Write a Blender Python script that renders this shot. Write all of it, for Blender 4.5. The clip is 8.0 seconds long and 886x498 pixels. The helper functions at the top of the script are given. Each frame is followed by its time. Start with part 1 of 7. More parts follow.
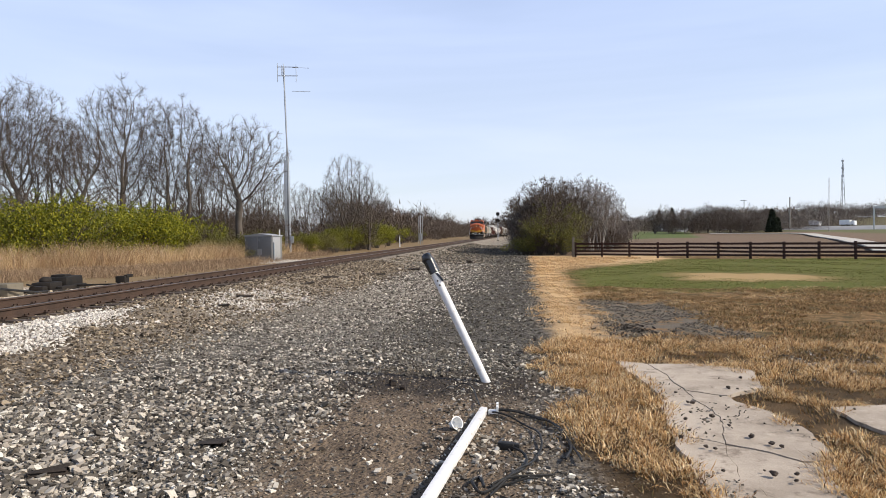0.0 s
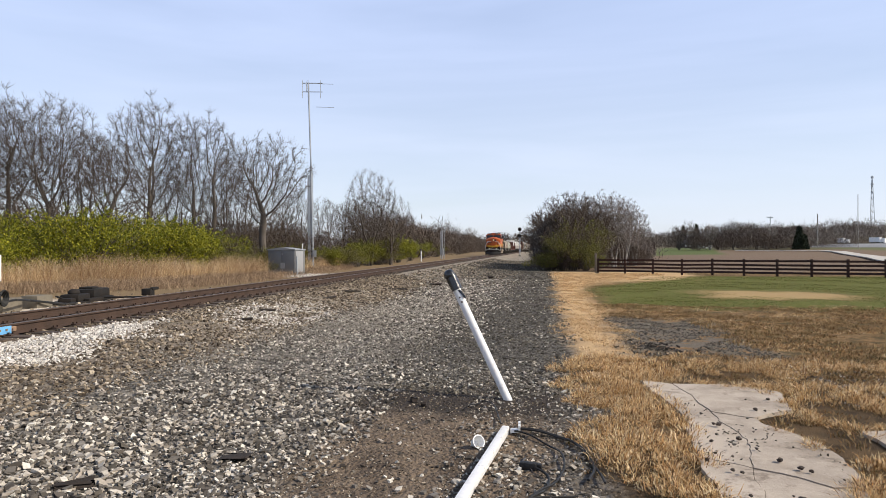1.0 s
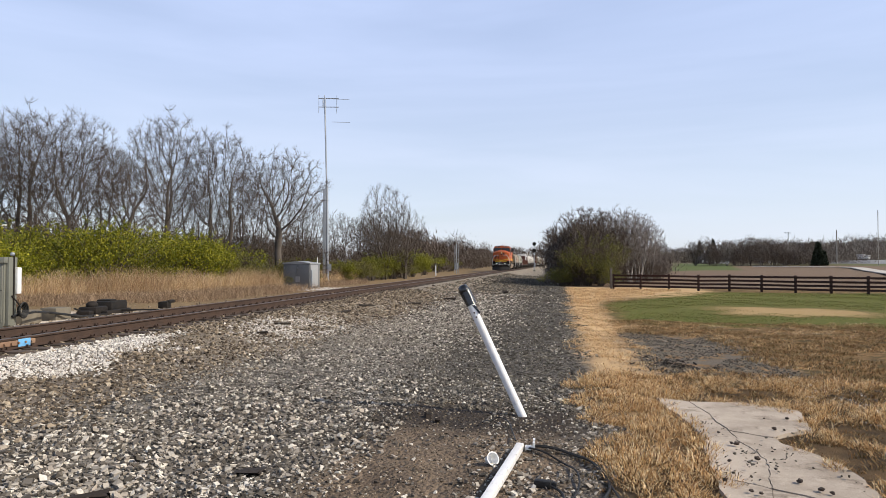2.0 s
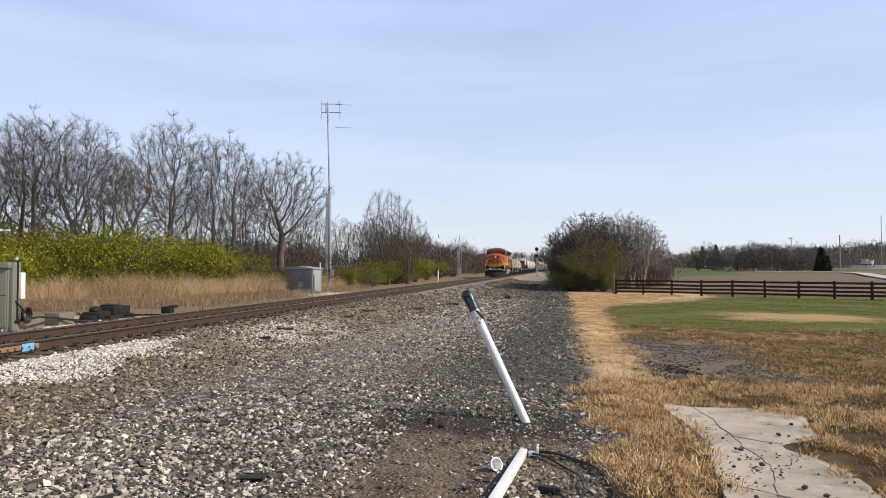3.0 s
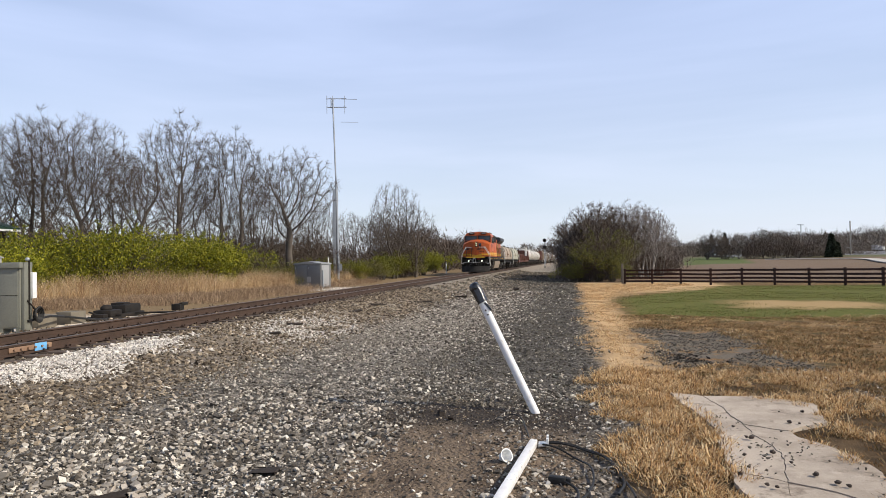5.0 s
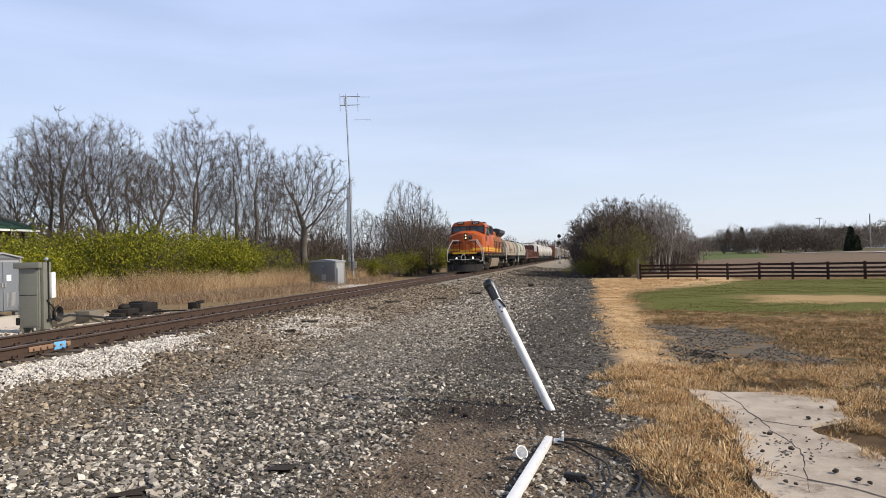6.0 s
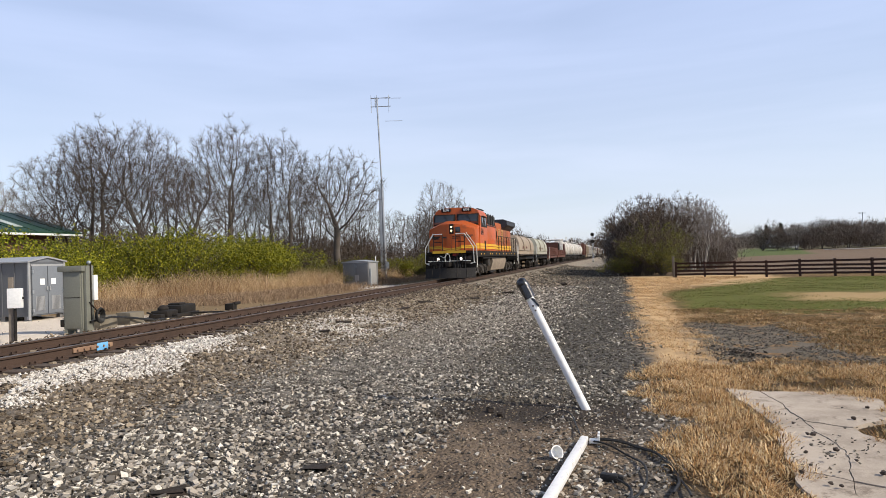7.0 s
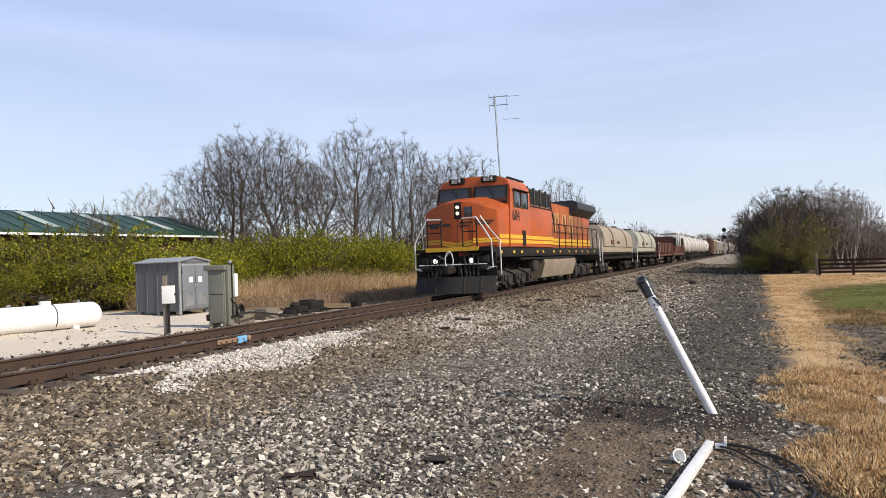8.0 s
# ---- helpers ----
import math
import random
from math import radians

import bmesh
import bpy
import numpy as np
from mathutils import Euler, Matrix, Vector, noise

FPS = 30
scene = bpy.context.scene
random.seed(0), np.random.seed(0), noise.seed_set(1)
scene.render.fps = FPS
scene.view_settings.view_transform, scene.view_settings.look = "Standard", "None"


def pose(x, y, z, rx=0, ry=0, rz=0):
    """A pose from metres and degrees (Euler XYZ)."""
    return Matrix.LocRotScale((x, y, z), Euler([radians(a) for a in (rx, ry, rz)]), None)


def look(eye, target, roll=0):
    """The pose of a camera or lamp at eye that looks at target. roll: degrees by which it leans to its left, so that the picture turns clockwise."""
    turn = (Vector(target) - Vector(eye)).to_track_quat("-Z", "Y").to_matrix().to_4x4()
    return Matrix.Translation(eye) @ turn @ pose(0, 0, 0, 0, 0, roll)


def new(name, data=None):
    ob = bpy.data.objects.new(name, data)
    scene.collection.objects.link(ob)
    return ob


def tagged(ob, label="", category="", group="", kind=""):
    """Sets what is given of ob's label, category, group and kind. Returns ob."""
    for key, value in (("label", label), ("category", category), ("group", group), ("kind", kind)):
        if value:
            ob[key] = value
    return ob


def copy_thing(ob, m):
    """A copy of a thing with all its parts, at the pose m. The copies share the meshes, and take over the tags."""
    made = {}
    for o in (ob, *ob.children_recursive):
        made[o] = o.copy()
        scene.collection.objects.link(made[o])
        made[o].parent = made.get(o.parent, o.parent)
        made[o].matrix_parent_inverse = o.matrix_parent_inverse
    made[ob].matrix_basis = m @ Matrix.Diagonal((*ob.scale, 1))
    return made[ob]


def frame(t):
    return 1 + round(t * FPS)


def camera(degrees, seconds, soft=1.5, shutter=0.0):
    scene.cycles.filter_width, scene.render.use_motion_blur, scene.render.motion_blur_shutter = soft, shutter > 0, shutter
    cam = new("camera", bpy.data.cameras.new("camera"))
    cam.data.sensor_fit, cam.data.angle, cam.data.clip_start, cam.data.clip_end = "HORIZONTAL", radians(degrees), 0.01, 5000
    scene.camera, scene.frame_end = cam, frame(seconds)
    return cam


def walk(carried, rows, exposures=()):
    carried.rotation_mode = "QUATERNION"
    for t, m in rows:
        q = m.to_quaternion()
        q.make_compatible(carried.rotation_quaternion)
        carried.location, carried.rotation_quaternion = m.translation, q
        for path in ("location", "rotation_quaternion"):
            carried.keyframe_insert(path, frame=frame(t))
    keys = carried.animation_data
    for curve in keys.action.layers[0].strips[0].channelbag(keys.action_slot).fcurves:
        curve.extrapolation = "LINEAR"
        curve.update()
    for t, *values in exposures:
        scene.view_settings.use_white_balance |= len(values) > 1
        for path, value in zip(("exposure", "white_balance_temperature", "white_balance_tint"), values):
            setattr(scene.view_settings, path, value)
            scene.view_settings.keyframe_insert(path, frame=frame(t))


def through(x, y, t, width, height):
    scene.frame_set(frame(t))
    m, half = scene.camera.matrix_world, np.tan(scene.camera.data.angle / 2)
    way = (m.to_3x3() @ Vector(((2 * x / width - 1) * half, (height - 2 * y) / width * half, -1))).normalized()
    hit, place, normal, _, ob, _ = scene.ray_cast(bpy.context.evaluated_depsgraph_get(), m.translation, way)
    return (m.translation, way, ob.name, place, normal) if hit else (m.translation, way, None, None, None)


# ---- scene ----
cam = camera(67.28, 8.0, soft=0.5)
PATH = [
    (0, pose(0.024, 0.024, 1.965, 88.729, 0.613, 6.682)),
    (0.5, pose(0.025, 0.029, 1.982, 89.300, 0.471, 7.544)),
    (1, pose(0.012, 0.018, 1.989, 90.012, 0.200, 8.533)),
    (1.5, pose(0.013, 0.014, 1.996, 90.708, -0.009, 9.379)),
    (3, pose(-0.002, 0.004, 2.000, 91.687, -0.099, 9.972)),
    (3.5, pose(-0.000, 0.000, 2.000, 91.658, 0.141, 9.941)),
    (4, pose(0.004, -0.004, 2.000, 91.525, 0.384, 9.996)),
    (4.5, pose(0.005, -0.006, 1.999, 91.301, 0.628, 10.250)),
    (6, pose(0.017, 0.013, 2.002, 90.818, 1.316, 11.901)),
    (6.5, pose(0.014, 0.017, 2.000, 90.832, 1.584, 12.776)),
    (7, pose(0.011, 0.018, 1.998, 90.884, 1.872, 14.665)),
    (7.5, pose(0.007, 0.022, 1.997, 90.974, 2.103, 18.731)),
    (8, pose(0.080, -0.051, 1.999, 91.083, 2.160, 24.950)),
]
walk(cam, PATH, [(0, 0.10), (0.8, 0.06), (1.5, 0.0), (8, 0.0)])

# ---- light ----
SUN_TO = Vector((2.0, -0.20, 1.5)).normalized()
SUN_ELEV = math.asin(SUN_TO.z)
SUN_ROT = math.atan2(SUN_TO.x, SUN_TO.y)

world = bpy.data.worlds.new("sky")
scene.world = world
world.use_nodes = True
wt = world.node_tree
wt.nodes.clear()
w_out = wt.nodes.new("ShaderNodeOutputWorld")
w_bg = wt.nodes.new("ShaderNodeBackground")
w_sky = wt.nodes.new("ShaderNodeTexSky")
w_sky.sky_type = "NISHITA"
w_sky.sun_disc = False
w_sky.sun_elevation = SUN_ELEV
w_sky.sun_rotation = SUN_ROT
w_sky.air_density, w_sky.dust_density, w_sky.ozone_density = 1.0, 0.6, 1.4
w_co = wt.nodes.new("ShaderNodeTexCoord")
w_map = wt.nodes.new("ShaderNodeMapping")
w_map.inputs["Scale"].default_value = (0.8, 0.9, 6.5)
w_map.inputs["Rotation"].default_value = (0.10, 0.14, 0.3)
w_noise = wt.nodes.new("ShaderNodeTexNoise")
w_noise.inputs["Scale"].default_value = 1.6
w_noise.inputs["Detail"].default_value = 4
w_noise.inputs["Roughness"].default_value = 0.52
w_noise.inputs["Distortion"].default_value = 0.5
w_ramp = wt.nodes.new("ShaderNodeValToRGB")
w_ramp.color_ramp.elements[0].position, w_ramp.color_ramp.elements[1].position = 0.22, 0.82
w_ramp.color_ramp.elements[0].color, w_ramp.color_ramp.elements[1].color = (0.48, 0.48, 0.48, 1), (0.84, 0.84, 0.84, 1)
w_mix = wt.nodes.new("ShaderNodeMixRGB")
w_low = wt.nodes.new("ShaderNodeMapRange")
w_low.interpolation_type = "SMOOTHSTEP"
for k_, v_ in (("From Min", 0.0), ("From Max", 0.40)):
    w_low.inputs[k_].default_value = v_
w_veil = wt.nodes.new("ShaderNodeMixRGB")
w_veil.inputs["Color1"].default_value = (6.75, 7.35, 8.7, 1)
w_veil.inputs["Color2"].default_value = (5.75, 6.8, 9.7, 1)
wt.links.new(w_co.outputs["Generated"], w_map.inputs["Vector"])
wt.links.new(w_map.outputs["Vector"], w_noise.inputs["Vector"])
wt.links.new(w_noise.outputs["Fac"], w_ramp.inputs["Fac"])
w_sep = wt.nodes.new("ShaderNodeSeparateXYZ")
w_high = wt.nodes.new("ShaderNodeMapRange")
w_high.interpolation_type = "SMOOTHSTEP"
for k_, v_ in (("From Min", 0.36), ("From Max", 0.85), ("To Min", 1.0), ("To Max", 0.03)):
    w_high.inputs[k_].default_value = v_
w_mul = wt.nodes.new("ShaderNodeMath")
w_mul.operation = "MULTIPLY"
wt.links.new(w_co.outputs["Generated"], w_sep.inputs["Vector"])
wt.links.new(w_sep.outputs["Z"], w_high.inputs["Value"])
wt.links.new(w_sep.outputs["Z"], w_low.inputs["Value"])
wt.links.new(w_low.outputs[0], w_veil.inputs["Fac"])
wt.links.new(w_veil.outputs["Color"], w_mix.inputs["Color2"])
wt.links.new(w_ramp.outputs["Color"], w_mul.inputs[0])
wt.links.new(w_high.outputs[0], w_mul.inputs[1])
wt.links.new(w_mul.outputs[0], w_mix.inputs["Fac"])
wt.links.new(w_sky.outputs["Color"], w_mix.inputs["Color1"])
wt.links.new(w_mix.outputs["Color"], w_bg.inputs["Color"])
w_bg.inputs["Strength"].default_value = 0.122
wt.links.new(w_bg.outputs["Background"], w_out.inputs["Surface"])

sun_data = bpy.data.lights.new("sun", "SUN")
sun_data.energy = 5.0
sun_data.angle = radians(0.55)
sun_data.color = (1.0, 0.905, 0.76)
sun = new("sun", sun_data)
sun.matrix_world = look(SUN_TO * 100, (0, 0, 0))


# ---- materials ----
class Tree:
    """A small writer of node materials."""

    def __init__(self, name):
        self.m = bpy.data.materials.new(name)
        self.m.use_nodes = True
        self.t = self.m.node_tree
        self.b = self.t.nodes["Principled BSDF"]
        self.b.inputs["Specular IOR Level"].default_value = 0.3

    def n(self, kind, **ins):
        node = self.t.nodes.new(kind)
        for key, v in ins.items():
            self.put(node.inputs[key.replace("_", " ")], v)
        return node

    def put(self, socket, v):
        if isinstance(v, bpy.types.NodeSocket):
            self.t.links.new(v, socket)
        elif isinstance(v, tuple) and len(v) == 3 and socket.type == "RGBA":
            socket.default_value = (*v, 1)
        else:
            socket.default_value = v

    def op(self, what, a, b=0.0, c=0.0, clamp=False):
        node = self.t.nodes.new("ShaderNodeMath")
        node.operation, node.use_clamp = what, clamp
        for k, v in enumerate((a, b, c)):
            self.put(node.inputs[k], v)
        return node.outputs[0]

    def place(self):
        return self.n("ShaderNodeTexCoord").outputs["Object"]

    def world_place(self):
        return self.n("ShaderNodeNewGeometry").outputs["Position"]

    def noise(self, vec, scale, detail=4.0, rough=0.55, out="Fac"):
        node = self.n("ShaderNodeTexNoise", Vector=vec, Scale=scale, Detail=detail, Roughness=rough)
        return node.outputs[out]

    def ramp(self, fac, lo, hi, a=0.0, b=1.0):
        node = self.n("ShaderNodeMapRange", Value=fac, From_Min=lo, From_Max=hi, To_Min=a, To_Max=b)
        node.interpolation_type = "SMOOTHSTEP"
        return node.outputs[0]

    def mix(self, fac, a, b, how="MIX"):
        node = self.n("ShaderNodeMixRGB", Fac=fac, Color1=a, Color2=b)
        node.blend_type = how
        return node.outputs[0]

    def bump(self, height, strength, dist=0.01):
        node = self.n("ShaderNodeBump", Strength=strength, Distance=dist, Height=height)
        self.put(self.b.inputs["Normal"], node.outputs[0])


def surface(name, col, dark=None, rough=0.6, metal=0.0, big=1.5, fine=25.0, bump=0.15, amount=0.6, spots=None, tint=0.0, spec=0.3):
    """A painted, weathered or raw surface: colour with stains at two scales, fine relief."""
    k = Tree(name)
    p = k.place()
    dark = dark or tuple(c * 0.6 for c in col)
    a = k.ramp(k.noise(p, big, 6), 0.35, 0.7)
    b = k.noise(p, fine, 5)
    c = k.mix(k.op("MULTIPLY", a, amount), col, dark)
    c = k.mix(k.ramp(b, 0.3, 0.75, 0.0, 0.35), c, tuple(min(1, v * 0.7) for v in col))
    if spots:
        c = k.mix(k.ramp(k.noise(p, big * 4, 8, 0.7), 0.56, 0.70), c, spots)
    if tint:
        r = k.n("ShaderNodeObjectInfo").outputs["Random"]
        c = k.mix(k.ramp(r, 0, 1, 0.0, tint), c, tuple(v * 0.35 for v in col))
    k.put(k.b.inputs["Base Color"], c)
    k.b.inputs["Metallic"].default_value = metal
    k.b.inputs["Specular IOR Level"].default_value = spec
    k.put(k.b.inputs["Roughness"], k.ramp(b, 0.2, 0.8, max(0.05, rough - 0.12), min(1, rough + 0.12)))
    k.bump(b, bump)
    return k.m


def islands(name, cols, rough=0.85, through=0.0, spread=1.0, patch=0.0, patch_col=(0.3, 0.3, 0.3), tint=0.0, tint_col=(0.2, 0.17, 0.03), sharp=False):
    """Many loose small pieces, each with a colour of its own out of the ramp."""
    k = Tree(name)
    g = k.n("ShaderNodeNewGeometry")
    ramp = k.n("ShaderNodeValToRGB", Fac=g.outputs["Random Per Island"])
    ramp.color_ramp.interpolation = "CONSTANT" if sharp else "LINEAR"
    el = ramp.color_ramp.elements
    while len(el) < len(cols):
        el.new(0.5)
    for i, c in enumerate(cols):
        el[i].position = i / len(cols) if sharp else i / (len(cols) - 1)
        el[i].color = (*c, 1)
    c = ramp.outputs[0]
    if patch:
        c = k.mix(k.ramp(k.noise(g.outputs["Position"], 0.35, 3), 0.42, 0.66, 0.0, patch), c, patch_col)
    fine = k.noise(k.place(), 60.0, 3)
    c = k.mix(k.ramp(fine, 0.3, 0.8, 0.0, 0.3), c, (0.06, 0.055, 0.05))
    if tint:
        r = k.n("ShaderNodeObjectInfo").outputs["Random"]
        c = k.mix(k.ramp(r, 0.0, 1.0, 0.0, tint), c, tint_col)
    k.put(k.b.inputs["Base Color"], c)
    k.b.inputs["Roughness"].default_value = rough
    k.b.inputs["Specular IOR Level"].default_value = 0.2
    if through:
        tr = k.n("ShaderNodeBsdfTranslucent", Color=c)
        mx = k.n("ShaderNodeMixShader", Fac=through)
        k.t.links.new(k.b.outputs[0], mx.inputs[1])
        k.t.links.new(tr.outputs[0], mx.inputs[2])
        k.t.links.new(mx.outputs[0], k.t.nodes["Material Output"].inputs["Surface"])
    return k.m


def glow(name, col, power):
    k = Tree(name)
    k.put(k.b.inputs["Base Color"], col)
    k.put(k.b.inputs["Emission Color"], col)
    k.b.inputs["Emission Strength"].default_value = power
    return k.m


def glass_dark(name, col=(0.03, 0.035, 0.04)):
    k = Tree(name)
    k.put(k.b.inputs["Base Color"], col)
    k.b.inputs["Roughness"].default_value = 0.06
    k.b.inputs["Specular IOR Level"].default_value = 0.6
    return k.m


M_RAIL_TOP = surface("rail_head_steel", (0.16, 0.13, 0.11), (0.07, 0.05, 0.04), 0.45, 0.5, 3, 60)
M_RAIL = surface("rusted_rail_side", (0.066, 0.040, 0.028), (0.032, 0.022, 0.017), 0.85, 0.0, 3, 40, 0.3)
M_TIE = surface("weathered_tie_wood", (0.10, 0.075, 0.06), (0.04, 0.032, 0.028), 0.9, 0, 5, 40, 0.5, tint=0.7)
M_IRON = surface("dark_iron", (0.018, 0.017, 0.016), (0.035, 0.026, 0.02), 0.75, 0.0, 4, 40, spec=0.15)
M_GALV = surface("galvanised_steel", (0.42, 0.44, 0.46), (0.30, 0.31, 0.33), 0.45, 0.7, 2, 30)
M_CABGREY = surface("grey_cabinet_paint", (0.20, 0.20, 0.20), (0.15, 0.15, 0.15), 0.5, 0.2, 1.2, 30, 0.05, 0.5)
M_SHEDGREY = surface("shed_grey_metal", (0.125, 0.13, 0.14), (0.095, 0.10, 0.108), 0.55, 0.1, 1.0, 30, 0.05, 0.5)
M_SHEDDOOR = surface("door_grey_metal", (0.185, 0.20, 0.22), (0.145, 0.155, 0.17), 0.5, 0.1, 1.0, 30, 0.05, 0.5)
M_ROOFGREY = surface("pale_grey_roof_metal", (0.40, 0.40, 0.40), (0.3, 0.3, 0.3), 0.45, 0.3, 1.5, 30, 0.05)
M_OLIVE = surface("olive_grey_paint", (0.20, 0.20, 0.165), (0.15, 0.15, 0.125), 0.5, 0.1, 1.5, 30, 0.06)
M_WHITE = surface("white_paint", (0.80, 0.80, 0.79), (0.66, 0.65, 0.62), 0.4, 0, 1.5, 20, 0.05, 0.4)
M_PVC = surface("white_plastic_pipe", (0.82, 0.81, 0.80), (0.70, 0.67, 0.64), 0.35, 0, 2.0, 14, 0.05, 0.4, spots=(0.55, 0.50, 0.46))
M_BLACKCAP = surface("black_plastic_wrap", (0.012, 0.012, 0.013), (0.02, 0.02, 0.02), 0.18, 0, 4, 30, 0.4, spec=0.6)
M_CABLE = surface("black_cable", (0.015, 0.015, 0.015), (0.04, 0.035, 0.03), 0.55, 0, 4, 60)
M_CONC = surface("pale_concrete_box", (0.34, 0.32, 0.27), (0.22, 0.21, 0.18), 0.9, 0, 2, 30, 0.3)
M_FENCE = surface("dark_brown_fence_wood", (0.055, 0.026, 0.019), (0.028, 0.015, 0.012), 0.8, 0, 3, 40, 0.3, tint=0.5)
M_BOXCONC = surface("stained_tan_concrete", (0.19, 0.165, 0.125), (0.11, 0.095, 0.072), 0.9, 0, 2.5, 30, 0.3)
M_BLUE = surface("blue_marker_paint", (0.16, 0.42, 0.72), (0.10, 0.30, 0.55), 0.7, 0, 6, 40)
M_PALEPOLE = surface("pale_weathered_pole", (0.36, 0.33, 0.30), (0.26, 0.24, 0.21), 0.9, 0, 2, 40)
M_WOODPOLE = surface("grey_pole_wood", (0.20, 0.17, 0.14), (0.12, 0.1, 0.08), 0.9, 0, 2, 40)
M_BARK = surface("grey_bark", (0.115, 0.096, 0.080), (0.05, 0.041, 0.034), 0.95, 0, 1.2, 18, 0.6)
M_PALEBARK = surface("pale_bark", (0.34, 0.31, 0.28), (0.17, 0.15, 0.13), 0.95, 0, 1.0, 18, 0.5)
M_TWIG = islands("bare_twigs", [(0.055, 0.041, 0.032), (0.092, 0.072, 0.057), (0.145, 0.118, 0.096)], 0.95)
M_TWIGPALE = islands("pale_bare_twigs", [(0.16, 0.13, 0.11), (0.24, 0.20, 0.175), (0.32, 0.28, 0.25)], 0.95)
M_BRUSH = islands("brown_brush", [(0.06, 0.042, 0.033), (0.105, 0.077, 0.060), (0.15, 0.12, 0.092)], 0.95)
M_FARBRUSH = islands("far_brown_woods", [(0.10, 0.075, 0.06), (0.15, 0.12, 0.10), (0.20, 0.17, 0.145)], 0.95)
M_LEAF = islands("spring_leaves", [(0.055, 0.072, 0.008), (0.22, 0.24, 0.014), (0.145, 0.165, 0.012), (0.36, 0.355, 0.020), (0.54, 0.50, 0.030), (0.035, 0.042, 0.008)], 0.6, 0.32, tint=0.5, tint_col=(0.075, 0.068, 0.016))
M_LEAF2 = islands("olive_leaves", [(0.085, 0.09, 0.02), (0.17, 0.17, 0.03), (0.13, 0.11, 0.035), (0.27, 0.25, 0.045), (0.11, 0.085, 0.045)], 0.6, 0.3)
M_EVERGREEN = islands("cedar_needles", [(0.012, 0.02, 0.010), (0.02, 0.03, 0.014), (0.03, 0.036, 0.018)], 0.8)
M_STRAW = islands("dry_tall_grass", [(0.70, 0.50, 0.26), (0.84, 0.64, 0.38), (0.46, 0.29, 0.15), (0.92, 0.75, 0.50), (0.30, 0.17, 0.09)], 0.85, 0.35, patch=0.35, patch_col=(0.30, 0.18, 0.11), sharp=True)
M_BRUSHGRASS = islands("low_brown_grass", [(0.26, 0.175, 0.11), (0.38, 0.265, 0.17), (0.17, 0.11, 0.07), (0.52, 0.38, 0.24)], 0.9, 0.2, sharp=True)
M_TURF = islands("dry_turf_blades", [(0.70, 0.46, 0.22), (0.88, 0.64, 0.34), (0.34, 0.19, 0.085), (0.95, 0.77, 0.48), (0.14, 0.08, 0.036), (0.62, 0.36, 0.15)], 0.85, 0.25, sharp=True)
M_LAWN = islands("short_lawn_blades", [(0.20, 0.115, 0.05), (0.36, 0.235, 0.105), (0.09, 0.075, 0.028), (0.13, 0.075, 0.036), (0.30, 0.165, 0.07), (0.55, 0.39, 0.19)], 0.85, 0.2, sharp=True)
M_GREEN = islands("green_lawn_blades", [(0.06, 0.082, 0.012), (0.10, 0.122, 0.018), (0.145, 0.15, 0.03), (0.26, 0.20, 0.085)], 0.8, 0.25, sharp=True)
M_STONE = islands("crushed_stone", [(0.09, 0.077, 0.063), (0.32, 0.283, 0.235), (0.15, 0.130, 0.108), (0.47, 0.418, 0.35), (0.19, 0.165, 0.133), (0.72, 0.66, 0.56), (0.11, 0.092, 0.074), (0.38, 0.325, 0.265), (0.62, 0.555, 0.465), (0.25, 0.222, 0.188), (0.07, 0.060, 0.048)], 0.9, sharp=True)
M_BALLAST = islands("brown_grey_ballast", [(0.095, 0.070, 0.048), (0.25, 0.198, 0.14), (0.13, 0.10, 0.068), (0.42, 0.345, 0.25), (0.17, 0.13, 0.088), (0.06, 0.046, 0.033), (0.33, 0.26, 0.18)], 0.9, sharp=True)
M_NEWSTONE = islands("fresh_white_ballast", [(0.60, 0.55, 0.49), (0.74, 0.69, 0.62), (0.42, 0.375, 0.325), (0.78, 0.73, 0.66), (0.66, 0.60, 0.535)], 0.9)
M_DARKSTONE = islands("dark_fine_stone", [(0.068, 0.059, 0.046), (0.118, 0.104, 0.083), (0.170, 0.149, 0.118), (0.093, 0.079, 0.063), (0.309, 0.274, 0.217)], 0.9)


# ---- mesh helpers ----
def box(bm, cx, cy, cz, sx, sy, sz, bevel=0.0, turn=None):
    made = bmesh.ops.create_cube(bm, size=1.0)["verts"]
    m = Matrix.Translation((cx, cy, cz)) @ (turn or Matrix.Identity(4)) @ Matrix.Diagonal((sx, sy, sz, 1))
    bmesh.ops.transform(bm, matrix=m, verts=made)
    if bevel:
        edges = list({e for v in made for e in v.link_edges})
        bmesh.ops.bevel(bm, geom=edges, offset=min(bevel, 0.45 * min(sx, sy, sz)), segments=2, profile=0.6, affect="EDGES")


def rod(bm, a, b, r0, r1=None, n=8, caps=True):
    a, b = Vector(a), Vector(b)
    d = b - a
    made = bmesh.ops.create_cone(bm, cap_ends=caps, segments=n, radius1=r0, radius2=r0 if r1 is None else r1, depth=d.length)["verts"]
    bmesh.ops.transform(bm, matrix=Matrix.Translation((a + b) / 2) @ d.to_track_quat("Z", "Y").to_matrix().to_4x4(), verts=made)


def pipe(bm, pts, r, n=6):
    for a, b in zip(pts, pts[1:]):
        rod(bm, a, b, r, n=n)


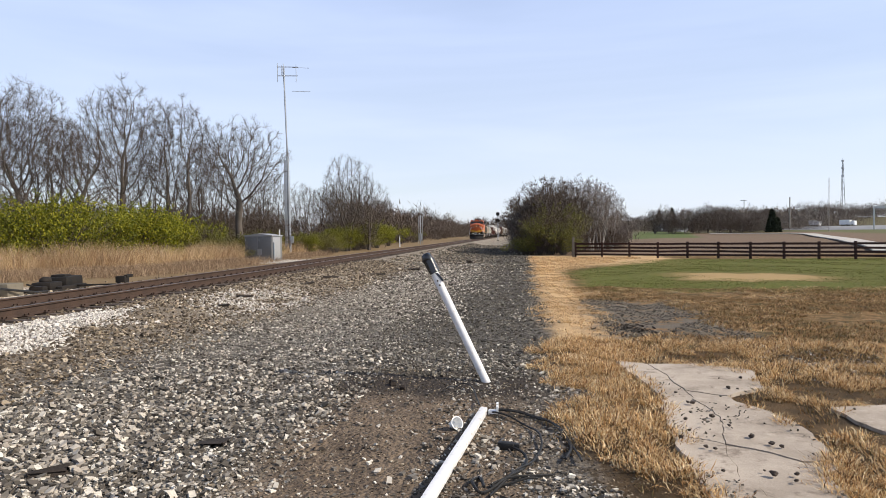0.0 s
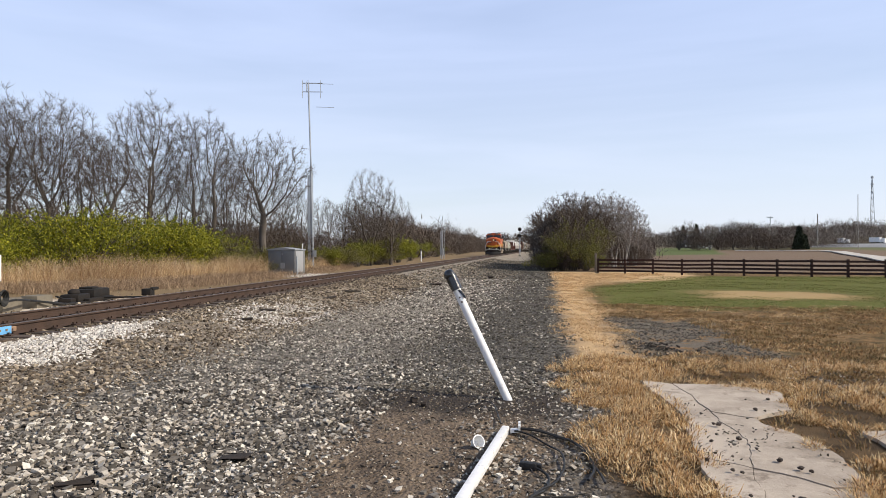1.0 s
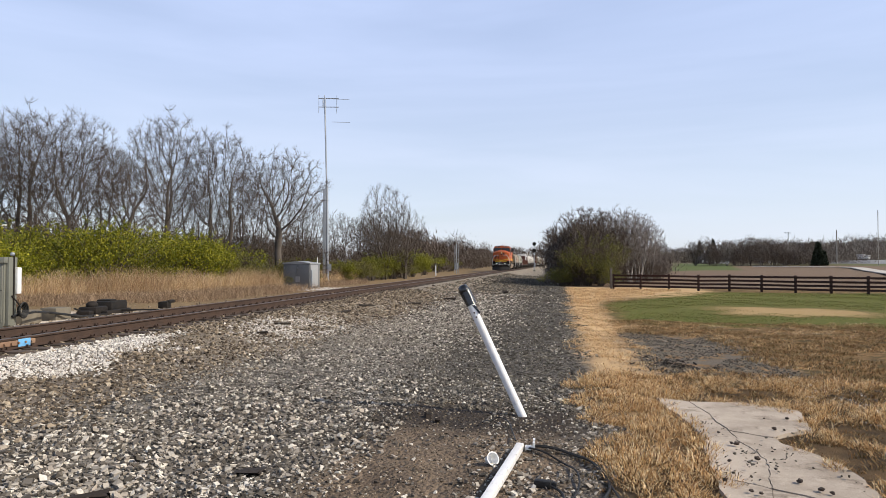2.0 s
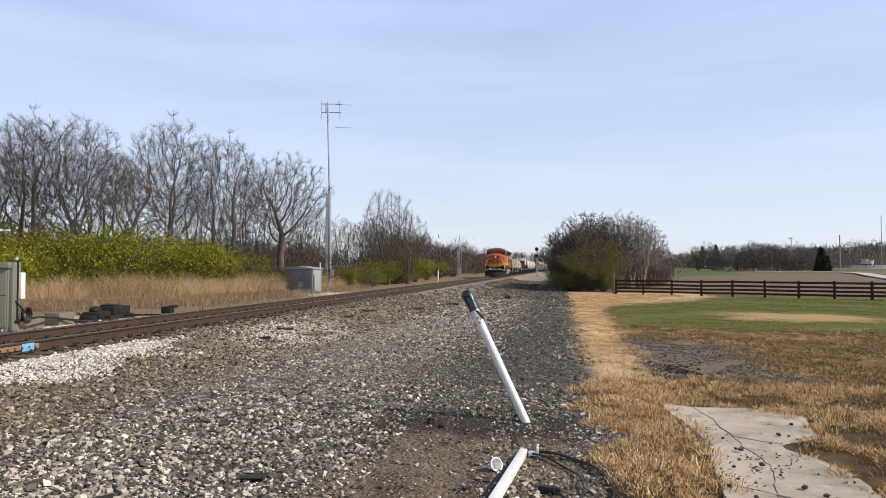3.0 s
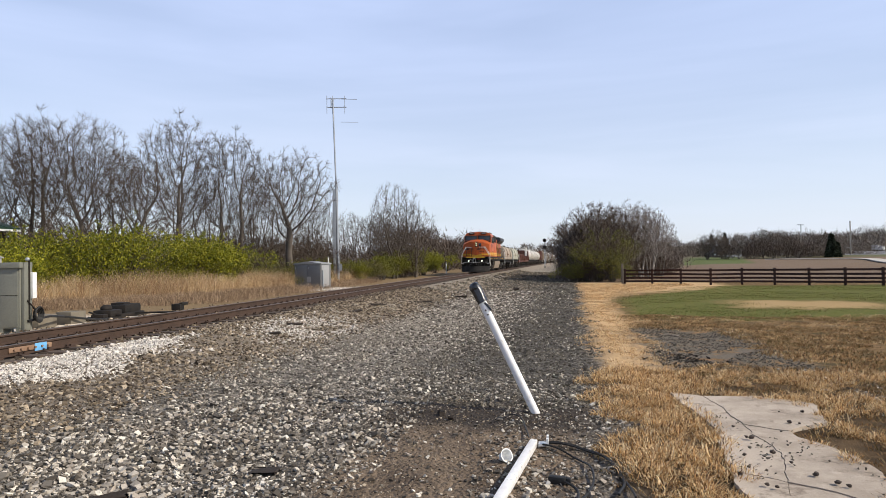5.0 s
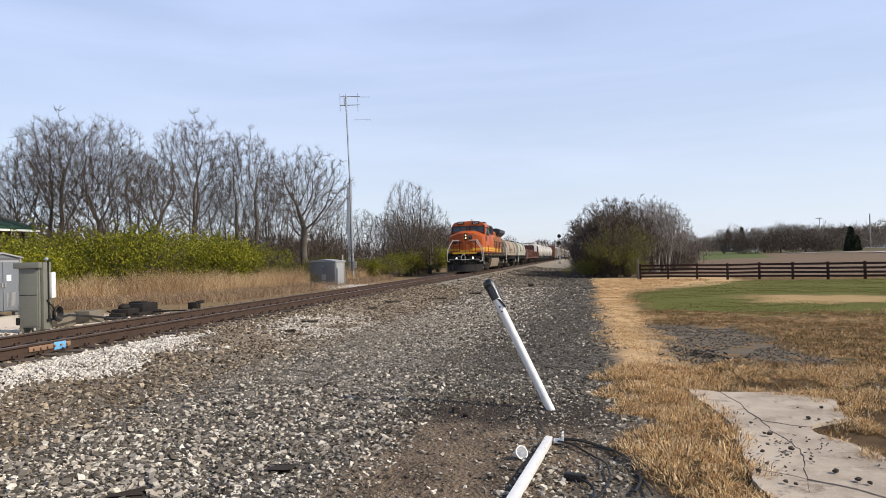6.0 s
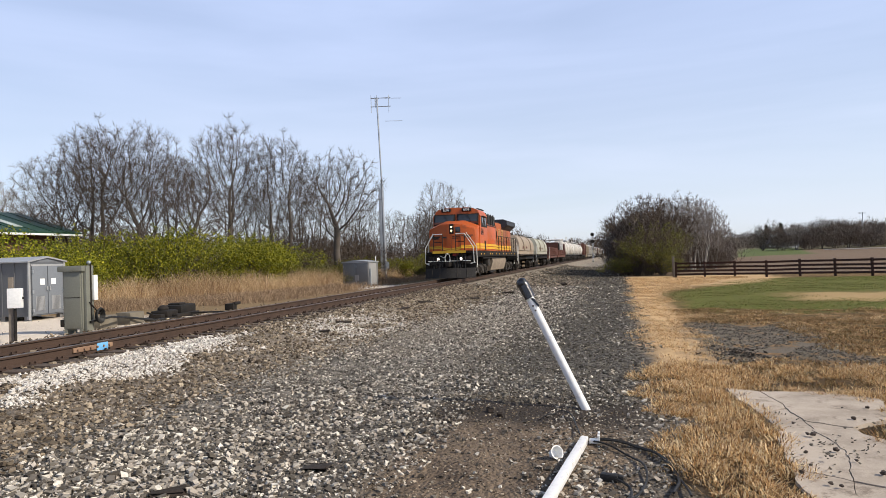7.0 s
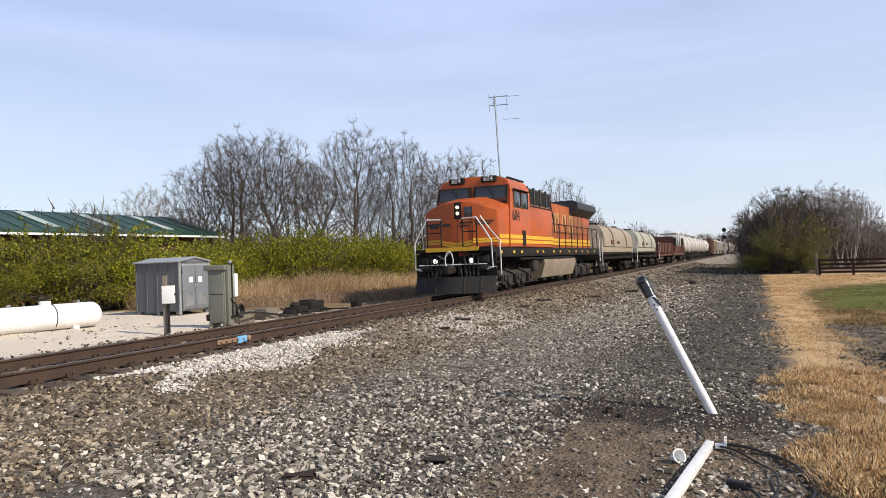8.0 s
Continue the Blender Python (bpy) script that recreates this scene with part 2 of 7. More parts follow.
def ball(bm, c, r, sx=1, sy=1, sz=1, u=14, v=9):
    made = bmesh.ops.create_uvsphere(bm, u_segments=u, v_segments=v, radius=r)["verts"]
    bmesh.ops.transform(bm, matrix=Matrix.Translation(c) @ Matrix.Diagonal((sx, sy, sz, 1)), verts=made)


def prism(bm, outline, axis, lo, hi):
    """A closed outline of 2D points drawn out along an axis: x gives (y, z), y gives (x, z), z gives (x, y)."""
    def at(p, w):
        return {"x": (w, p[0], p[1]), "y": (p[0], w, p[1]), "z": (p[0], p[1], w)}[axis]
    a = [bm.verts.new(at(p, lo)) for p in outline]
    b = [bm.verts.new(at(p, hi)) for p in outline]
    bm.faces.new(a)
    bm.faces.new(b[::-1])
    for i in range(len(a)):
        j = (i + 1) % len(a)
        bm.faces.new((a[i], b[i], b[j], a[j]))
    bmesh.ops.recalc_face_normals(bm, faces=bm.faces[:])


def smooth_by_angle(me, degrees=40):
    me.shade_smooth()
    me.set_sharp_from_angle(angle=radians(degrees))


def part(name, bm, material, parent=None, label=""):
    me = bpy.data.meshes.new(name)
    bm.normal_update()
    bm.to_mesh(me)
    bm.free()
    smooth_by_angle(me)
    me.materials.append(material)
    ob = new(name, me)
    ob.parent = parent
    if label:
        ob["label"] = label
    return ob


WHOLE = ("frame", "coupler", "sill", "cable_plug", "rod_lug")


def boxes(name, rows, material, parent=None, label="", bevel=0.0):
    """Boxes as parts of one name; those of WHOLE stay one mesh."""
    if len(rows) > 1 and name not in WHOLE:
        return [boxes(name, [r], material, parent, label, bevel) for r in rows][-1]
    bm = bmesh.new()
    for r in rows:
        box(bm, *r, bevel=bevel)
    return part(name, bm, material, parent, label)


def rods(name, rows, material, parent=None, label="", n=8):
    """Round bars, each a part of its own."""
    if len(rows) > 1:
        return [rods(name, [r], material, parent, label, n) for r in rows][-1]
    bm = bmesh.new()
    for a, b, r in rows:
        rod(bm, a, b, r, n=n)
    return part(name, bm, material, parent, label)


def empty(name, m, label, category, group="", kind=""):
    ob = new(name)
    ob.matrix_world = m
    return tagged(ob, label, category, group, kind)


def raw(name, verts, faces, material, smooth=False):
    """A mesh object from arrays of corners and of equal-sided faces."""
    me = bpy.data.meshes.new(name)
    verts, faces = np.asarray(verts, np.float32), np.asarray(faces, np.int32)
    me.vertices.add(len(verts))
    me.vertices.foreach_set("co", verts.ravel())
    k = faces.shape[1]
    me.loops.add(faces.size)
    me.loops.foreach_set("vertex_index", faces.ravel())
    me.polygons.add(len(faces))
    me.polygons.foreach_set("loop_start", np.arange(0, faces.size, k, dtype=np.int32))
    me.update(calc_edges=True)
    me.materials.append(material)
    if smooth:
        me.shade_smooth()
    else:
        me.shade_flat()
    return new(name, me)

# ---- lie of the land ----
RAIL_Z = 0.75


def track_x(y):
    """Centre line of the track: a slight bend close by, then straight."""
    y = np.asarray(y, float)
    return -9.55 - 0.75 * (1 - np.exp(-np.maximum(y, -60) / 45.0))


def smooth(a, b, v):
    u = np.clip((np.asarray(v, float) - a) / (b - a), 0, 1)
    return u * u * (3 - 2 * u)


def lumps(x, y, s, seed=0.0):
    return np.sin(x * s + 1.3 * np.sin(y * s * 0.8 + seed)) * np.sin(y * s * 1.1 + 1.7 * np.sin(x * s * 0.7 + seed * 2))


def land(x, y):
    """Height of the ground."""
    x, y = np.asarray(x, float), np.asarray(y, float)
    off = x - track_x(y)
    z = 0.02 + 0.09 * smooth(6, 1.0, x) * smooth(40, 12, y)
    z = z + 0.36 * smooth(2.5, -1.5, off)                       # land left of the track lies higher
    shoulder = np.where(off > 0, smooth(4.1, 2.0, off + 0.25 * lumps(x, y, 0.9)), smooth(-3.6, -2.1, off))
    z = z + (0.53 - z) * shoulder
    z = z + 0.10 * smooth(6.0, 4.0, off) * smooth(2.4, 4.0, off)
    z = z + (0.028 * lumps(x, y, 1.7) + 0.014 * lumps(x, y, 4.1, 2.0)) * smooth(1.6, 3.2, np.abs(off)) * smooth(80, 30, np.hypot(x, y))
    slab_bed = smooth(1.0, 1.3, x) * smooth(5.8, 5.3, x) * smooth(10.4, 9.8, y)
    z = z + (0.085 - z) * slab_bed
    far = np.hypot(np.maximum(x, 0), np.maximum(y, 0))
    rise = 0.7 * smooth(60, 125, far) + 1.3 * smooth(125, 250, far) + 14 * smooth(430, 900, far)
    z = z + rise * smooth(6, 30, x) * smooth(20, 60, y)
    z = z + 2.2 * smooth(40, 110, -x)
    return z


def axis_steps(stops):
    out = [stops[0][0]]
    for (a, step), (b, _) in zip(stops, stops[1:]):
        n = max(1, int(round((b - a) / step)))
        out += list(np.linspace(a, b, n + 1)[1:])
    return np.array(out)


gx = axis_steps([(-2500, 300), (-400, 40), (-80, 4), (-30, 0.6), (-14, 0.16), (4, 0.3), (12, 1.0), (40, 6), (160, 25), (500, 100), (2500, 0)])
gy = axis_steps([(-400, 60), (-40, 6), (0, 0.5), (3, 0.14), (20, 0.4), (60, 2.5), (160, 10), (500, 50), (1200, 300), (4000, 0)])
GX, GY = np.meshgrid(gx, gy)
GZ = land(GX, GY)
nx_, ny_ = len(gx), len(gy)
ii = (np.arange(ny_ - 1)[:, None] * nx_ + np.arange(nx_ - 1)[None]).ravel()


def ground_material():
    k = Tree("open_ground")
    P = k.world_place()
    sep = k.n("ShaderNodeSeparateXYZ", Vector=P)
    x, y = sep.outputs[0], sep.outputs[1]
    n1 = k.noise(P, 0.45, 5)
    n2 = k.noise(P, 2.3, 6, 0.65)
    n3 = k.noise(P, 14.0, 5, 0.7)
    n4 = k.noise(P, 55.0, 3, 0.7)
    wob = k.op("ADD", k.op("MULTIPLY", k.op("SUBTRACT", n1, 0.5), 2.0), k.op("MULTIPLY", k.op("SUBTRACT", n2, 0.5), 1.1))

    def band(v, a, b, soft, w=1.0):
        vw = k.op("ADD", v, k.op("MULTIPLY", wob, w))
        return k.op("MULTIPLY", k.ramp(vw, a - soft, a + soft), k.ramp(vw, b - soft, b + soft, 1.0, 0.0))

    def both(a, b):
        return k.op("MULTIPLY", a, b)

    def most(a, b):
        return k.op("MAXIMUM", a, b)

    # grass and soil of the open lawn
    c = k.mix(k.ramp(n2, 0.35, 0.65), (0.20, 0.118, 0.054), (0.075, 0.055, 0.026))
    c = k.mix(k.ramp(n3, 0.45, 0.62), c, k.mix(k.ramp(n2, 0.4, 0.6), (0.33, 0.20, 0.095), (0.10, 0.075, 0.03)))
    # dark humus near by, its colour deepened for the shade between the tufts
    c = k.mix(k.ramp(k.op("ADD", y, k.op("MULTIPLY", wob, 0.8)), 10.4, 11.8, 1.0, 0.0), c, k.mix(k.ramp(n2, 0.4, 0.6), (0.115, 0.075, 0.04), (0.06, 0.041, 0.024)))
    # straw-coloured margin
    c = k.mix(both(band(k.op("SUBTRACT", x, k.ramp(y, 28, 54, 0.0, 2.2)), -3.5, 1.75, 0.45, 0.5), band(y, 9, 60, 3)), c, k.mix(n3, (0.70, 0.49, 0.27), (0.40, 0.255, 0.13)))
    c = k.mix(both(band(x, 0.8, 11.0, 0.6, 1.0), band(y, 40, 58, 3)), c, k.mix(n3, (0.62, 0.43, 0.23), (0.38, 0.25, 0.13)))
    # green grass near the fence
    green = both(k.ramp(k.op("ADD", k.op("SUBTRACT", x, k.ramp(y, 32, 49, 0.0, 7.5)), k.op("MULTIPLY", wob, 0.7)), 1.7, 2.9), band(y, 22.8, 49, 1.2, 2.2))
    tan = both(both(k.ramp(k.op("ADD", x, k.op("MULTIPLY", wob, 1.5)), 5.5, 8.0), k.ramp(k.op("ADD", x, k.op("MULTIPLY", wob, 2.5)), 11.0, 14.0, 1.0, 0.0)), band(y, 27.2, 32.4, 1.2, 2.2))
    green = k.op("MULTIPLY", green, k.op("SUBTRACT", 1.0, tan))
    c = k.mix(tan, c, k.mix(n3, (0.50, 0.35, 0.17), (0.25, 0.17, 0.08)))
    green = k.op("MULTIPLY", green, k.ramp(n2, 0.70, 0.50, 0.35, 1.0))
    c = k.mix(green, c, k.mix(k.ramp(n3, 0.4, 0.62), (0.072, 0.095, 0.015), (0.165, 0.148, 0.045)))
    # field past the fence, then the green hill
    c = k.mix(k.ramp(y, 56, 60), c, k.mix(n2, (0.205, 0.145, 0.10), (0.15, 0.108, 0.075)))
    c = k.mix(k.ramp(k.op("ADD", y, k.op("MULTIPLY", wob, 6)), 180, 190), c, k.mix(n2, (0.13, 0.115, 0.06), (0.10, 0.085, 0.05)))
    hill = both(band(k.op("SUBTRACT", x, k.op("MULTIPLY", y, 0.2)), -7.0, 8.0, 1.5, 2.0), band(y, 134, 300, 4, 6.0))
    c = k.mix(hill, c, k.mix(n2, (0.085, 0.115, 0.04), (0.12, 0.135, 0.05)))
    c = k.mix(both(k.ramp(x, 72, 84), both(k.ramp(y, 120, 150), k.ramp(y, 360, 385, 1.0, 0.0))), c, k.mix(n2, (0.10, 0.115, 0.05), (0.15, 0.14, 0.07)))
    # bare dark stony patch
    c = k.mix(k.op("MULTIPLY", both(band(x, 1.5, 4.3, 0.5, 1.0), band(y, 12.3, 18.8, 1.2, 1.5)), k.ramp(n2, 0.36, 0.52)), c, k.mix(n4, (0.10, 0.082, 0.064), (0.20, 0.17, 0.135)))
    # land left of the track
    left = k.ramp(x, -12.6, -11.8, 1.0, 0.0)
    c = k.mix(left, c, k.mix(n3, (0.27, 0.19, 0.10), (0.16, 0.115, 0.07)))
    pad = both(left, both(k.ramp(k.op("ADD", x, k.op("MULTIPLY", wob, 1.2)), -25, -23.5), band(y, -30, 18.6, 1.0, 1.5)))
    c = k.mix(pad, c, k.mix(n3, (0.76, 0.665, 0.55), (0.56, 0.475, 0.385)))
    # stone bed between the track and the lawn
    edge = k.op("ADD", k.op("MULTIPLY", wob, 0.55), k.ramp(y, 40, 140, 0.0, 1.6))
    stone = both(k.ramp(k.op("ADD", x, edge), 0.25, 0.75, 1.0, 0.0), k.ramp(x, -12.8, -12.2))
    cell = k.n("ShaderNodeTexVoronoi", Vector=P, Scale=24.0)
    cell_v = k.n("ShaderNodeSeparateXYZ", Vector=cell.outputs["Color"]).outputs[0]
    cell_b = k.n("ShaderNodeTexVoronoi", Vector=P, Scale=11.0)
    cell_w = k.n("ShaderNodeSeparateXYZ", Vector=cell_b.outputs["Color"]).outputs[0]
    grit = k.mix(k.ramp(cell_v, 0.1, 1.0), (0.045, 0.040, 0.034), (0.19, 0.172, 0.148))
    grit = k.mix(k.ramp(cell_w, 0.55, 0.95, 0.0, 0.7), grit, (0.29, 0.262, 0.225))
    grit = k.mix(k.ramp(n1, 0.4, 0.65, 0, 0.55), grit, (0.10, 0.085, 0.07))
    grit = k.mix(k.ramp(x, -5.2, -6.6, 0.0, 0.7), grit, k.mix(n3, (0.14, 0.11, 0.085), (0.25, 0.205, 0.16)))
    grit = k.mix(both(k.ramp(y, 8, 22, 0.0, 0.6), k.ramp(x, -1.6, -3.4)), grit, k.mix(k.ramp(cell_v, 0.1, 1.0), (0.20, 0.165, 0.125), (0.44, 0.385, 0.31)))
    c = k.mix(stone, c, grit)
    # dark strip of fine stone along the margin, and bare earth under the fallen pole
    c = k.mix(both(band(x, -2.0, 0.4, 0.7, 0.6), band(y, 9.5, 120, 2)), c, k.mix(k.ramp(cell_v, 0.1, 1.0), (0.043, 0.037, 0.031), (0.165, 0.148, 0.126)))
    dirt = both(band(x, -2.1, 0.15, 0.35, 0.35), band(y, 1.0, 8.6, 0.5, 0.5))
    c = k.mix(k.op("MULTIPLY", dirt, 0.9), c, k.mix(k.ramp(n2, 0.35, 0.65), (0.215, 0.158, 0.110), (0.105, 0.077, 0.056)))
    # darker brown band across the ground round the leaning pole's foot
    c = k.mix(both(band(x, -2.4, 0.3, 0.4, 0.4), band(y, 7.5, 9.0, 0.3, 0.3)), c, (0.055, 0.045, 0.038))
    k.put(k.b.inputs["Base Color"], c)
    k.b.inputs["Roughness"].default_value = 0.95
    k.b.inputs["Specular IOR Level"].default_value = 0.1
    k.bump(k.op("ADD", k.op("ADD", n3, k.op("MULTIPLY", n4, 0.6)), k.op("MULTIPLY", k.op("MULTIPLY", cell.outputs["Distance"], stone), -1.2)), 0.8, 0.03)
    return k.m


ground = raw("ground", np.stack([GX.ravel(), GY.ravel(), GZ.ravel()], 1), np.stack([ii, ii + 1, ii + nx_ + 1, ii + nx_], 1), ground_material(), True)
tagged(ground, "open ground of crushed stone, dry grass and field", "ground", kind="structure")


# ---- railway track ----
def rail_profile(scale=1.0):
    half = [(0.075, 0), (0.075, 0.013), (0.012, 0.035), (0.011, 0.13), (0.036, 0.145), (0.037, 0.172), (0.030, 0.18)]
    pts = half + [(-a, b) for a, b in half[::-1]]
    return [(a * scale, b * scale) for a, b in pts]


RAIL_Y = axis_steps([(-30, 6), (0, 3), (60, 10), (200, 25), (700, 0)])


def rail(off, name):
    bm = bmesh.new()
    prof = rail_profile()
    rings = []
    for y in RAIL_Y:
        x = float(track_x(y)) + off
        rings.append([bm.verts.new((x + a, y, RAIL_Z - 0.18 + b)) for a, b in prof])
    for r, s in zip(rings, rings[1:]):
        for i in range(len(prof)):
            j = (i + 1) % len(prof)
            f = bm.faces.new((r[i], r[j], s[j], s[i]))
            f.material_index = 1 if 5 <= i <= 7 else 0
    bmesh.ops.recalc_face_normals(bm, faces=bm.faces[:])
    ob = part(name, bm, M_RAIL, track)
    ob.data.materials.append(M_RAIL_TOP)
    return ob


track = empty("railway_track", pose(0, 0, 0), "railway track of rusted steel rails on dark wooden ties", "railway track", kind="structure")
rail(0.752, "rail")
rail(-0.752, "rail")
tie_mesh = None
tie_y = np.arange(-8, 150, 0.53)
rng = np.random.default_rng(5)
for y in tie_y:
    if tie_mesh is None:
        bm = bmesh.new()
        box(bm, 0, 0, 0, 2.6, 0.23, 0.18, 0.02)
        tie = part("tie", bm, M_TIE, track)
        tie_mesh = tie.data
    else:
        tie = new("tie", tie_mesh)
        tie.parent = track
    slope = -0.75 / 45 * math.exp(-max(y, -60) / 45)
    tie.matrix_world = pose(float(track_x(y)) + rng.uniform(-0.03, 0.03), y, RAIL_Z - 0.275 + rng.uniform(-0.012, 0.008), 0, 0, -math.degrees(slope) + rng.uniform(-1, 1))
# ties too far off to tell apart, in one piece
bm = bmesh.new()
for y in np.arange(150, 420, 0.53):
    box(bm, float(track_x(y)), y, RAIL_Z - 0.275, 2.6, 0.23, 0.18)
tagged(part("far_ties", bm, M_TIE, track), kind="stuff")
# tie plates with spikes, and joint bars with a blue painted mark
plate_mesh = None
for y in np.arange(1.04, 40, 0.53 * 1):
    yy = tie_y[np.argmin(abs(tie_y - y))]
    for o in (0.752, -0.752):
        if plate_mesh is None:
            bm = bmesh.new()
            box(bm, 0, 0, 0, 0.36, 0.18, 0.02)
            for sx in (-0.1, 0.1):
                for sy in (-0.05, 0.05):
                    box(bm, sx, sy, 0.025, 0.03, 0.025, 0.04)
            tp = part("tie_plate", bm, M_RAIL, track)
            plate_mesh = tp.data
        else:
            tp = new("tie_plate", plate_mesh)
            tp.parent = track
        tp.location = (float(track_x(yy)) + o, yy, RAIL_Z - 0.178)
JOINT_Y = 9.75
bm = bmesh.new()
box(bm, float(track_x(JOINT_Y)) + 0.752 + 0.03, JOINT_Y, RAIL_Z - 0.09, 0.035, 0.9, 0.085, 0.008)
for k_ in range(6):
    yb = JOINT_Y - 0.36 + 0.144 * k_
    rod(bm, (float(track_x(JOINT_Y)) + 0.752 + 0.04, yb, RAIL_Z - 0.09), (float(track_x(JOINT_Y)) + 0.752 + 0.075, yb, RAIL_Z - 0.09), 0.02, n=6)
part("joint_bar", bm, surface("tan_rust", (0.30, 0.19, 0.12), (0.16, 0.09, 0.06), 0.8), track)
bm = bmesh.new()
box(bm, float(track_x(9.95)) + 0.752 + 0.052, 9.95, RAIL_Z - 0.095, 0.012, 0.26, 0.13, 0.004)
part("paint_mark", bm, M_BLUE, track, "blue spray paint mark on the rail")



# ---- trees and undergrowth ----
class Soup:
    """Collects tapered limbs as rings, quick to write."""

    def __init__(self):
        self.v, self.f, self.n = [], [], 0

    def limb(self, pts, radii, sides):
        rings = []
        for i, p in enumerate(pts):
            d = pts[min(i + 1, len(pts) - 1)] - pts[max(i - 1, 0)]
            d = d / (np.linalg.norm(d) + 1e-9)
            u = np.cross(d, (0.31, 0.17, 0.93) if abs(d[2]) < 0.9 else (1.0, 0, 0))
            u /= np.linalg.norm(u) + 1e-9
            w = np.cross(d, u)
            a = np.arange(sides) * 2 * np.pi / sides
            self.v.append(p + radii[i] * (np.cos(a)[:, None] * u + np.sin(a)[:, None] * w))
            rings.append(self.n)
            self.n += sides
        for r, s in zip(rings, rings[1:]):
            for i in range(sides):
                j = (i + 1) % sides
                self.f.append((r + i, r + j, s + j, s + i))

    def blade(self, p, q, w):
        self.v.append(np.array([p - w, p + w, q + w * 0.3, q - w * 0.3]))
        self.f.append((self.n, self.n + 1, self.n + 2, self.n + 3))
        self.n += 4

    def make(self, name, mat):
        return raw(name, np.concatenate(self.v), np.array(self.f), mat, True)


def unit(v):
    return v / (np.linalg.norm(v) + 1e-9)


def crown_points(rg, spec):
    """Points spread through a lumpy rounded crown, which the limbs grow towards."""
    wide, mid, tall = spec["dome"]
    n = spec["points"]
    p = rg.normal(0, 1, (n * 3, 3))
    p /= np.linalg.norm(p, axis=1)[:, None]
    ang = np.arctan2(p[:, 1], p[:, 0])
    ph = rg.uniform(0, 6.28, 3)
    lump = 0.97 + 0.09 * np.sin(3 * ang + ph[0] + 2.2 * p[:, 2]) + 0.06 * np.sin(5 * ang + ph[1] + 4 * p[:, 2]) + 0.04 * np.sin(8 * p[:, 2] + ph[2] + 2 * ang)
    r = rg.uniform(0.02, 1.0, n * 3) ** 0.42 * lump
    p = p * r[:, None] * np.array((wide, wide, tall)) + np.array((0, 0, mid))
    # narrower below, so that limbs rise fanwise out of the fork
    low = np.clip((p[:, 2] - (mid - tall)) / tall, 0.0, 1.0)
    p[:, :2] *= (0.55 + 0.45 * low ** 0.7)[:, None]
    return p[p[:, 2] > spec.get("floor", 0.5)][:n]


def colonise(rg, spec):
    """Grows stems towards the crown's points; gives nodes and the node that each one springs from."""
    pts = crown_points(rg, spec)
    wide, mid, tall = spec["dome"]
    step, kill = spec["step"], spec["step"] * 1.25
    P, par = [], []
    for k in range(spec.get("stems", 1)):
        ang = k * 2.399 + rg.uniform(-0.4, 0.4)
        out = spec.get("splay", 0.04) * rg.uniform(0.6, 1.2)
        p = np.array((math.cos(ang), math.sin(ang), 0)) * (0.22 if spec.get("stems", 1) > 1 else 0.0) * rg.uniform(0.5, 1.4) + np.array((0, 0, -0.3))
        d = unit(np.array((math.cos(ang) * out, math.sin(ang) * out, 1.0)))
        last = -1
        while p[2] < spec["fork"]:
            P.append(p)
            par.append(last)
            last = len(P) - 1
            d = unit(d + rg.normal(0, 0.05, 3) + np.array((0, 0, 0.03)))
            p = p + d * step
    P = np.array(P)
    dist = np.linalg.norm(pts[:, None] - P[None], axis=2)
    near, dmin = dist.argmin(1), dist.min(1)
    live = np.ones(len(pts), bool)
    shoots = np.zeros(20000, int)
    for it in range(110):
        live &= shoots[near] < 3
        on = live & (dmin < (spec["sight"] if it > 4 else 99))
        if not on.any():
            on = live
        if not on.any():
            break
        idx = near[on]
        way = pts[on] - P[idx]
        way /= np.linalg.norm(way, axis=1)[:, None] + 1e-9
        acc = np.zeros((len(P), 3))
        np.add.at(acc, idx, way)
        grow_at = np.unique(idx)
        shoots[grow_at] += 1
        d = acc[grow_at]
        d /= np.linalg.norm(d, axis=1)[:, None] + 1e-9
        d = d + rg.normal(0, spec["crook"], d.shape) + np.array((0, 0, spec["lift"]))
        d /= np.linalg.norm(d, axis=1)[:, None] + 1e-9
        Q = P[grow_at] + d * step
        base = len(P)
        P = np.concatenate([P, Q])
        par += list(grow_at)
        dq = np.linalg.norm(pts[:, None] - Q[None], axis=2)
        j = dq.argmin(1)
        better = dq[np.arange(len(pts)), j] < dmin
        near[better], dmin[better] = base + j[better], dq[np.arange(len(pts)), j][better]
        live &= dmin > kill
        if len(P) > spec.get("most", 9000):
            break
    return P, np.array(par)


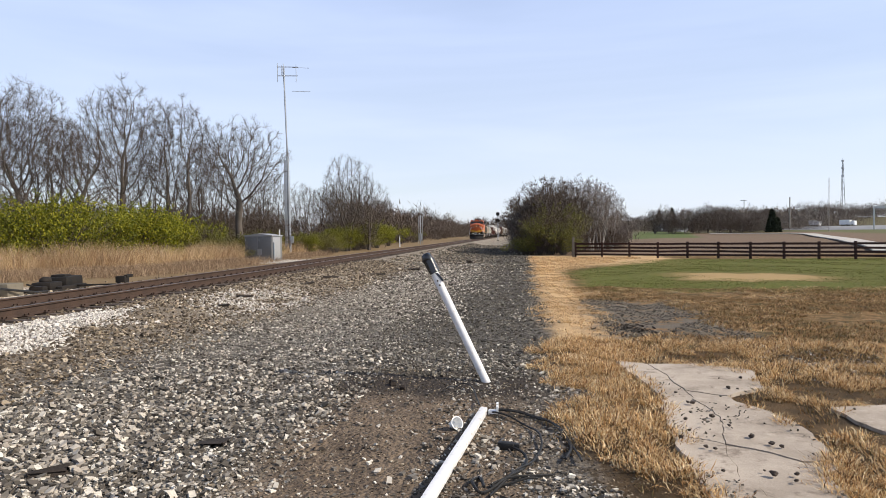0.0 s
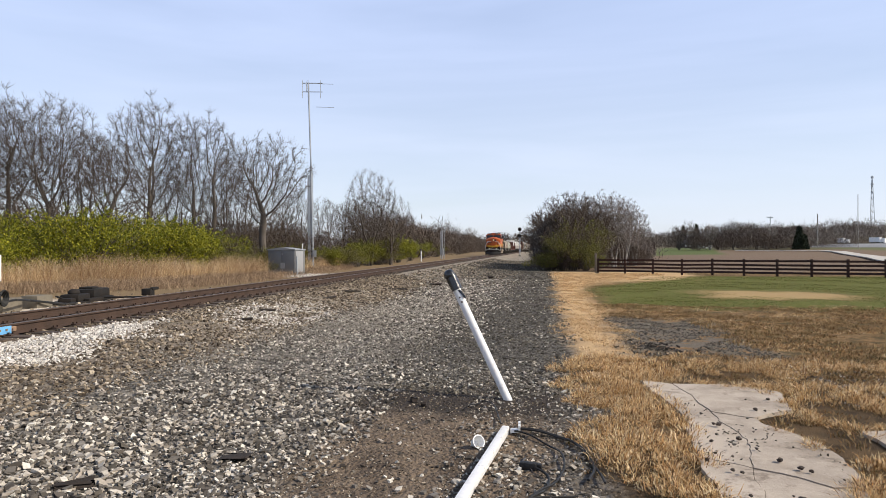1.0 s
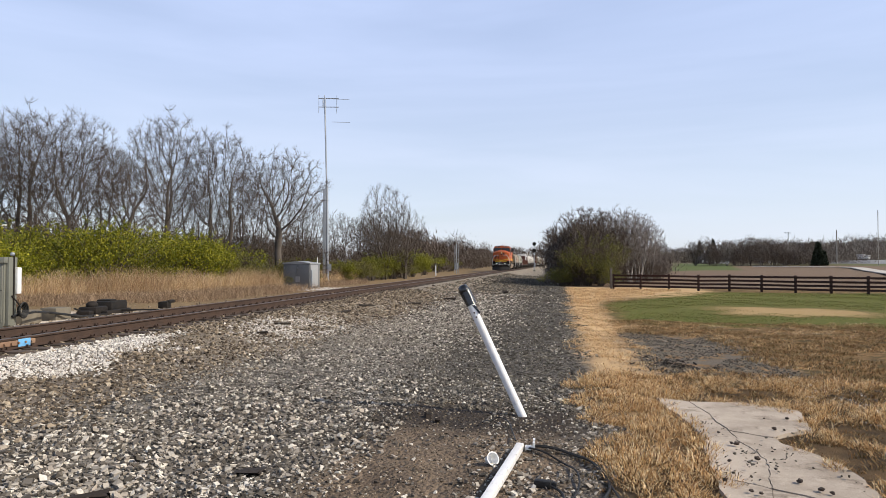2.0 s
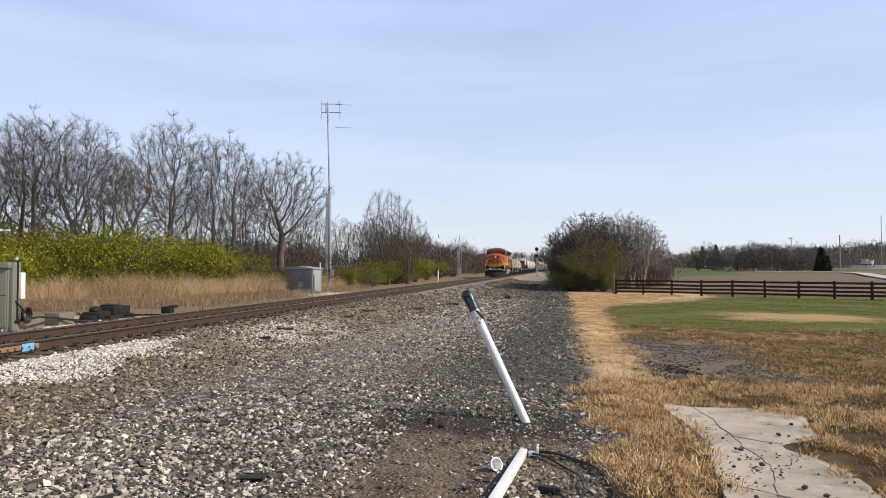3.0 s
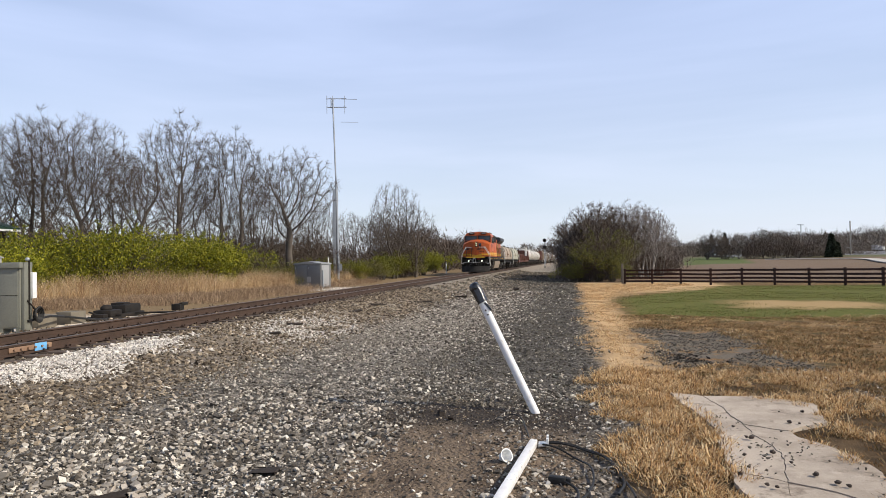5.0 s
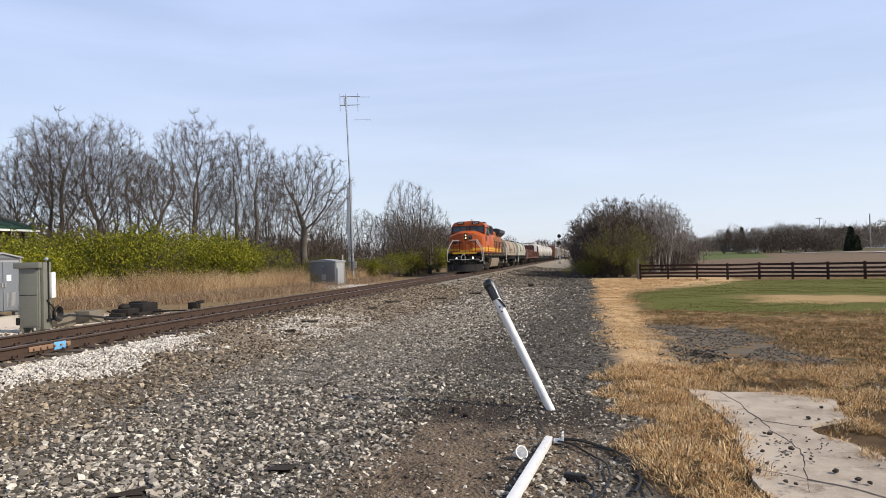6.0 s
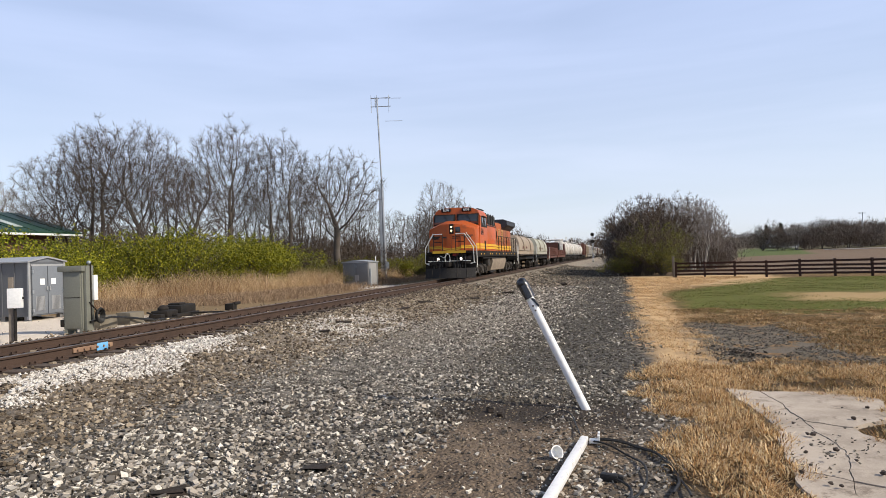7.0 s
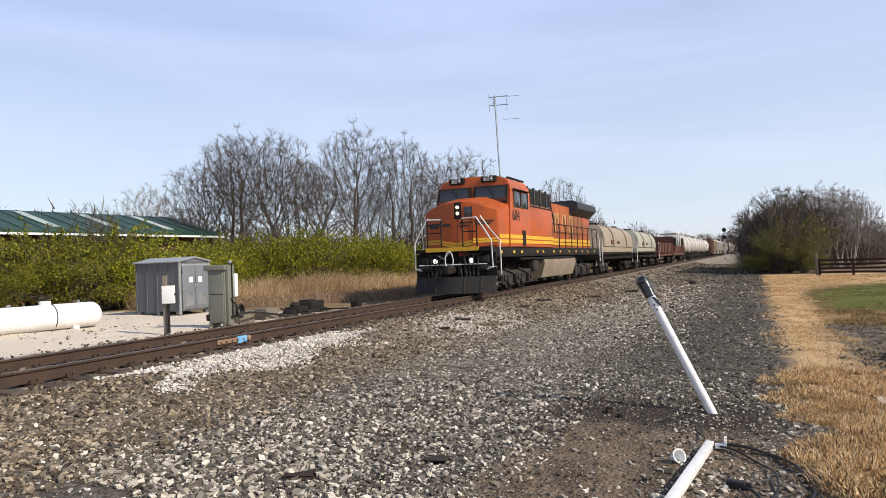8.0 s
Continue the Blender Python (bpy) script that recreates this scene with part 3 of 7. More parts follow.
def bare_tree(seed, girth, spec, bark, twigs, label, name="bare_tree"):
    rg = np.random.default_rng(seed)
    P, par = colonise(rg, spec)
    n = len(P)
    kids = [[] for _ in range(n)]
    for i in range(n):
        if par[i] >= 0:
            kids[par[i]].append(i)
    tip = spec["thin"]
    area = np.zeros(n)
    for i in range(n - 1, -1, -1):
        area[i] = sum(area[k] for k in kids[i]) if kids[i] else 1.0
    most = max(area[i] for i in range(n) if par[i] < 0)
    R = tip * area ** (math.log(girth / tip) / math.log(most))
    wood, twig = Soup(), Soup()
    centre = np.array((0, 0, spec["dome"][1] - 0.4 * spec["dome"][2]))
    starts = [i for i in range(n) if par[i] < 0]
    while starts:
        i = starts.pop()
        chain = [i]
        while kids[chain[-1]]:
            ks = sorted(kids[chain[-1]], key=lambda k: -area[k])
            starts += ks[1:]
            chain.append(ks[0])
        pts, rad = [P[c] for c in chain], [R[c] for c in chain]
        if par[i] >= 0:
            pts, rad = [P[par[i]]] + pts, [min(R[par[i]], rad[0] * 1.15)] + rad
        for _ in range(2):
            pts = [pts[0]] + [(a + 2 * b + c) / 4 for a, b, c in zip(pts, pts[1:], pts[2:])] + pts[-1:] if len(pts) > 2 else pts
        if len(pts) > 1:
            fat = rad[0] > 0.035
            (wood if fat else twig).limb(pts, rad, 7 if rad[0] > 0.10 else (5 if fat else 3))
    # sprays of fine twigs on the thin ends
    for i in range(n):
        if area[i] > 5 or par[i] < 0:
            continue
        along = unit(P[i] - P[par[i]])
        out = unit(P[i] - centre)
        end = not kids[i]
        for _ in range(spec["sprays"] + (1 if end else 0)):
            d = unit(along * 0.6 + out * 0.35 + np.array((0, 0, 0.12)) + rg.normal(0, 0.42, 3))
            L = spec["spray"] * rg.uniform(0.5, 1.25)
            a = P[i] + (P[par[i]] - P[i]) * rg.uniform(0, 1)
            b = a + d * L * 0.55
            c = b + unit(d + rg.normal(0, 0.3, 3) + np.array((0, 0, 0.12))) * L * 0.45
            w = unit(np.cross(d, rg.normal(0, 1, 3))) * spec.get("fine", 0.0078)
            twig.blade(a, b, w)
            twig.blade(b, c, w * 0.65)
            for _ in range(2):
                q = a + (b - a) * rg.uniform(0.3, 1.0)
                e = unit(d + rg.normal(0, 0.6, 3))
                twig.blade(q, q + e * L * rg.uniform(0.25, 0.5), w * 0.65)
    tree = empty(name, pose(0, 0, -100), label, "tree", "bare trees")
    a, b = wood.make("trunk", bark), twig.make("crown", twigs)
    a.parent = b.parent = tree
    return tree


BROAD = dict(dome=(4.2, 7.6, 4.2), points=2700, step=0.25, sight=1.4, crook=0.07, lift=0.05, fork=2.9, stems=1, thin=0.006, sprays=4, spray=0.55)
TALL = dict(dome=(3.3, 7.6, 4.4), points=2400, step=0.25, sight=1.4, crook=0.07, lift=0.08, fork=3.2, stems=2, splay=0.10, thin=0.006, sprays=4, spray=0.55)
MULTI = dict(dome=(3.3, 6.5, 4.7), points=2000, step=0.25, sight=1.4, crook=0.07, lift=0.10, fork=2.0, stems=4, splay=0.16, thin=0.006, sprays=4, spray=0.55)
OAK = dict(dome=(3.2, 6.6, 3.1), points=1700, step=0.25, sight=1.4, crook=0.20, lift=0.02, fork=3.3, stems=1, thin=0.0075, sprays=4, spray=0.5)
POPLAR = dict(dome=(1.9, 5.7, 4.7), points=1000, step=0.26, sight=1.1, crook=0.06, lift=0.22, fork=1.8, stems=3, splay=0.05, thin=0.006, sprays=4, spray=0.55)
TANGLE = dict(dome=(2.6, 1.9, 2.7), points=1700, step=0.20, sight=0.9, crook=0.16, lift=0.08, fork=0.5, stems=7, splay=0.5, thin=0.006, sprays=3, spray=0.40, fine=0.0105, floor=0.25)
SPARSE = dict(dome=(3.1, 5.9, 4.5), points=1400, step=0.28, sight=1.4, crook=0.07, lift=0.14, fork=1.8, stems=3, splay=0.10, thin=0.0075, sprays=4, spray=0.6)
KINDS = [
    bare_tree(1, 0.21, BROAD, M_BARK, M_TWIG, "tall bare grey-brown tree with a spreading crown"),
    bare_tree(2, 0.17, TALL, M_BARK, M_TWIG, "tall bare upright tree with fine twigs"),
    bare_tree(3, 0.13, MULTI, M_BARK, M_TWIG, "bare tree of several slender stems"),
    bare_tree(4, 0.24, OAK, M_BARK, M_TWIG, "bare crooked oak with a rounded crown"),
    bare_tree(5, 0.11, POPLAR, M_PALEBARK, M_TWIGPALE, "pale bare slender tree with upright twigs"),
    bare_tree(6, 0.05, TANGLE, M_BARK, M_BRUSH, "brown leafless thicket of tangled stems", "thicket"),
    bare_tree(7, 0.13, MULTI, M_PALEBARK, M_TWIGPALE, "pale bare tree of several stems"),
    bare_tree(8, 0.14, SPARSE, M_BARK, M_TWIG, "bare brown tree at the edge of the woods"),
]
used = set()


def plant(kind, x, y, scale=1.0, turn=0.0, wide=1.0):
    m = pose(x, y, float(land(x, y)) - 0.03, 0, 0, turn) @ Matrix.Diagonal((scale * wide, scale * wide, scale, 1))
    if kind not in used:
        used.add(kind)
        KINDS[kind].matrix_world = m
        return KINDS[kind]
    keep = KINDS[kind].scale.copy()
    ob = copy_thing(KINDS[kind], m @ Matrix.Diagonal((1 / keep.x, 1 / keep.y, 1 / keep.z, 1)))
    return ob


def polar(bearing, dist):
    """Place at a bearing in degrees to the left of straight ahead."""
    return -dist * math.sin(radians(bearing)), dist * math.cos(radians(bearing))


# row of trees behind the hedge left of the track: bearing, distance, kind, scale
for b, d_, kind, s in [
    (23.6, 47, 3, 0.97), (21.4, 58, 2, 0.66), (14.8, 66, 7, 0.90), (13.0, 70, 7, 0.72), (18.6, 64, 2, 0.58), (16.6, 70, 2, 0.60),
    (26.0, 56, 2, 0.80), (28.3, 54, 1, 0.98), (32.2, 53, 1, 1.04), (30.2, 57, 2, 0.76),
    (35.1, 47, 3, 0.90), (37.4, 54, 2, 0.95), (39.4, 52, 0, 1.00), (42.0, 54, 1, 1.02), (44.2, 55, 0, 0.86),
    (45.5, 66, 2, 0.70), (48.9, 62, 6, 0.80), (50.6, 66, 2, 0.5), (55, 78, 0, 0.5), (60, 76, 1, 0.5)]:
    x, y = polar(b, d_)
    plant(kind, x, y, s * 1.02, (b * 77) % 360)
rg = np.random.default_rng(11)
# undergrowth behind the hedge
for k in range(15):
    b = 14 + 30 * (k + rg.uniform(0, 1)) / 15
    x, y = polar(b, rg.uniform(46, 66) if b > 21 else rg.uniform(64, 78))
    plant(5, x, y, rg.uniform(0.7, 1.1), rg.uniform(0, 360), 1.2)
# wood along the track, farther off
for k in range(44):
    y = 66 + 330 * (k / 44) ** 1.3 + rg.uniform(-4, 4)
    x = -19.5 - rg.uniform(0, 14) - 0.012 * y
    plant((7, 5, 7, 5, 2, 5)[k % 6], x, y, rg.uniform(0.55, 0.8) * (1.35 if k % 2 else 1), rg.uniform(0, 360), 1.15)
# thicket and bare trees right of the stone bed
for x, y, kind, s, w in [(1.5, 68, 5, 1.5, 0.9), (3.2, 66, 5, 1.55, 0.9), (4.4, 69, 5, 1.55, 0.9), (2.4, 74, 5, 1.7, 0.95), (4.4, 76, 5, 1.6, 1.0),
                         (6.2, 72, 6, 0.72, 1.0), (7.6, 73, 4, 0.72, 1.2), (8.6, 74, 6, 0.68, 1.0), (8.0, 78, 6, 0.74, 1.1), (9.4, 77, 4, 0.66, 1.3), (10.2, 77, 6, 0.60, 0.9), (5.0, 78, 4, 0.80, 1.2), (3.2, 80, 4, 0.80, 1.2),
                         (8.5, 76, 5, 0.6, 1.2), (10.0, 77, 5, 0.55, 1.2), (11.0, 80, 5, 0.5, 1.2), (6.8, 75, 5, 0.8, 1.2)]:
    plant(kind, x, y, s, (x * 97 + y * 31) % 360, w)


def leafy_bush(seed, radius, height, count, leaf, mat, label):
    rg = np.random.default_rng(seed)
    bush = empty("bush", pose(0, 0, -100), label, "bush", "leafy bushes")
    stems = Soup()
    lobes = [(rg.normal(0, radius * 0.46), rg.normal(0, radius * 0.46), height * rg.uniform(0.22, 0.72), rg.uniform(0.24, 0.50)) for _ in range(20)]
    C = []
    for lx, ly, lz, lr in lobes:
        tip = np.array((lx, ly, lz))
        mid = tip * np.array((0.45, 0.45, 0.55)) + rg.normal(0, 0.08, 3)
        stems.limb([np.array((lx * 0.12, ly * 0.12, -0.15)), mid, tip], [0.035, 0.024, 0.01], 4)
        for _ in range(5):
            e = tip + rg.normal(0, 1, 3) * radius * lr * 0.7
            stems.limb([mid, (mid + e) / 2 + rg.normal(0, 0.06, 3), e], [0.014, 0.01, 0.005], 3)
        n = count // len(lobes)
        d = rg.normal(0, 1, (n, 3))
        d /= np.linalg.norm(d, axis=1)[:, None]
        r = radius * lr * rg.uniform(0.30, 1.0, n) ** 0.5 * (1 + 0.25 * np.sin(d[:, 0] * 5 + lx) * np.sin(d[:, 1] * 6 + lz))
        C.append(tip + d * r[:, None] * np.array((1, 1, height / radius * 0.42)))
    # arching shoots that stand out of the outline, with leaves along them
    for _ in range(34):
        ang, lean = rg.uniform(0, 6.283), rg.uniform(0.2, 0.9)
        a = np.array((math.cos(ang) * radius * lean * 0.6, math.sin(ang) * radius * lean * 0.6, height * rg.uniform(0.5, 0.75)))
        d = unit(np.array((math.cos(ang) * lean, math.sin(ang) * lean, rg.uniform(0.5, 1.1))))
        L = height * rg.uniform(0.2, 0.42)
        b = a + d * L * 0.6
        c = b + unit(d + np.array((0.3 * math.cos(ang), 0.3 * math.sin(ang), -0.35))) * L * 0.4
        stems.limb([a, b, c], [0.012, 0.009, 0.005], 3)
        m = count // 170
        f = rg.uniform(0, 1, m)[:, None]
        C.append(np.where(f < 0.6, a + (b - a) * f / 0.6, b + (c - b) * (f - 0.6) / 0.4) + rg.normal(0, 0.05, (m, 3)))
    C = np.concatenate(C)
    C = C[C[:, 2] > 0.03]
    n = len(C)
    u = rg.normal(0, 1, (n, 3))
    u /= np.linalg.norm(u, axis=1)[:, None]
    w = np.cross(u, rg.normal(0, 1, (n, 3)))
    w /= np.linalg.norm(w, axis=1)[:, None] + 1e-9
    s = leaf * rg.uniform(0.6, 1.35, n)[:, None]
    V = np.stack([C - u * s * 0.5, C + w * s * 0.27, C + u * s * 0.5, C - w * s * 0.27], 1).reshape(-1, 3)
    F = np.arange(4 * n).reshape(-1, 4)
    a = stems.make("stem", M_BARK)
    b = raw("foliage", V, F, mat)
    a.parent = b.parent = bush
    return bush


BUSHES = [leafy_bush(21, 2.0, 3.0, 9000, 0.098, M_LEAF, "dense spring-green honeysuckle bush in young leaf"), leafy_bush(22, 2.2, 2.8, 9000, 0.098, M_LEAF, "broad yellow-green honeysuckle bush in young leaf"),
          leafy_bush(23, 1.7, 2.4, 6000, 0.09, M_LEAF2, "half-leafed olive green bush with bare stems"), leafy_bush(24, 2.6, 4.2, 10000, 0.105, M_LEAF2, "tall olive-green bush beside the stone bed")]
placed = set()


def set_bush(kind, x, y, s, turn, tall=1.0, sink=0.0):
    m = pose(x, y, float(land(x, y)) - sink, 0, 0, turn) @ Matrix.Diagonal((s, s, s * tall, 1))
    if kind not in placed:
        placed.add(kind)
        BUSHES[kind].matrix_world = m
        return
    keep = BUSHES[kind].scale.copy()
    copy_thing(BUSHES[kind], m @ Matrix.Diagonal((1 / keep.x, 1 / keep.y, 1 / keep.z, 1)))


for x, y, s in [(1.2, 61.5, 0.85), (2.6, 60.0, 0.95), (3.8, 60.8, 0.9)]:
    plant(5, x, y, s, x * 133, 0.8)
# hedge: two staggered rows that bend away from the track
for k in range(46):
    u = k / 45
    x = np.interp(u, [0, 0.35, 0.6, 0.8, 1], [-31, -24.5, -20.5, -18.9, -18.8])
    y = np.interp(u, [0, 0.35, 0.6, 0.8, 1], [9, 21, 29, 39, 56])
    back = 1.9 * (k % 2)
    set_bush((0, 1, 0, 1, 2)[k % 5] if u < 0.80 else (2, 0, 2)[k % 3], x - back * 0.85 + rg.uniform(-0.3, 0.3), y + back * 0.5 + rg.uniform(-0.4, 0.4), rg.uniform(0.66, 1.28) * (1 if u < 0.70 else 0.86 if u < 0.8 else 0.74), rg.uniform(0, 360), rg.uniform(0.95, 1.2) if u < 0.72 else 0.95)
for k in range(10):
    set_bush(k % 3, -24.5 - 0.9 * k + rg.uniform(-0.5, 0.5), 30.5 - 1.6 * k + rg.uniform(-0.7, 0.7) + 4, 1.12, rg.uniform(0, 360))
# bushes along the far side of the track
for x, y, kind, s in [(-17.0, 52, 0, 0.66), (-16.8, 56, 2, 0.8), (-17.0, 60, 1, 0.85), (-17.2, 64, 0, 0.95), (-17.0, 68, 2, 1.05), (-17.2, 73, 1, 1.1), (-17.4, 79, 0, 1.15), (-19, 80, 2, 1.0), (-18.5, 92, 0, 1.0), (-20, 110, 0, 1.1), (-21, 130, 2, 1.2), (-20.5, 52, 2, 0.9)]:
    set_bush(kind, x, y, s, x * 50)
for x, y, kind, s, t_ in [(1.7, 60.5, 3, 0.84, 1.05), (3.7, 59.5, 3, 0.66, 1.05), (0.7, 62.0, 2, 0.85, 1.0), (2.8, 62.6, 3, 0.92, 1.30), (4.6, 58.6, 2, 0.62, 1.0), (0.3, 60.2, 2, 0.70, 1.0), (3.9, 62.0, 3, 0.72, 1.25)]:
    set_bush(kind, x, y, s, x * 70, t_)


# ---- grass and stone, past counting ----
def blades(name, X, Y, h, width, mat, label, lean=0.35, seed=3, base=0.0, category="grass"):
    rg = np.random.default_rng(seed)
    n = len(X)
    Z = land(X, Y) + base
    a = rg.uniform(0, 2 * np.pi, n)
    H = h * rg.uniform(0.5, 1.25, n) * (1 + 0.28 * lumps(X, Y, 1.3 / max(h, 0.25)))
    l = lean * H * rg.uniform(0.2, 1.4, n)
    b = rg.uniform(0, 2 * np.pi, n)
    W = width * rg.uniform(0.6, 1.3, n)
    o = np.stack([X, Y, Z], 1)
    sd = np.stack([np.cos(a) * W, np.sin(a) * W, 0 * a], 1)
    tp = np.stack([np.cos(b) * l, np.sin(b) * l, H], 1)
    md = tp * np.array((0.38, 0.38, 0.6))
    V = np.stack([o - sd, o + sd, o + md + sd * 0.7, o + md - sd * 0.7, o + tp + sd * 0.12, o + tp - sd * 0.12], 1).reshape(-1, 3)
    i = np.arange(n)[:, None] * 6
    F = np.concatenate([i + np.array((0, 1, 2, 3)), i + np.array((3, 2, 4, 5))])
    return tagged(raw(name, V, F, mat), label, category, kind="stuff")


rg = np.random.default_rng(8)
# tall dry grass in front of the hedge
u = rg.uniform(0, 1, 90000)
hx = np.interp(u, [0, 0.3, 0.55, 0.8, 1], [-26, -22.6, -18.6, -17.7, -18])
hy = np.interp(u, [0, 0.3, 0.55, 0.8, 1], [15.0, 21.5, 28, 38, 55])
dep = rg.uniform(-1.2, 1.0, len(u)) + rg.uniform(0, 1, len(u)) ** 1.5 * np.interp(u, [0, 0.25, 0.5, 1], [2.2, 3.6, 5.0, 2.6])
X, Y = hx + dep * 0.86, hy - dep * 0.5 + rg.normal(0, 0.3, len(u))
dx = np.minimum(X, track_x(Y) - 3.4 - rg.uniform(0, 0.8, len(u)))
ok_ = ~((np.abs(X + 19.5) < 2.0) & (np.abs(Y - 18.4) < 2.2)) & (Y > 17.5 - 0.25 * (X + 14)) & (np.abs(X + 16.2) + np.abs(Y - 40.4) > 2.2)
gy_ = Y + rg.normal(0, 0.25, len(Y))
back_ = ok_ & (dep < 1.3)
blades("tall_dry_grass", dx[back_], gy_[back_], 1.0, 0.0056, M_STRAW, "tall pale straw-coloured grass in front of the hedge", 0.55)
front_ = ok_ & (dep >= 1.3)
blades("brown_grass", dx[front_], gy_[front_], 0.36, 0.0056, M_BRUSHGRASS, "lower grey-brown dead grass before the tall straw", 0.9)


def clumps(n, per, xr, yr, spread, keep, seed):
    r_ = np.random.default_rng(seed)
    cx, cy = r_.uniform(*xr, n), r_.uniform(*yr, n)
    k_ = keep(cx, cy)
    cx, cy = cx[k_], cy[k_]
    X = np.repeat(cx, per) + r_.normal(0, spread, len(cx) * per)
    Y = np.repeat(cy, per) + r_.normal(0, spread, len(cy) * per)
    return X, Y


def tufts(name, n, per, xr, yr, reach, h, width, mat, label, keep, seed):
    """Low cushions of matted, curling grass."""
    r_ = np.random.default_rng(seed)
    cx, cy = r_.uniform(*xr, n), r_.uniform(*yr, n)
    k_ = keep(cx, cy)
    cx, cy = cx[k_], cy[k_]
    size = np.repeat(r_.uniform(0.5, 1.0, len(cx)) + 0.8 * r_.uniform(0, 1, len(cx)) ** 3, per)
    m = len(size)
    a, q = r_.uniform(0, 2 * np.pi, m), np.sqrt(r_.uniform(0, 1, m))
    out = np.stack([np.cos(a), np.sin(a)], 1)
    base = np.stack([np.repeat(cx, per), np.repeat(cy, per)], 1) + out * (q * reach * size)[:, None]
    # blades cover a low cushion and curl every way, mostly outwards
    z = land(base[:, 0], base[:, 1]) + h * size * 0.62 * (1 - q * q) * r_.uniform(0.2, 1.0, m) - 0.006
    L = (h * (0.30 + 0.28 * size) * r_.uniform(0.45, 1.25, m))[:, None]
    way = np.column_stack([out * (0.25 + 0.5 * q)[:, None] + r_.normal(0, 0.42, (m, 2)), r_.uniform(0.15, 1.0, m)])
    o = np.column_stack([base, z])
    t_ = o + way * L
    md = o + (t_ - o) * np.array((0.35, 0.35, 0.66)) + r_.normal(0, 0.08, (m, 3)) * L
    b = r_.uniform(0, 2 * np.pi, m)
    sd = np.stack([np.cos(b), np.sin(b), 0 * b], 1) * (width * r_.uniform(0.6, 1.3, m))[:, None]
    V = np.stack([o - sd, o + sd, md + sd * 0.7, md - sd * 0.7, t_ + sd * 0.12, t_ - sd * 0.12], 1).reshape(-1, 3)
    i = np.arange(m)[:, None] * 6
    F = np.concatenate([i + np.array((0, 1, 2, 3)), i + np.array((3, 2, 4, 5))])
    return tagged(raw(name, V, F, mat), label, "grass", kind="stuff")


def slab_clear(x, y):
    """Where no concrete lies."""
    return ~inside_slab(x, y)


def inside_slab(x, y):
    w = 0.12 * np.sin(3.1 * y + 1) + 0.07 * np.sin(7.3 * y)
    left = np.interp(y, [3.5, 5.0, 6.5, 7.3, 8.2, 9.9], [1.22, 1.32, 1.35, 1.5, 1.52, 1.36]) + w * 0.5
    right = np.interp(y, [3.5, 5.2, 5.6, 6.6, 7.2, 7.5, 8.1, 9.2, 9.9], [2.2, 2.3, 2.6, 2.62, 2.35, 2.3, 2.85, 3.05, 1.7]) + w
    main = (x > left) & (x < right) & (y < 9.75 + 0.15 * np.sin(4 * x)) & (y > 3.0)
    second = (x > 3.15 + w) & (x < 5.2) & (y > 6.35 + 0.2 * np.sin(2 * x)) & (y < 7.5 + 0.15 * np.sin(3 * x))
    return main | second


# turf along the margin and round the broken concrete
def near_margin(x, y):
    edge = 0.45 + 0.3 * np.sin(1.7 * y) + 0.12 * np.sin(5.3 * y) + 0.25 * (y < 8.2) - 0.45 * np.exp(-((y - 8.3) / 0.9) ** 2)
    near = (x < 1.75) | (lumps(x, y, 1.9, 1.0) + 0.5 * lumps(x, y, 4.7, 2.0) > np.where(y < 9.6, -0.45, -0.05))
    return (slab_clear(x, y) | slab_clear(x + 0.10, y) | slab_clear(x - 0.10, y)) & (x > edge) & near & (lumps(x, y, 4.3, 4.0) + 0.5 * lumps(x, y, 9.1, 1.0) > -0.42)


X, Y = clumps(1300, 22, (-0.2, 6.5), (2.6, 11.5), 0.06, lambda x, y: slab_clear(x, y) & (x > 0.5 + 0.3 * np.sin(1.7 * y)), 31)
k_ = slab_clear(X, Y) | slab_clear(X + 0.09, Y) | slab_clear(X - 0.09, Y)
blades("dry_turf", X[k_], Y[k_], 0.04, 0.005, M_LAWN, "low brown dead turf round the broken concrete", 1.4, 41)
tufts("dry_tufts", 2700, 112, (-0.3, 6.5), (3.4, 11.8), 0.135, 0.125, 0.0044, M_TURF, "straw-coloured tufts of dry grass round the broken concrete", near_margin, 45)
tufts("dry_margin", 2600, 18, (0.1, 2.1), (11.5, 36), 0.18, 0.065, 0.0075, M_TURF, "straw-coloured dry grass margin beside the stone bed",
      lambda x, y: (x > 0.5 + 0.25 * np.sin(1.1 * y) + 0.12 * np.sin(3.7 * y)) & (x < 1.45 + 0.3 * np.sin(0.9 * y + 1) + 0.02 * y) & (lumps(x * 1.7, y, 2.3, 2.0) + 0.6 * lumps(x, y, 5.9, 1.0) > -0.5), 42)
X, Y = clumps(9000, 9, (1.7, 15), (9.8, 23.5), 0.10, lambda x, y: (lumps(x * 0.6, y, 1.1, 2.0) + 0.6 * lumps(x * 0.7, y, 3.1, 1.0) > -0.25) & ~((x > 1.6) & (x < 3.8) & (y > 12.4) & (y < 18.6)), 33)
blades("brown_lawn", X, Y, 0.05, 0.008, M_LAWN, "brown patchy winter lawn", 1.1, 43)
tufts("pale_tufts", 1900, 22, (2.0, 15), (10.5, 24), 0.17, 0.085, 0.0075, M_TURF, "pale tufts of dead grass in the lawn",
      lambda x, y: (lumps(x * 0.55, y, 1.5, 5.0) + 0.6 * lumps(x * 0.7, y, 3.7, 2.0) > 0.12) & ~((x > 1.7) & (x < 3.9) & (y > 12.6) & (y < 18.6)), 46)
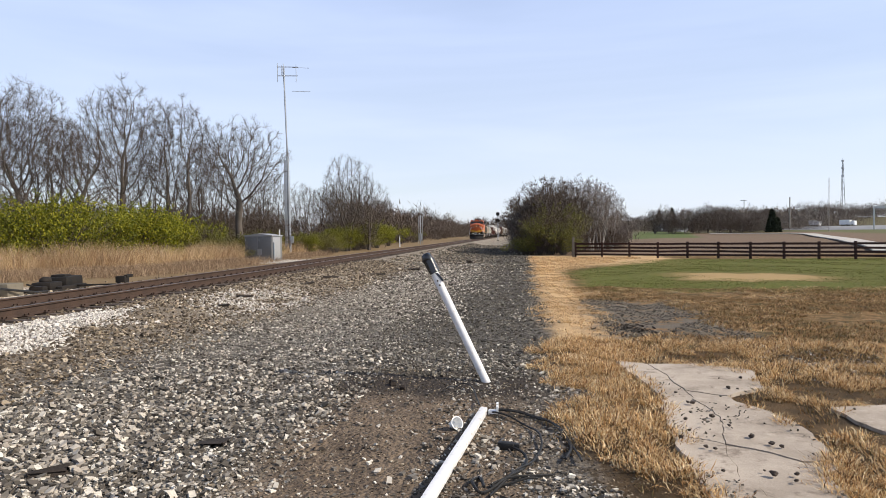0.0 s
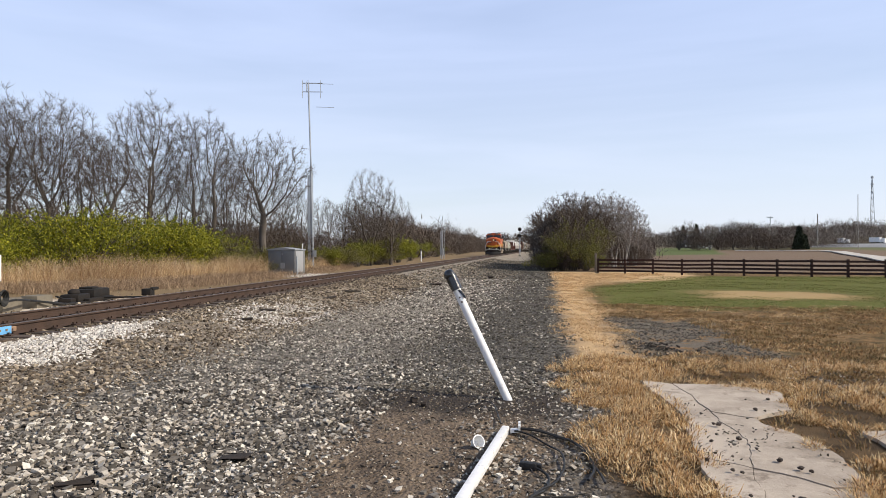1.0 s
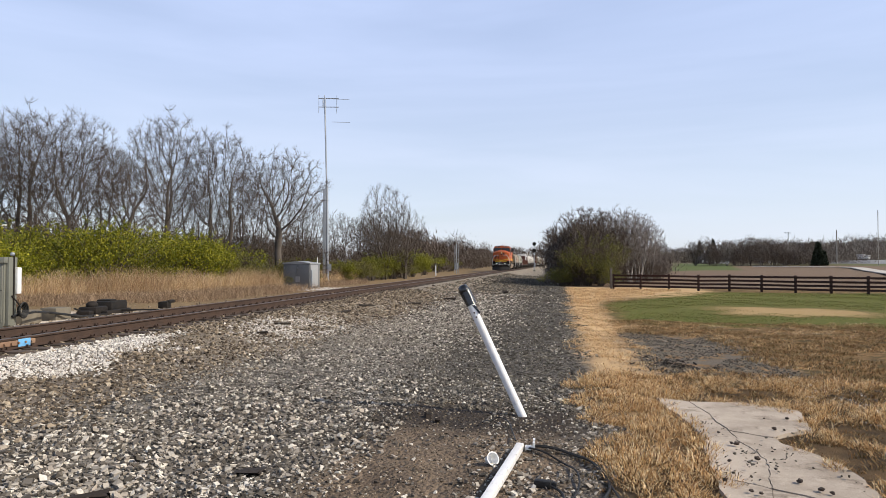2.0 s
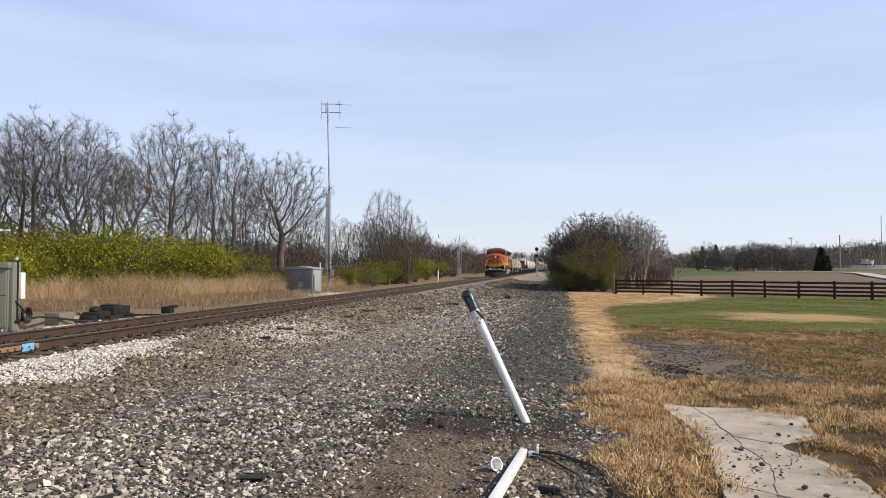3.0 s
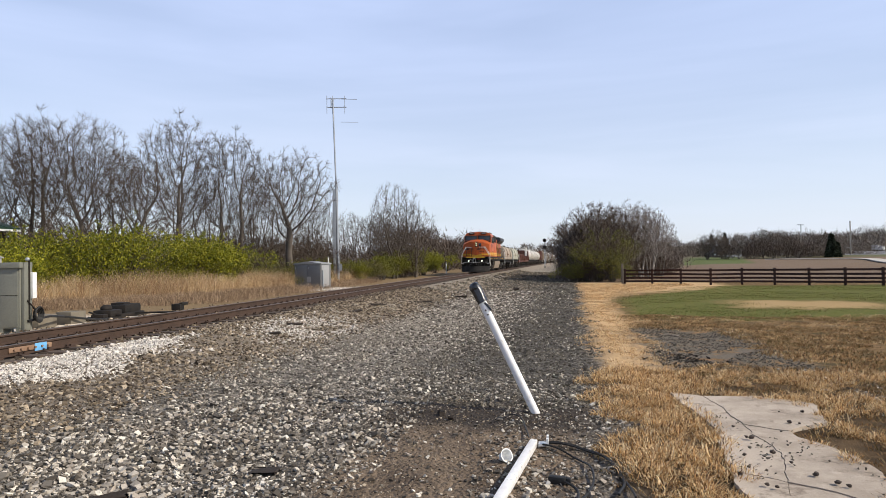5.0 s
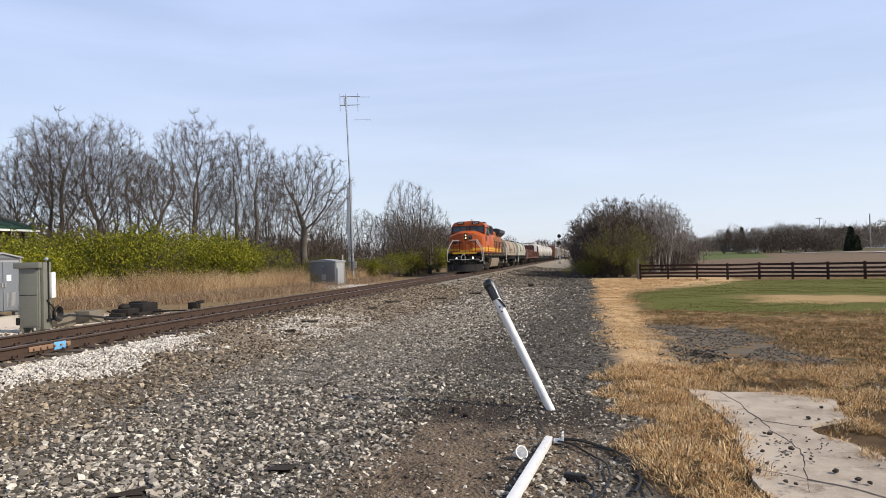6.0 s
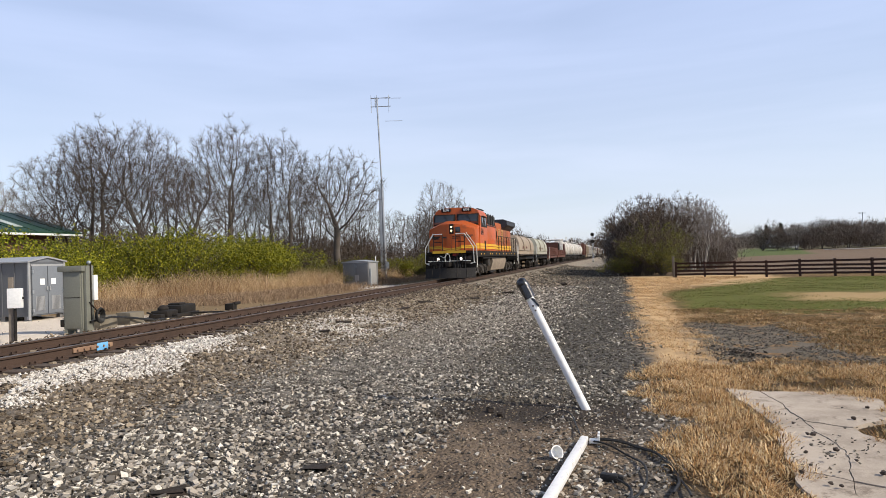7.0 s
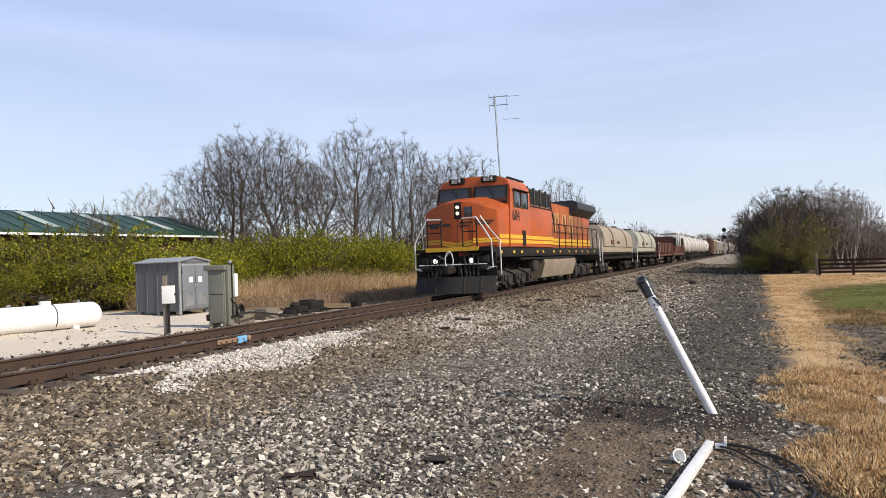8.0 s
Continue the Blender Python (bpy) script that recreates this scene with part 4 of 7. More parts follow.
tufts("far_margin", 3400, 18, (0.3, 9.5), (34, 54), 0.30, 0.10, 0.012, M_TURF, "straw-coloured dry grass margin near the fence",
      lambda x, y: (x > 0.7 + 0.2 * np.sin(1.1 * y)) & (x < 1.9 + 0.38 * (y - 34) + 0.5 * np.sin(0.9 * y)) & (lumps(x, y, 2.3, 2.0) > -0.5), 47)
X, Y = clumps(7500, 8, (1.9, 30), (22.0, 48), 0.32, lambda x, y: (x > 1.8 + np.maximum(0, 0.42 * (y - 33))) & ~((x > 7.0 + 0.8 * np.sin(1.3 * y)) & (x < 12.5 + 0.8 * np.sin(1.1 * y)) & (y > 27.6 + 0.5 * np.sin(0.9 * x)) & (y < 32.8 + 0.6 * np.sin(0.7 * x))) & (lumps(x, y, 0.35, 1.0) > -0.75), 34)
blades("green_lawn", X, Y, 0.035, 0.012, M_GREEN, "short green grass before the fence", 0.8, 44)

ICO_V = np.array([(a, b, c) for a in (-0.62, 0.62) for b in (-0.62, 0.62) for c in (-0.62, 0.62)])
ICO_F = np.array([(0, 1, 3), (0, 3, 2), (4, 6, 7), (4, 7, 5), (0, 4, 5), (0, 5, 1), (2, 3, 7), (2, 7, 6), (0, 2, 6), (0, 6, 4), (1, 5, 7), (1, 7, 3)])


def stones(name, X, Y, size, mat, label, seed=1, flat=0.52, lift=0.2, kind="stuff", category="gravel", vary=0.34):
    r_ = np.random.default_rng(seed)
    shapes = []
    for _ in range(24):
        d = (ICO_V * r_.uniform(0.55, 1.3, (len(ICO_V), 1)) + r_.normal(0, 0.16, (len(ICO_V), 3))) * np.array((1, r_.uniform(0.6, 0.95), flat * r_.uniform(0.7, 1.3)))
        cut = r_.normal(0, 1, 3)
        cut /= np.linalg.norm(cut)
        q = d @ cut
        d = d - np.maximum(q - 0.45, 0)[:, None] * cut
        shapes.append(d)
    shapes = np.array(shapes)
    n = len(X)
    S = size * np.clip(r_.lognormal(0, vary, n), 0.4, 2.4)
    pick = r_.integers(0, len(shapes), n)
    a = r_.uniform(0, 2 * np.pi, n)
    tx, ty = r_.normal(0, 0.28, n), r_.normal(0, 0.28, n)
    B = shapes[pick] * S[:, None, None]
    z = B[:, :, 2] + tx[:, None] * B[:, :, 0] + ty[:, None] * B[:, :, 1]
    c, s = np.cos(a)[:, None], np.sin(a)[:, None]
    V = np.stack([B[:, :, 0] * c - B[:, :, 1] * s + X[:, None], B[:, :, 0] * s + B[:, :, 1] * c + Y[:, None], z + (land(X, Y) + S * lift)[:, None]], 2).reshape(-1, 3)
    F = (np.arange(n)[:, None, None] * len(ICO_V) + ICO_F[None]).reshape(-1, 3)
    return tagged(raw(name, V, F, mat), label, category, kind=kind)


rg = np.random.default_rng(9)


def scatter(n, x0, x1, y0, y1, keep=None, power=1.6):
    X = rg.uniform(x0, x1, n)
    Y = y0 + (y1 - y0) * rg.uniform(0, 1, n) ** power
    if keep is not None:
        k_ = keep(X, Y)
        X, Y = X[k_], Y[k_]
    return X, Y


def in_dirt(x, y):
    return (x > -2.0 + 0.25 * np.sin(2.1 * y)) & (x < 0.3) & (y < 8.7 + 0.3 * np.sin(3 * x))


def side_edge(y):
    return 0.58 + 0.20 * np.sin(1.9 * y) + 0.12 * np.sin(4.3 * y)


def bed_of_stone(n, x0, x1, y0, y1, keep):
    """Places whose density falls off evenly with distance."""
    X = rg.uniform(x0, x1, n)
    Y = y0 * (y1 / y0) ** rg.uniform(0, 1, n)
    k_ = keep(X, Y)
    return X[k_], Y[k_]


def coarse_here(x, y):
    chance = rg.uniform(0, 1, len(x))
    strip = smooth(-2.6, -1.0, x + 0.5 * lumps(x, y, 0.9)) * smooth(8.6, 11.5, y)
    earth = np.where(in_dirt(x, y), np.where((x > -1.75) & (x < -0.85), 0.90, 0.45), 0.0)
    return (x < side_edge(y)) & (chance > np.maximum(np.maximum(0.9 * strip, earth), 0.85 * smooth(-4.9, -6.4, x + 0.5 * lumps(x, y, 1.1))))


X, Y = bed_of_stone(82000, -6.9, 0.95, 3.9, 42, coarse_here)
grade = 0.0162 * np.maximum(1, Y / 13) ** 0.75 * (1 + 0.34 * smooth(-1.0, -4.0, X) * smooth(9, 5, Y) + 0.22 * lumps(X, Y, 0.7, 3.0))
stones("crushed_stone", X, Y, grade, M_STONE, "grey angular crushed stone", 51, lift=0.30, vary=0.45)
X, Y = scatter(16000, -2.6, 0.95, 8.6, 46, lambda x, y: (x < side_edge(y)), 1.2)
stones("dark_fine_stone", X, Y, 0.024, M_DARKSTONE, "dark fine stone along the margin", 53)
X, Y = scatter(5200, 1.6, 4.3, 12.3, 18.9, lambda x, y: (lumps(x, y, 1.3) > -0.75) & (x < 4.1 + 0.3 * np.sin(2.1 * y)), 1.0)
stones("dark_fine_stone", X, Y, 0.019, M_DARKSTONE, "bare dark stony patch in the lawn", 54)


def white_zone(x, y):
    off = x - track_x(y)
    return (off > 0.9) & (off < 2.7 + 0.25 * np.sin(2.3 * y) + rg.normal(0, 0.12, np.shape(x))) & (y + 1.1 * (off - 1.5) < 12.6 + 0.5 * np.sin(7 * off) + rg.normal(0, 0.5, np.shape(x))) & (y > 6.6 + 0.5 * np.sin(4 * off))


X, Y = scatter(40000, -8.9, -4.9, 3, 36, lambda x, y: (x - track_x(y) > 1.42) & ~white_zone(x, y) & (rg.uniform(0, 1, len(x)) > smooth(-6.2, -4.9, x)), 1.5)
stones("track_ballast", X, Y, 0.0225 * np.maximum(1, Y / 16) ** 0.6, M_BALLAST, "brown-grey track ballast on the shoulder", 55, lift=0.32, vary=0.42)
X, Y = scatter(12000, -12.6, -7.4, -2, 40, lambda x, y: (x - track_x(y) < 1.6) & (np.abs(np.abs(x - track_x(y)) - 0.75) > 0.1) & (np.abs(((y + 8) / 0.53 + 0.5) % 1 - 0.5) > 0.22), 1.3)
stones("track_ballast", X, Y, 0.034, M_BALLAST, "brown-grey ballast between the ties", 56, lift=0.5)
X, Y = scatter(13000, -8.8, -6.4, 5.5, 13.2, lambda x, y: white_zone(x, y) & (x - track_x(y) > 1.35), 1.0)
stones("fresh_ballast", X, Y, 0.0195, M_NEWSTONE, "fresh white ballast heaped beside the rail", 57, lift=0.6)
X, Y = scatter(4200, -8.0, -5.3, 13.2, 20.5, lambda x, y: (x - track_x(y) > 1.5) & (np.hypot((x + 6.7) / 1.0, (y - 16.6) / 3.0) + rg.normal(0, 0.18, len(x)) < 0.95) & (lumps(x, y, 2.6, 1.0) > -0.45), 1.0)
stones("fresh_ballast", X, Y, 0.026, M_NEWSTONE, "pale ballast spilled down the slope", 66, lift=0.4)
X, Y = scatter(3000, -7.6, -2.2, 3.0, 5.6, lambda x, y: rg.uniform(0, 1, len(x)) < 0.22)
stones("pale_stone", X, Y, 0.022, M_NEWSTONE, "pale loose stones among the grey", 58)
X, Y = bed_of_stone(8500, -7.6, 0.9, 34, 105, lambda x, y: x < 0.9 - 0.012 * (y - 34) + rg.normal(0, 0.3, len(x)))
stones("dark_fine_stone", X, Y, 0.052 * (Y / 36) ** 0.6, M_DARKSTONE, "dark fine stone along the far margin", 67)
X, Y = scatter(30000, -8.0, -0.5, 34, 110, lambda x, y: x < -1.0 - 0.02 * y + rg.normal(0, 0.4, len(x)), 1.3)
stones("far_stone", X[:8000], Y[:8000], 0.045, M_BALLAST, "stone bed along the track in the distance", 59)

X, Y = scatter(7000, -2.3, 0.9, 3.8, 9.5, lambda x, y: x < 0.9, 1.4)
stones("fine_grit", X, Y, 0.010, M_BALLAST, "fine brown grit over the bare earth", 60)
X, Y = scatter(1200, -22, -12.4, 6, 23, lambda x, y: lumps(x, y, 0.7) > 0.0, 1.0)
stones("pad_stone", X, Y, 0.028, M_BALLAST, "loose stones on the gravel pad", 64)

X, Y = rg.normal(-15.5, 1.1, 3200), rg.normal(39.3, 1.2, 3200)
stones("cabinet_pad", X, Y, 0.035, M_NEWSTONE, "pale gravel pad round the equipment cabinet", 65, lift=0.6)
x, y = polar(52.3, 33)
plant(7, x, y, 0.46, 40)



# ---- things beside the track, left ----
def along(y, off=0.0, z=None):
    x = float(track_x(y)) + off
    return (x, y, float(land(x, y)) if z is None else z)


def signal_cabinet(m, group=""):
    """Low grey steel equipment case with a pitched lid, ribs and a label plate."""
    c = empty("equipment_cabinet", m, "low grey steel equipment cabinet on a gravel pad", "cabinet")
    bm = bmesh.new()
    box(bm, 0, 0, 0.85, 1.9, 1.25, 1.5, 0.02)
    part("body", bm, M_CABGREY, c)
    bm = bmesh.new()
    prism(bm, [(-1.0, 1.58), (1.0, 1.58), (1.0, 1.64), (0.0, 1.76), (-1.0, 1.64)], "y", -0.68, 0.68)
    part("lid", bm, M_ROOFGREY, c)
    for sx in (-0.47, 0.47):
        d = boxes("door", [(sx, -0.635, 0.86, 0.9, 0.03, 1.34)], M_CABGREY, c, bevel=0.008)
        for z in (0.35, 1.35):
            boxes("hinge", [(sx - 0.40, -0.66, z, 0.03, 0.03, 0.12)], M_GALV, d)
    boxes("label_plate", [(0.1, -0.655, 0.62, 0.3, 0.012, 0.36)], M_ROOFGREY, c, "pale grey label plate")
    boxes("side_door", [(0.965, -0.1, 0.86, 0.03, 0.9, 1.34)], M_ROOFGREY, c, bevel=0.008)
    rods("vent_pipe", [((0.85, 0.5, 1.6), (0.85, 0.5, 2.0), 0.03)], M_WHITE, c)
    rods("conduit", [((1.02, -0.5, 0), (1.02, -0.5, 1.2), 0.05)], M_GALV, c)
    boxes("base", [(0, 0, 0.06, 1.7, 1.1, 0.12)], M_CONC, c)
    return c


signal_cabinet(pose(-16.1, 40.4, float(land(-16.1, 40.4)), 0, 0, -9))


def antenna_mast(m):
    a = empty("antenna_mast", m, "tall slim galvanised mast with an antenna array on top", "mast")
    rods("lower_tube", [((0, 0, -0.1), (-0.10, 0, 7.4), 0.11)], M_GALV, a)
    rods("upper_tube", [((-0.10, 0, 7.4), (-0.28, 0, 14.1), 0.06)], M_GALV, a)
    boxes("hinge_post", [(-0.26, 0.0, 3.6, 0.2, 0.2, 7.2)], M_GALV, a, bevel=0.01)
    boxes("bracket", [(-0.15, 0, z, 0.35, 0.2, 0.06) for z in (0.9, 3.2, 6.9)], M_GALV, a)
    boxes("collar", [(-0.12, 0, 7.75, 0.2, 0.2, 0.08)], M_GALV, a)
    for z in (13.4, 14.05):
        rods("boom", [((-0.75, 0, z), (0.75, 0.1, z + 0.05), 0.03)], M_GALV, a)
    for x in (-0.72, -0.3, 0.62):
        rods("element", [((x, 0, 12.95), (x, 0, 14.3), 0.022)], M_GALV, a)
    for z, l in ((14.05, 1.35), (12.3, 1.4)):
        rods("whip", [((0.3, 0.05, z), (l + 0.2, 0.2, z + 0.02), 0.016)], M_GALV, a)
    for y in (-0.25, 0.25):
        rods("spreader", [((-0.4, y, 13.4), (-0.4, y, 14.1), 0.02)], M_GALV, a)
    boxes("junction_box", [(0.16, -0.1, 1.3, 0.22, 0.18, 0.5)], M_GALV, a)
    boxes("footing", [(-0.1, 0, 0.08, 0.8, 0.8, 0.2)], M_CONC, a, bevel=0.02)


antenna_mast(pose(-17.03, 47.87, float(land(-17.03, 47.87)), 0, 0, 15))


def equipment_shed(m):
    s = empty("equipment_shed", m, "grey metal equipment shed with louvred double doors on the gravel pad", "shed")
    bm = bmesh.new()
    box(bm, 0, 0, 1.1, 2.3, 1.6, 1.75)
    part("wall", bm, M_SHEDGREY, s)
    bm = bmesh.new()
    prism(bm, [(-0.8, 1.97), (0.8, 1.97), (0, 2.10)], "x", -1.14, 1.15)
    part("gable", bm, M_SHEDDOOR, s)
    bm = bmesh.new()
    prism(bm, [(-0.88, 1.95), (0, 2.10), (0.88, 1.95), (0.88, 1.99), (0, 2.15), (-0.88, 1.99)], "x", -1.22, 1.22)
    part("roof", bm, M_ROOFGREY, s)
    for k in range(5):
        x = -1.1 + 2.2 * k / 4
        boxes("wall_seam", [(x, -0.81, 1.1, 0.05, 0.03, 1.75)], M_SHEDGREY, s)
    for y in (-0.78, 0.78):
        boxes("corner_post", [(1.13, y, 1.05, 0.09, 0.08, 1.85)], M_ROOFGREY, s)
    boxes("door_frame", [(1.16, 0, 1.86, 0.05, 1.4, 0.06)], M_ROOFGREY, s)
    for sy in (-0.345, 0.345):
        d = boxes("door", [(1.165, sy, 1.05, 0.04, 0.66, 1.56)], M_SHEDDOOR, s, bevel=0.008)
        for k in range(8):
            boxes("slat", [(1.195, sy - 0.18 + 0.05 * k, 0.62, 0.02, 0.026, 0.46)], M_ROOFGREY, d)
        boxes("notice", [(1.19, sy + (0.1 if sy < 0 else -0.1), 1.32, 0.008, 0.2, 0.2)], M_WHITE, d, "white notice plate")
        boxes("handle", [(1.21, sy + (0.28 if sy < 0 else -0.28), 1.1, 0.05, 0.04, 0.14)], M_ROOFGREY, d)
        for z in (0.4, 1.0, 1.65):
            boxes("hinge", [(1.2, sy + (-0.32 if sy < 0 else 0.32), z, 0.05, 0.06, 0.10)], M_GALV, d)
    for x in (-1.0, 0.0, 1.0):
        for y in (-0.7, 0.7):
            boxes("foot", [(x, y, 0.09, 0.16, 0.16, 0.3)], M_CABGREY, s)
    return s


equipment_shed(pose(-19.25, 17.95, float(land(-19.25, 17.95)) - 0.08, 0, 0, 3) @ Matrix.Diagonal((0.88, 0.95, 1, 1)))


def relay_case(m):
    r = empty("relay_case", m, "olive-grey steel relay case with a white side box", "relay case")
    boxes("body", [(0, 0, 0.84, 0.48, 0.4, 1.46)], M_OLIVE, r, bevel=0.012)
    boxes("hood", [(-0.02, -0.03, 1.58, 0.62, 0.50, 0.14)], M_OLIVE, r, bevel=0.02)
    boxes("door", [(0, -0.21, 0.83, 0.42, 0.03, 1.36)], M_OLIVE, r, bevel=0.008)
    boxes("door_seam", [(0, -0.227, 0.88, 0.42, 0.008, 0.012)], M_IRON, r)
    boxes("side_frame", [(0.28, 0, 0.85, 0.08, 0.3, 1.6)], M_OLIVE, r, bevel=0.01)
    boxes("side_box", [(0.345, 0.16, 1.10, 0.07, 0.16, 0.62)], M_WHITE, r, "white plastic side box", bevel=0.015)
    rods("conduit", [((0.33, 0.02, 0.3), (0.33, 0.02, 1.72), 0.02), ((0.33, -0.05, 0.75), (0.42, 0.2, 0.45), 0.018)], M_IRON, r)
    bm = bmesh.new()
    ball(bm, (0.30, 0.0, 1.72), 0.05)
    part("cap", bm, M_GALV, r)
    bm = bmesh.new()
    for k in range(4):
        pts = [(0.40 + 0.025 * k, 0.18 + (0.11 + 0.018 * k) * math.cos(a), 0.40 + (0.13 + 0.018 * k) * math.sin(a)) for a in np.linspace(0, 2 * math.pi, 13)]
        pipe(bm, pts, 0.022, 5)
    part("cable_coil", bm, M_CABLE, r, "coiled black cable")
    for x in (-0.19, 0.19):
        boxes("leg", [(x, 0, 0.05, 0.07, 0.4, 0.14)], M_OLIVE, r)
    boxes("padlock", [(-0.27, -0.15, 0.26, 0.1, 0.14, 0.18)], M_IRON, r, bevel=0.02)
    return r


relay_case(pose(-12.86, 13.6, float(land(-12.86, 13.6)), 0, 0, 11))


def meter_post(m):
    p = empty("meter_post", m, "white electrical box on a weathered wooden post", "utility post")
    boxes("post", [(0, 0, 0.7, 0.09, 0.09, 1.5)], M_WOODPOLE, p, bevel=0.006)
    boxes("meter_box", [(0.11, -0.09, 0.98, 0.29, 0.14, 0.44)], M_WHITE, p, "white electrical box", bevel=0.015)
    rods("conduit", [((0.1, -0.08, -0.05), (0.1, -0.08, 0.74), 0.032)], M_IRON, p)
    rods("knob", [((0.255, -0.1, 0.98), (0.285, -0.1, 0.98), 0.025)], M_IRON, p)


meter_post(pose(-13.2, 12.05, float(land(-13.2, 12.05)), 0, 0, 30))


def propane_tank(m):
    t = empty("propane_tank", m, "long white propane tank on low supports", "tank")
    bm = bmesh.new()
    R, Lh = 0.36, 2.05
    rings = []
    for k in range(17):
        if k < 6:
            a = k / 6 * math.pi / 2
            rings.append((-Lh - R * 0.8 * math.cos(a), R * math.sin(a) + 1e-3))
        elif k > 10:
            a = (16 - k) / 6 * math.pi / 2
            rings.append((Lh + R * 0.8 * math.cos(a), R * math.sin(a) + 1e-3))
        else:
            rings.append((-Lh + 2 * Lh * (k - 6) / 4, R))
    vs = [[bm.verts.new((r * math.cos(j * math.pi / 12), y, 0.48 + r * math.sin(j * math.pi / 12))) for j in range(24)] for y, r in rings]
    for a, b in zip(vs, vs[1:]):
        for j in range(24):
            bm.faces.new((a[j], a[(j + 1) % 24], b[(j + 1) % 24], b[j]))
    bmesh.ops.recalc_face_normals(bm, faces=bm.faces[:])
    part("shell", bm, M_WHITE, t)
    rods("dome", [((0, 0.75, 0.81), (0, 0.75, 0.94), 0.15)], M_WHITE, t, n=16)
    rods("valve", [((0, 1.7, 0.81), (0, 1.7, 0.92), 0.04)], M_GALV, t)
    rods("gauge", [((0, -0.2, 0.81), (0, -0.2, 0.90), 0.05)], M_GALV, t)
    bm = bmesh.new()
    pipe(bm, [(0.37 * math.cos(a), 0.9, 0.48 + 0.37 * math.sin(a)) for a in np.linspace(-0.8, 2.4, 12)] , 0.012, 5)
    part("strap", bm, M_IRON, t)
    for y in (-1.5, 1.5):
        boxes("saddle", [(0, y, 0.13, 0.5, 0.16, 0.12)], M_WHITE, t, bevel=0.02)
        boxes("block", [(0, y, 0.03, 0.6, 0.24, 0.1)], M_CONC, t)


propane_tank(pose(-18.0, 11.4, float(land(-18.0, 11.4)) - 0.13, 0, 0, -6))


def switch_machine(m):
    s = empty("switch_machine", m, "low black iron switch machine beside the rail", "switch machine")
    boxes("gear_case", [(0, 0.35, 0.24, 0.5, 0.75, 0.34)], M_IRON, s, bevel=0.04)
    boxes("motor_case", [(0.02, -0.4, 0.18, 0.44, 0.5, 0.24)], M_IRON, s, bevel=0.05)
    bm = bmesh.new()
    ball(bm, (0.0, -0.42, 0.34), 0.13)
    part("cover", bm, M_IRON, s)
    boxes("base_plate", [(0, 0, 0.04, 0.75, 1.7, 0.08)], M_IRON, s)
    rods("throw_rod", [((0.2, 0.2, 0.12), (1.9, 0.3, 0.12), 0.03)], M_IRON, s)
    boxes("lug", [(0.05, -0.78, 0.12, 0.3, 0.2, 0.16)], M_IRON, s, bevel=0.03)
    boxes("crank_cover", [(-0.05, 0.30, 0.43, 0.34, 0.30, 0.08), (0.12, 0.62, 0.20, 0.22, 0.26, 0.24)], M_IRON, s, bevel=0.03)
    boxes("clamp_bar", [(0.30, 0.1, 0.10, 0.16, 1.1, 0.10)], M_IRON, s, bevel=0.02)
    rods("hand_lever", [((-0.12, -0.62, 0.16), (0.02, -1.12, 0.30), 0.028)], M_IRON, s)


switch_machine(pose(-13.4, 17.9, float(land(-13.4, 17.9)), 0, 0, 12) @ Matrix.Diagonal((1.2, 1.45, 0.9, 1)))
tagged(boxes("cable_box", [(0, 0, 0.16, 0.4, 0.75, 0.36)], M_BOXCONC, None, "", 0.02), "squat stained concrete cable box beside the rail", "cable box", "cable boxes").matrix_world = pose(-13.2, 14.75, float(land(-13.2, 14.75)), 0, 0, 8)
tagged(boxes("cable_box", [(0, 0, 0.16, 0.45, 0.6, 0.34)], M_BOXCONC, None, "", 0.02), "smaller stained concrete cable box beside the rail", "cable box", "cable boxes").matrix_world = pose(-13.15, 15.75, float(land(-13.15, 15.75)), 0, 0, 3)
bm = bmesh.new()
pipe(bm, [(-12.5, 13.6, 0.75), (-12.6, 14.4, 0.8), (-12.9, 15.2, 0.72), (-12.7, 16.2, 0.55), (-12.9, 17.1, 0.5)], 0.03)
tagged(part("ground_cable", bm, M_CABLE), "black cable sagging over the cable boxes", "cable")
tagged(boxes("rod_lug", [(0, 0, 0.12, 0.3, 0.35, 0.22), (0.12, 0.2, 0.22, 0.12, 0.5, 0.1)], M_IRON, None, "", 0.03), "black iron rod fitting beside the rail", "rail fitting").matrix_world = pose(-12.75, 20.1, float(land(-12.75, 20.1)), 0, 0, 10)

mk = empty("marker_post", pose(*along(85, -5.4)), "slim white marker post beside the track", "post")
rods("post", [((0, 0, -0.1), (0, 0, 1.35), 0.075)], M_WHITE, mk)
rods("cap", [((0, 0, 1.35), (0, 0, 1.55), 0.08)], M_OLIVE, mk)


